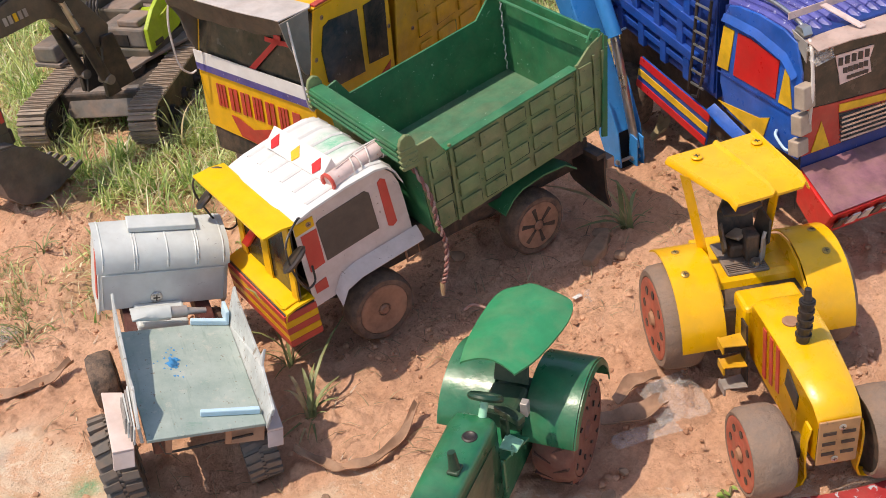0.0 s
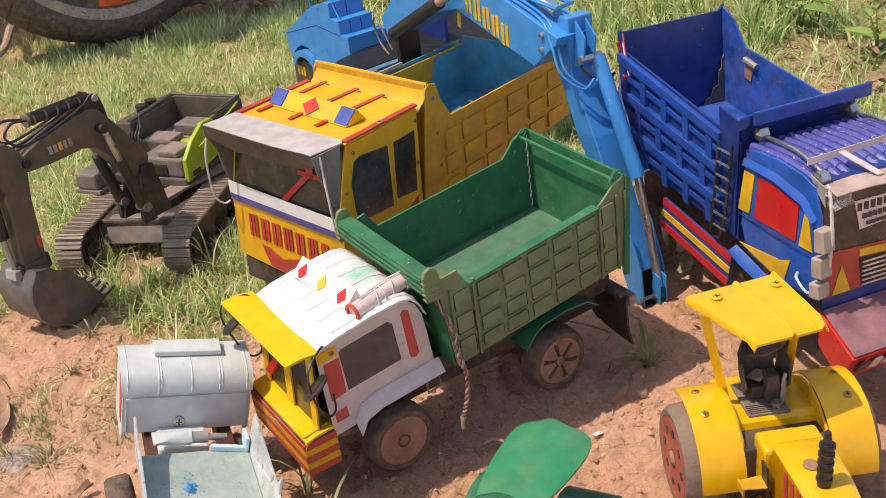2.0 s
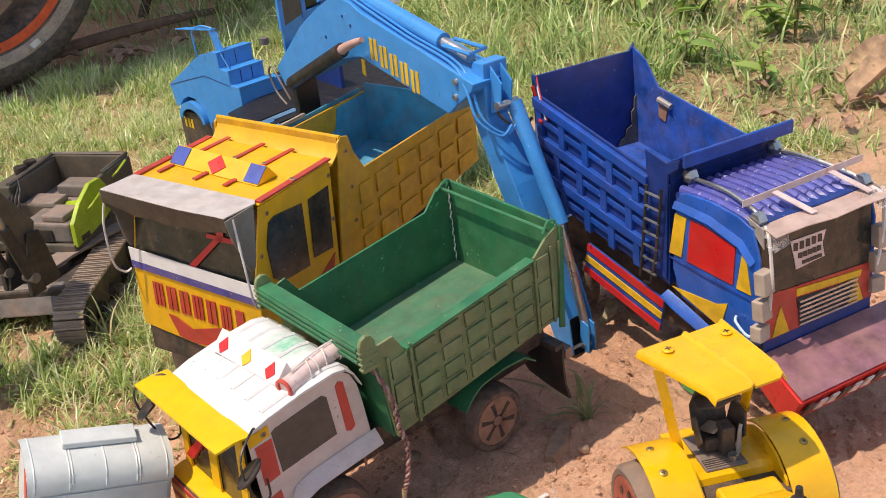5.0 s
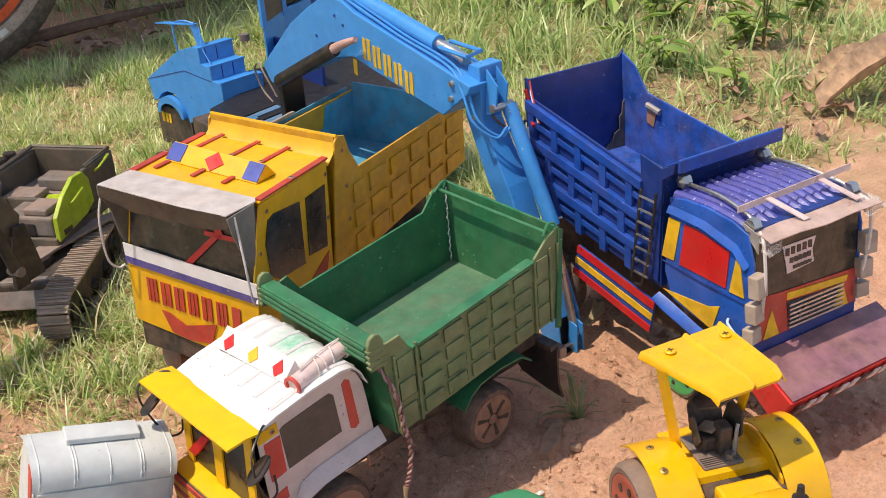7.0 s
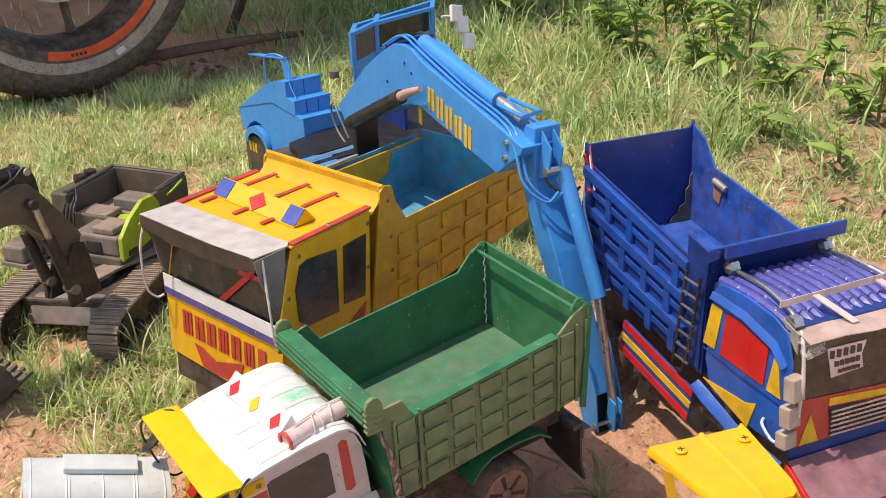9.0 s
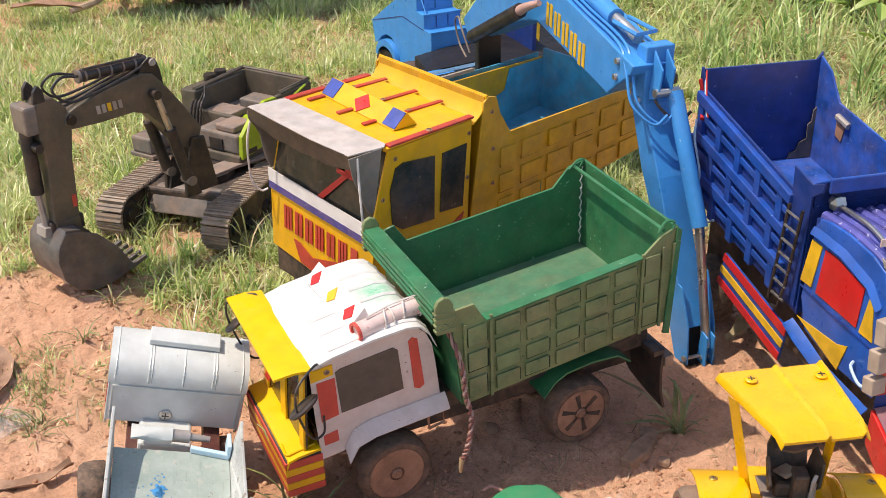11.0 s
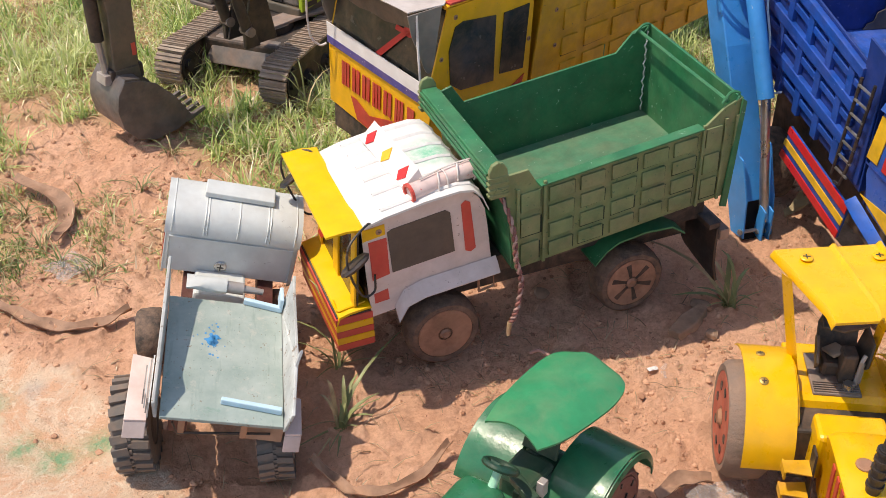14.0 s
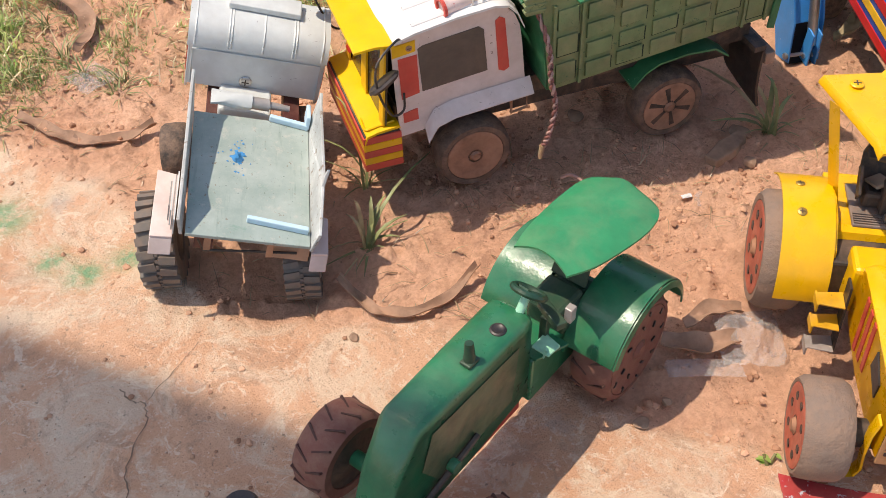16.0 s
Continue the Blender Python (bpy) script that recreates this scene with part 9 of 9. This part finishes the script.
for at, size_, seed_, tilt in (((-0.208, 0.050, 0.186), (0.016, 0.026), 41, 55), ((-0.212, -0.056, 0.190), (0.018, 0.030), 43, 20)):
    U = np.linspace(-0.5, 0.5, 9)
    rows = [[(float(a * size_[0]), float(c * size_[1]), float(0.012 * (fbm(np.array([a + seed_]), np.array([c]), 3.2, 3, seed_)[0] - 0.4))) for c in U] for a in U]
    part("film_scrap", turned(pose(*at, 0, -tilt, 10), strip(rows, (0, 0, 0.0003))), film_material("wrapped_clear_film", 0.28, (0.80, 0.76, 0.72)), b_, "scrap of crumpled clear film")
crumple("plastic_bag", (0.446, 0.440), 0.042, 0.048, 0.034, clear_film, "crumpled clear plastic bag on soil", "plastic bag", 3, -20)
crumple("plastic_bag", (0.406, 0.426), 0.050, 0.014, 0.008, clear_film, "flat end of a clear plastic bag", "plastic bag", 5, -18)
crumple("plastic_scrap", (0.057, 0.872), 0.034, 0.036, 0.016, clear_film, "small scrap of clear plastic beside grass", "plastic scrap", 7, 30)
crumple("plastic_litter", (1.518, 0.990), 0.075, 0.05, 0.06, white_film, "crumpled white plastic litter on grass", "litter", 9, 10)
crumple("plastic_litter", (1.66, 1.02), 0.05, 0.05, 0.05, paint("red_wrapper", (0.55, 0.08, 0.08), 0.4), "crumpled red wrapper on grass", "litter", 10, 40)
for i, (px, py) in enumerate(((0.4715, 0.5809), (0.481, 0.5799), (0.476, 0.572))):
    crumple("paper_scrap", (px, py), 0.008, 0.004, 0.003, clear_film if i else white_film, "tiny white paper scrap on soil", "litter", 20 + i, 35 * i)
solo("rubber_cap", turned(pose(0.1060, 0.4060, 0.0, 90), lathe([(0.0, 0.016), (0.009, 0.016), (0.011, 0.013), (0.0125, 0.0), (0.0, 0.0)], 20)), black, "small black rubber cap on the concrete", "cap", smooth=True)


# ---- stones and crumbs ----
def stone_bm(r, size, flat):
    bm = bmesh.new()
    bmesh.ops.create_icosphere(bm, subdivisions=2, radius=size)
    cuts = [(Vector((r.uniform(-1, 1), r.uniform(-1, 1), r.uniform(-0.3, 1))).normalized(), r.uniform(0.45, 0.8)) for _ in range(7)]
    for v_ in bm.verts:
        for d_, k_ in cuts:
            over = v_.co.dot(d_) - size * k_
            if over > 0:
                v_.co -= d_ * over
        v_.co *= r.uniform(0.96, 1.04)
        v_.co.z *= flat
    return bm


stone_mat = paint("sandy_stone", (0.38, 0.245, 0.165), 0.88, dust=0.5, var=0.2, bump=0.8)
rs = random.Random(77)
for px, py, sz, fl in ((0.538, 0.604, 0.007, 0.6), (0.548, 0.640, 0.009, 0.5), (0.350, 0.398, 0.006, 0.6), (0.372, 0.410, 0.004, 0.7), (0.200, 0.5200, 0.004, 0.7), (0.150, 0.690, 0.006, 0.6), (0.43, 0.70, 0.008, 0.5), (0.60, 0.60, 0.007, 0.5), (0.40, 0.60, 0.005, 0.6), (0.62, 0.55, 0.006, 0.6), (0.66, 0.62, 0.005, 0.7)):
    solo("stone", stone_bm(rs, sz, fl), stone_mat, "small sandy stone on red soil", "stone", m=pose(px, py, sz * fl * 0.4, 0, 0, rs.uniform(0, 360)), group="stones on the soil")
solo("stone_slab", poly([(0.5030, 0.6130, 0), (0.5090, 0.6040, 0), (0.5300, 0.6120, 0), (0.5480, 0.6270, 0), (0.5440, 0.6350, 0), (0.5230, 0.6270, 0)], (-0.001, 0.001, 0.0085)), stone_mat, "flat angular sandy stone on red soil", "stone", bev=0.0018, group="stones on the soil")
rng = np.random.RandomState(9)
n = 60000
x, y = rng.uniform(-0.15, 0.95, n), rng.uniform(0.22, 1.15, n)
soil_here = (y > slab_edge(x)) | (rng.rand(n) < 0.12)
clump = fbm(x, y, 12, 3, 31)
keep = soil_here & (rng.rand(n) < np.clip((clump - 0.35) * 3.2, 0.05, 1))
x, y = x[keep], y[keep]
n = len(x)
size = 0.0005 + 0.0027 * rng.rand(n) ** 7
gold = (1 + 5**0.5) / 2
ico = np.array([(-1, gold, 0), (1, gold, 0), (-1, -gold, 0), (1, -gold, 0), (0, -1, gold), (0, 1, gold), (0, -1, -gold), (0, 1, -gold), (gold, 0, -1), (gold, 0, 1), (-gold, 0, -1), (-gold, 0, 1)]) / 1.9
v = ico[None] * size[:, None, None] * rng.uniform(0.65, 1.25, (n, 12, 3)) * np.array([1, 1, 0.75])
ang = rng.rand(n) * 6.3
ca, sa = np.cos(ang), np.sin(ang)
v = np.stack([v[..., 0] * ca[:, None] - v[..., 1] * sa[:, None] + x[:, None], v[..., 0] * sa[:, None] + v[..., 1] * ca[:, None] + y[:, None], v[..., 2] + (ground_height(x, y) + size * 0.25)[:, None]], -1)
f = np.array([(0, 11, 5), (0, 5, 1), (0, 1, 7), (0, 7, 10), (0, 10, 11), (1, 5, 9), (5, 11, 4), (11, 10, 2), (10, 7, 6), (7, 1, 8), (3, 9, 4), (3, 4, 2), (3, 2, 6), (3, 6, 8), (3, 8, 9), (4, 9, 5), (2, 4, 11), (6, 2, 10), (8, 6, 7), (9, 8, 1)])


def crumb_material():
    m = Nodes("soil_crumbs")
    geo = m.t.nodes.new("ShaderNodeNewGeometry")
    m.link(m.mix(geo.outputs["Random Per Island"], (0.34, 0.17, 0.10), (0.68, 0.40, 0.26)), m.b.inputs["Base Color"])
    m.b.inputs["Roughness"].default_value = 0.95
    return m.mat


tagged(new("soil_crumbs", array_mesh("soil_crumbs", v.reshape(-1, 3), (np.arange(n)[:, None, None] * 12 + f).reshape(-1, 3), crumb_material(), False)), "loose crumbs of red soil and grit", "soil", kind="stuff")
# dead thatch between the blades
x, y = sow(rng, 70000, -0.32, 1.9, 0.82, 2.3, lambda x, y: 0.4 * np.clip(grass_cover(x, y) + 0.5 * tall_cover(x, y), 0, 1))
v, f = blades(x, y, rng.uniform(0.012, 0.045, len(x)), rng.uniform(0.0009, 0.0020, len(x)), np.full(len(x), 0.95), rng)
v[:, 2] += 0.004 + 0.006 * np.repeat(rng.rand(len(x)), 5)
tagged(new("dry_thatch", array_mesh("dry_thatch", v, f, leaf_material("dead_grass", (0.42, 0.32, 0.17), (0.66, 0.54, 0.33), (0.30, 0.20, 0.11), 0.15, 0.15), False)), "dead straw-coloured grass lying in the turf", "grass", kind="stuff")
# dry straw lying on the soil
n = 4200
x, y = rng.uniform(-0.12, 0.85, n), rng.uniform(0.50, 1.2, n)
keep = (y > slab_edge(x) + 0.02) & (rng.rand(n) < np.clip((fbm(x, y, 8, 3, 91) - 0.42) * 4, 0.03, 1))
x, y = x[keep], y[keep]
v, f = blades(x, y, rng.uniform(0.006, 0.03, len(x)), rng.uniform(0.0005, 0.0011, len(x)), np.full(len(x), 0.96), rng)
v[:, 2] += 0.0035
tagged(new("straw_bits", array_mesh("straw_bits", v, f, leaf_material("dry_straw", (0.30, 0.22, 0.12), (0.50, 0.38, 0.22), (0.2, 0.13, 0.07), 0.2, 0.1), False)), "bits of dry straw scattered on soil", "straw", kind="stuff")
# cracks in the slab
crack_mat = paint("crack_dirt", (0.22, 0.14, 0.095), 0.95, dust=0.3)
rc = random.Random(6)
for line in ([(0.1001, 0.5456), (0.0828, 0.526), (0.0611, 0.5066), (0.0622, 0.4948), (0.0453, 0.461), (0.0447, 0.4447), (0.036, 0.40)], [(0.0611, 0.5066), (0.052, 0.512), (0.047, 0.525)]):
    pts = []
    for (ax_, ay_), (bx_, by_) in zip(line, line[1:]):
        for k in range(5):
            pts.append(Vector((ax_ + (bx_ - ax_) * k / 5 + rc.uniform(-1, 1) * 0.0012, ay_ + (by_ - ay_) * k / 5 + rc.uniform(-1, 1) * 0.0012, 0)))
    rows = []
    for p in pts:
        z = float(ground_height(np.array([p.x]), np.array([p.y]))[0]) + 0.0006
        w = rc.uniform(0.0001, 0.0005)
        rows.append([(p.x - w, p.y - w * 0.4, z), (p.x + w, p.y + w * 0.4, z)])
    solo("slab_crack", strip(rows, (0, 0, 0.0002)), crack_mat, "thin crack in the worn concrete", "crack", kind="structure")
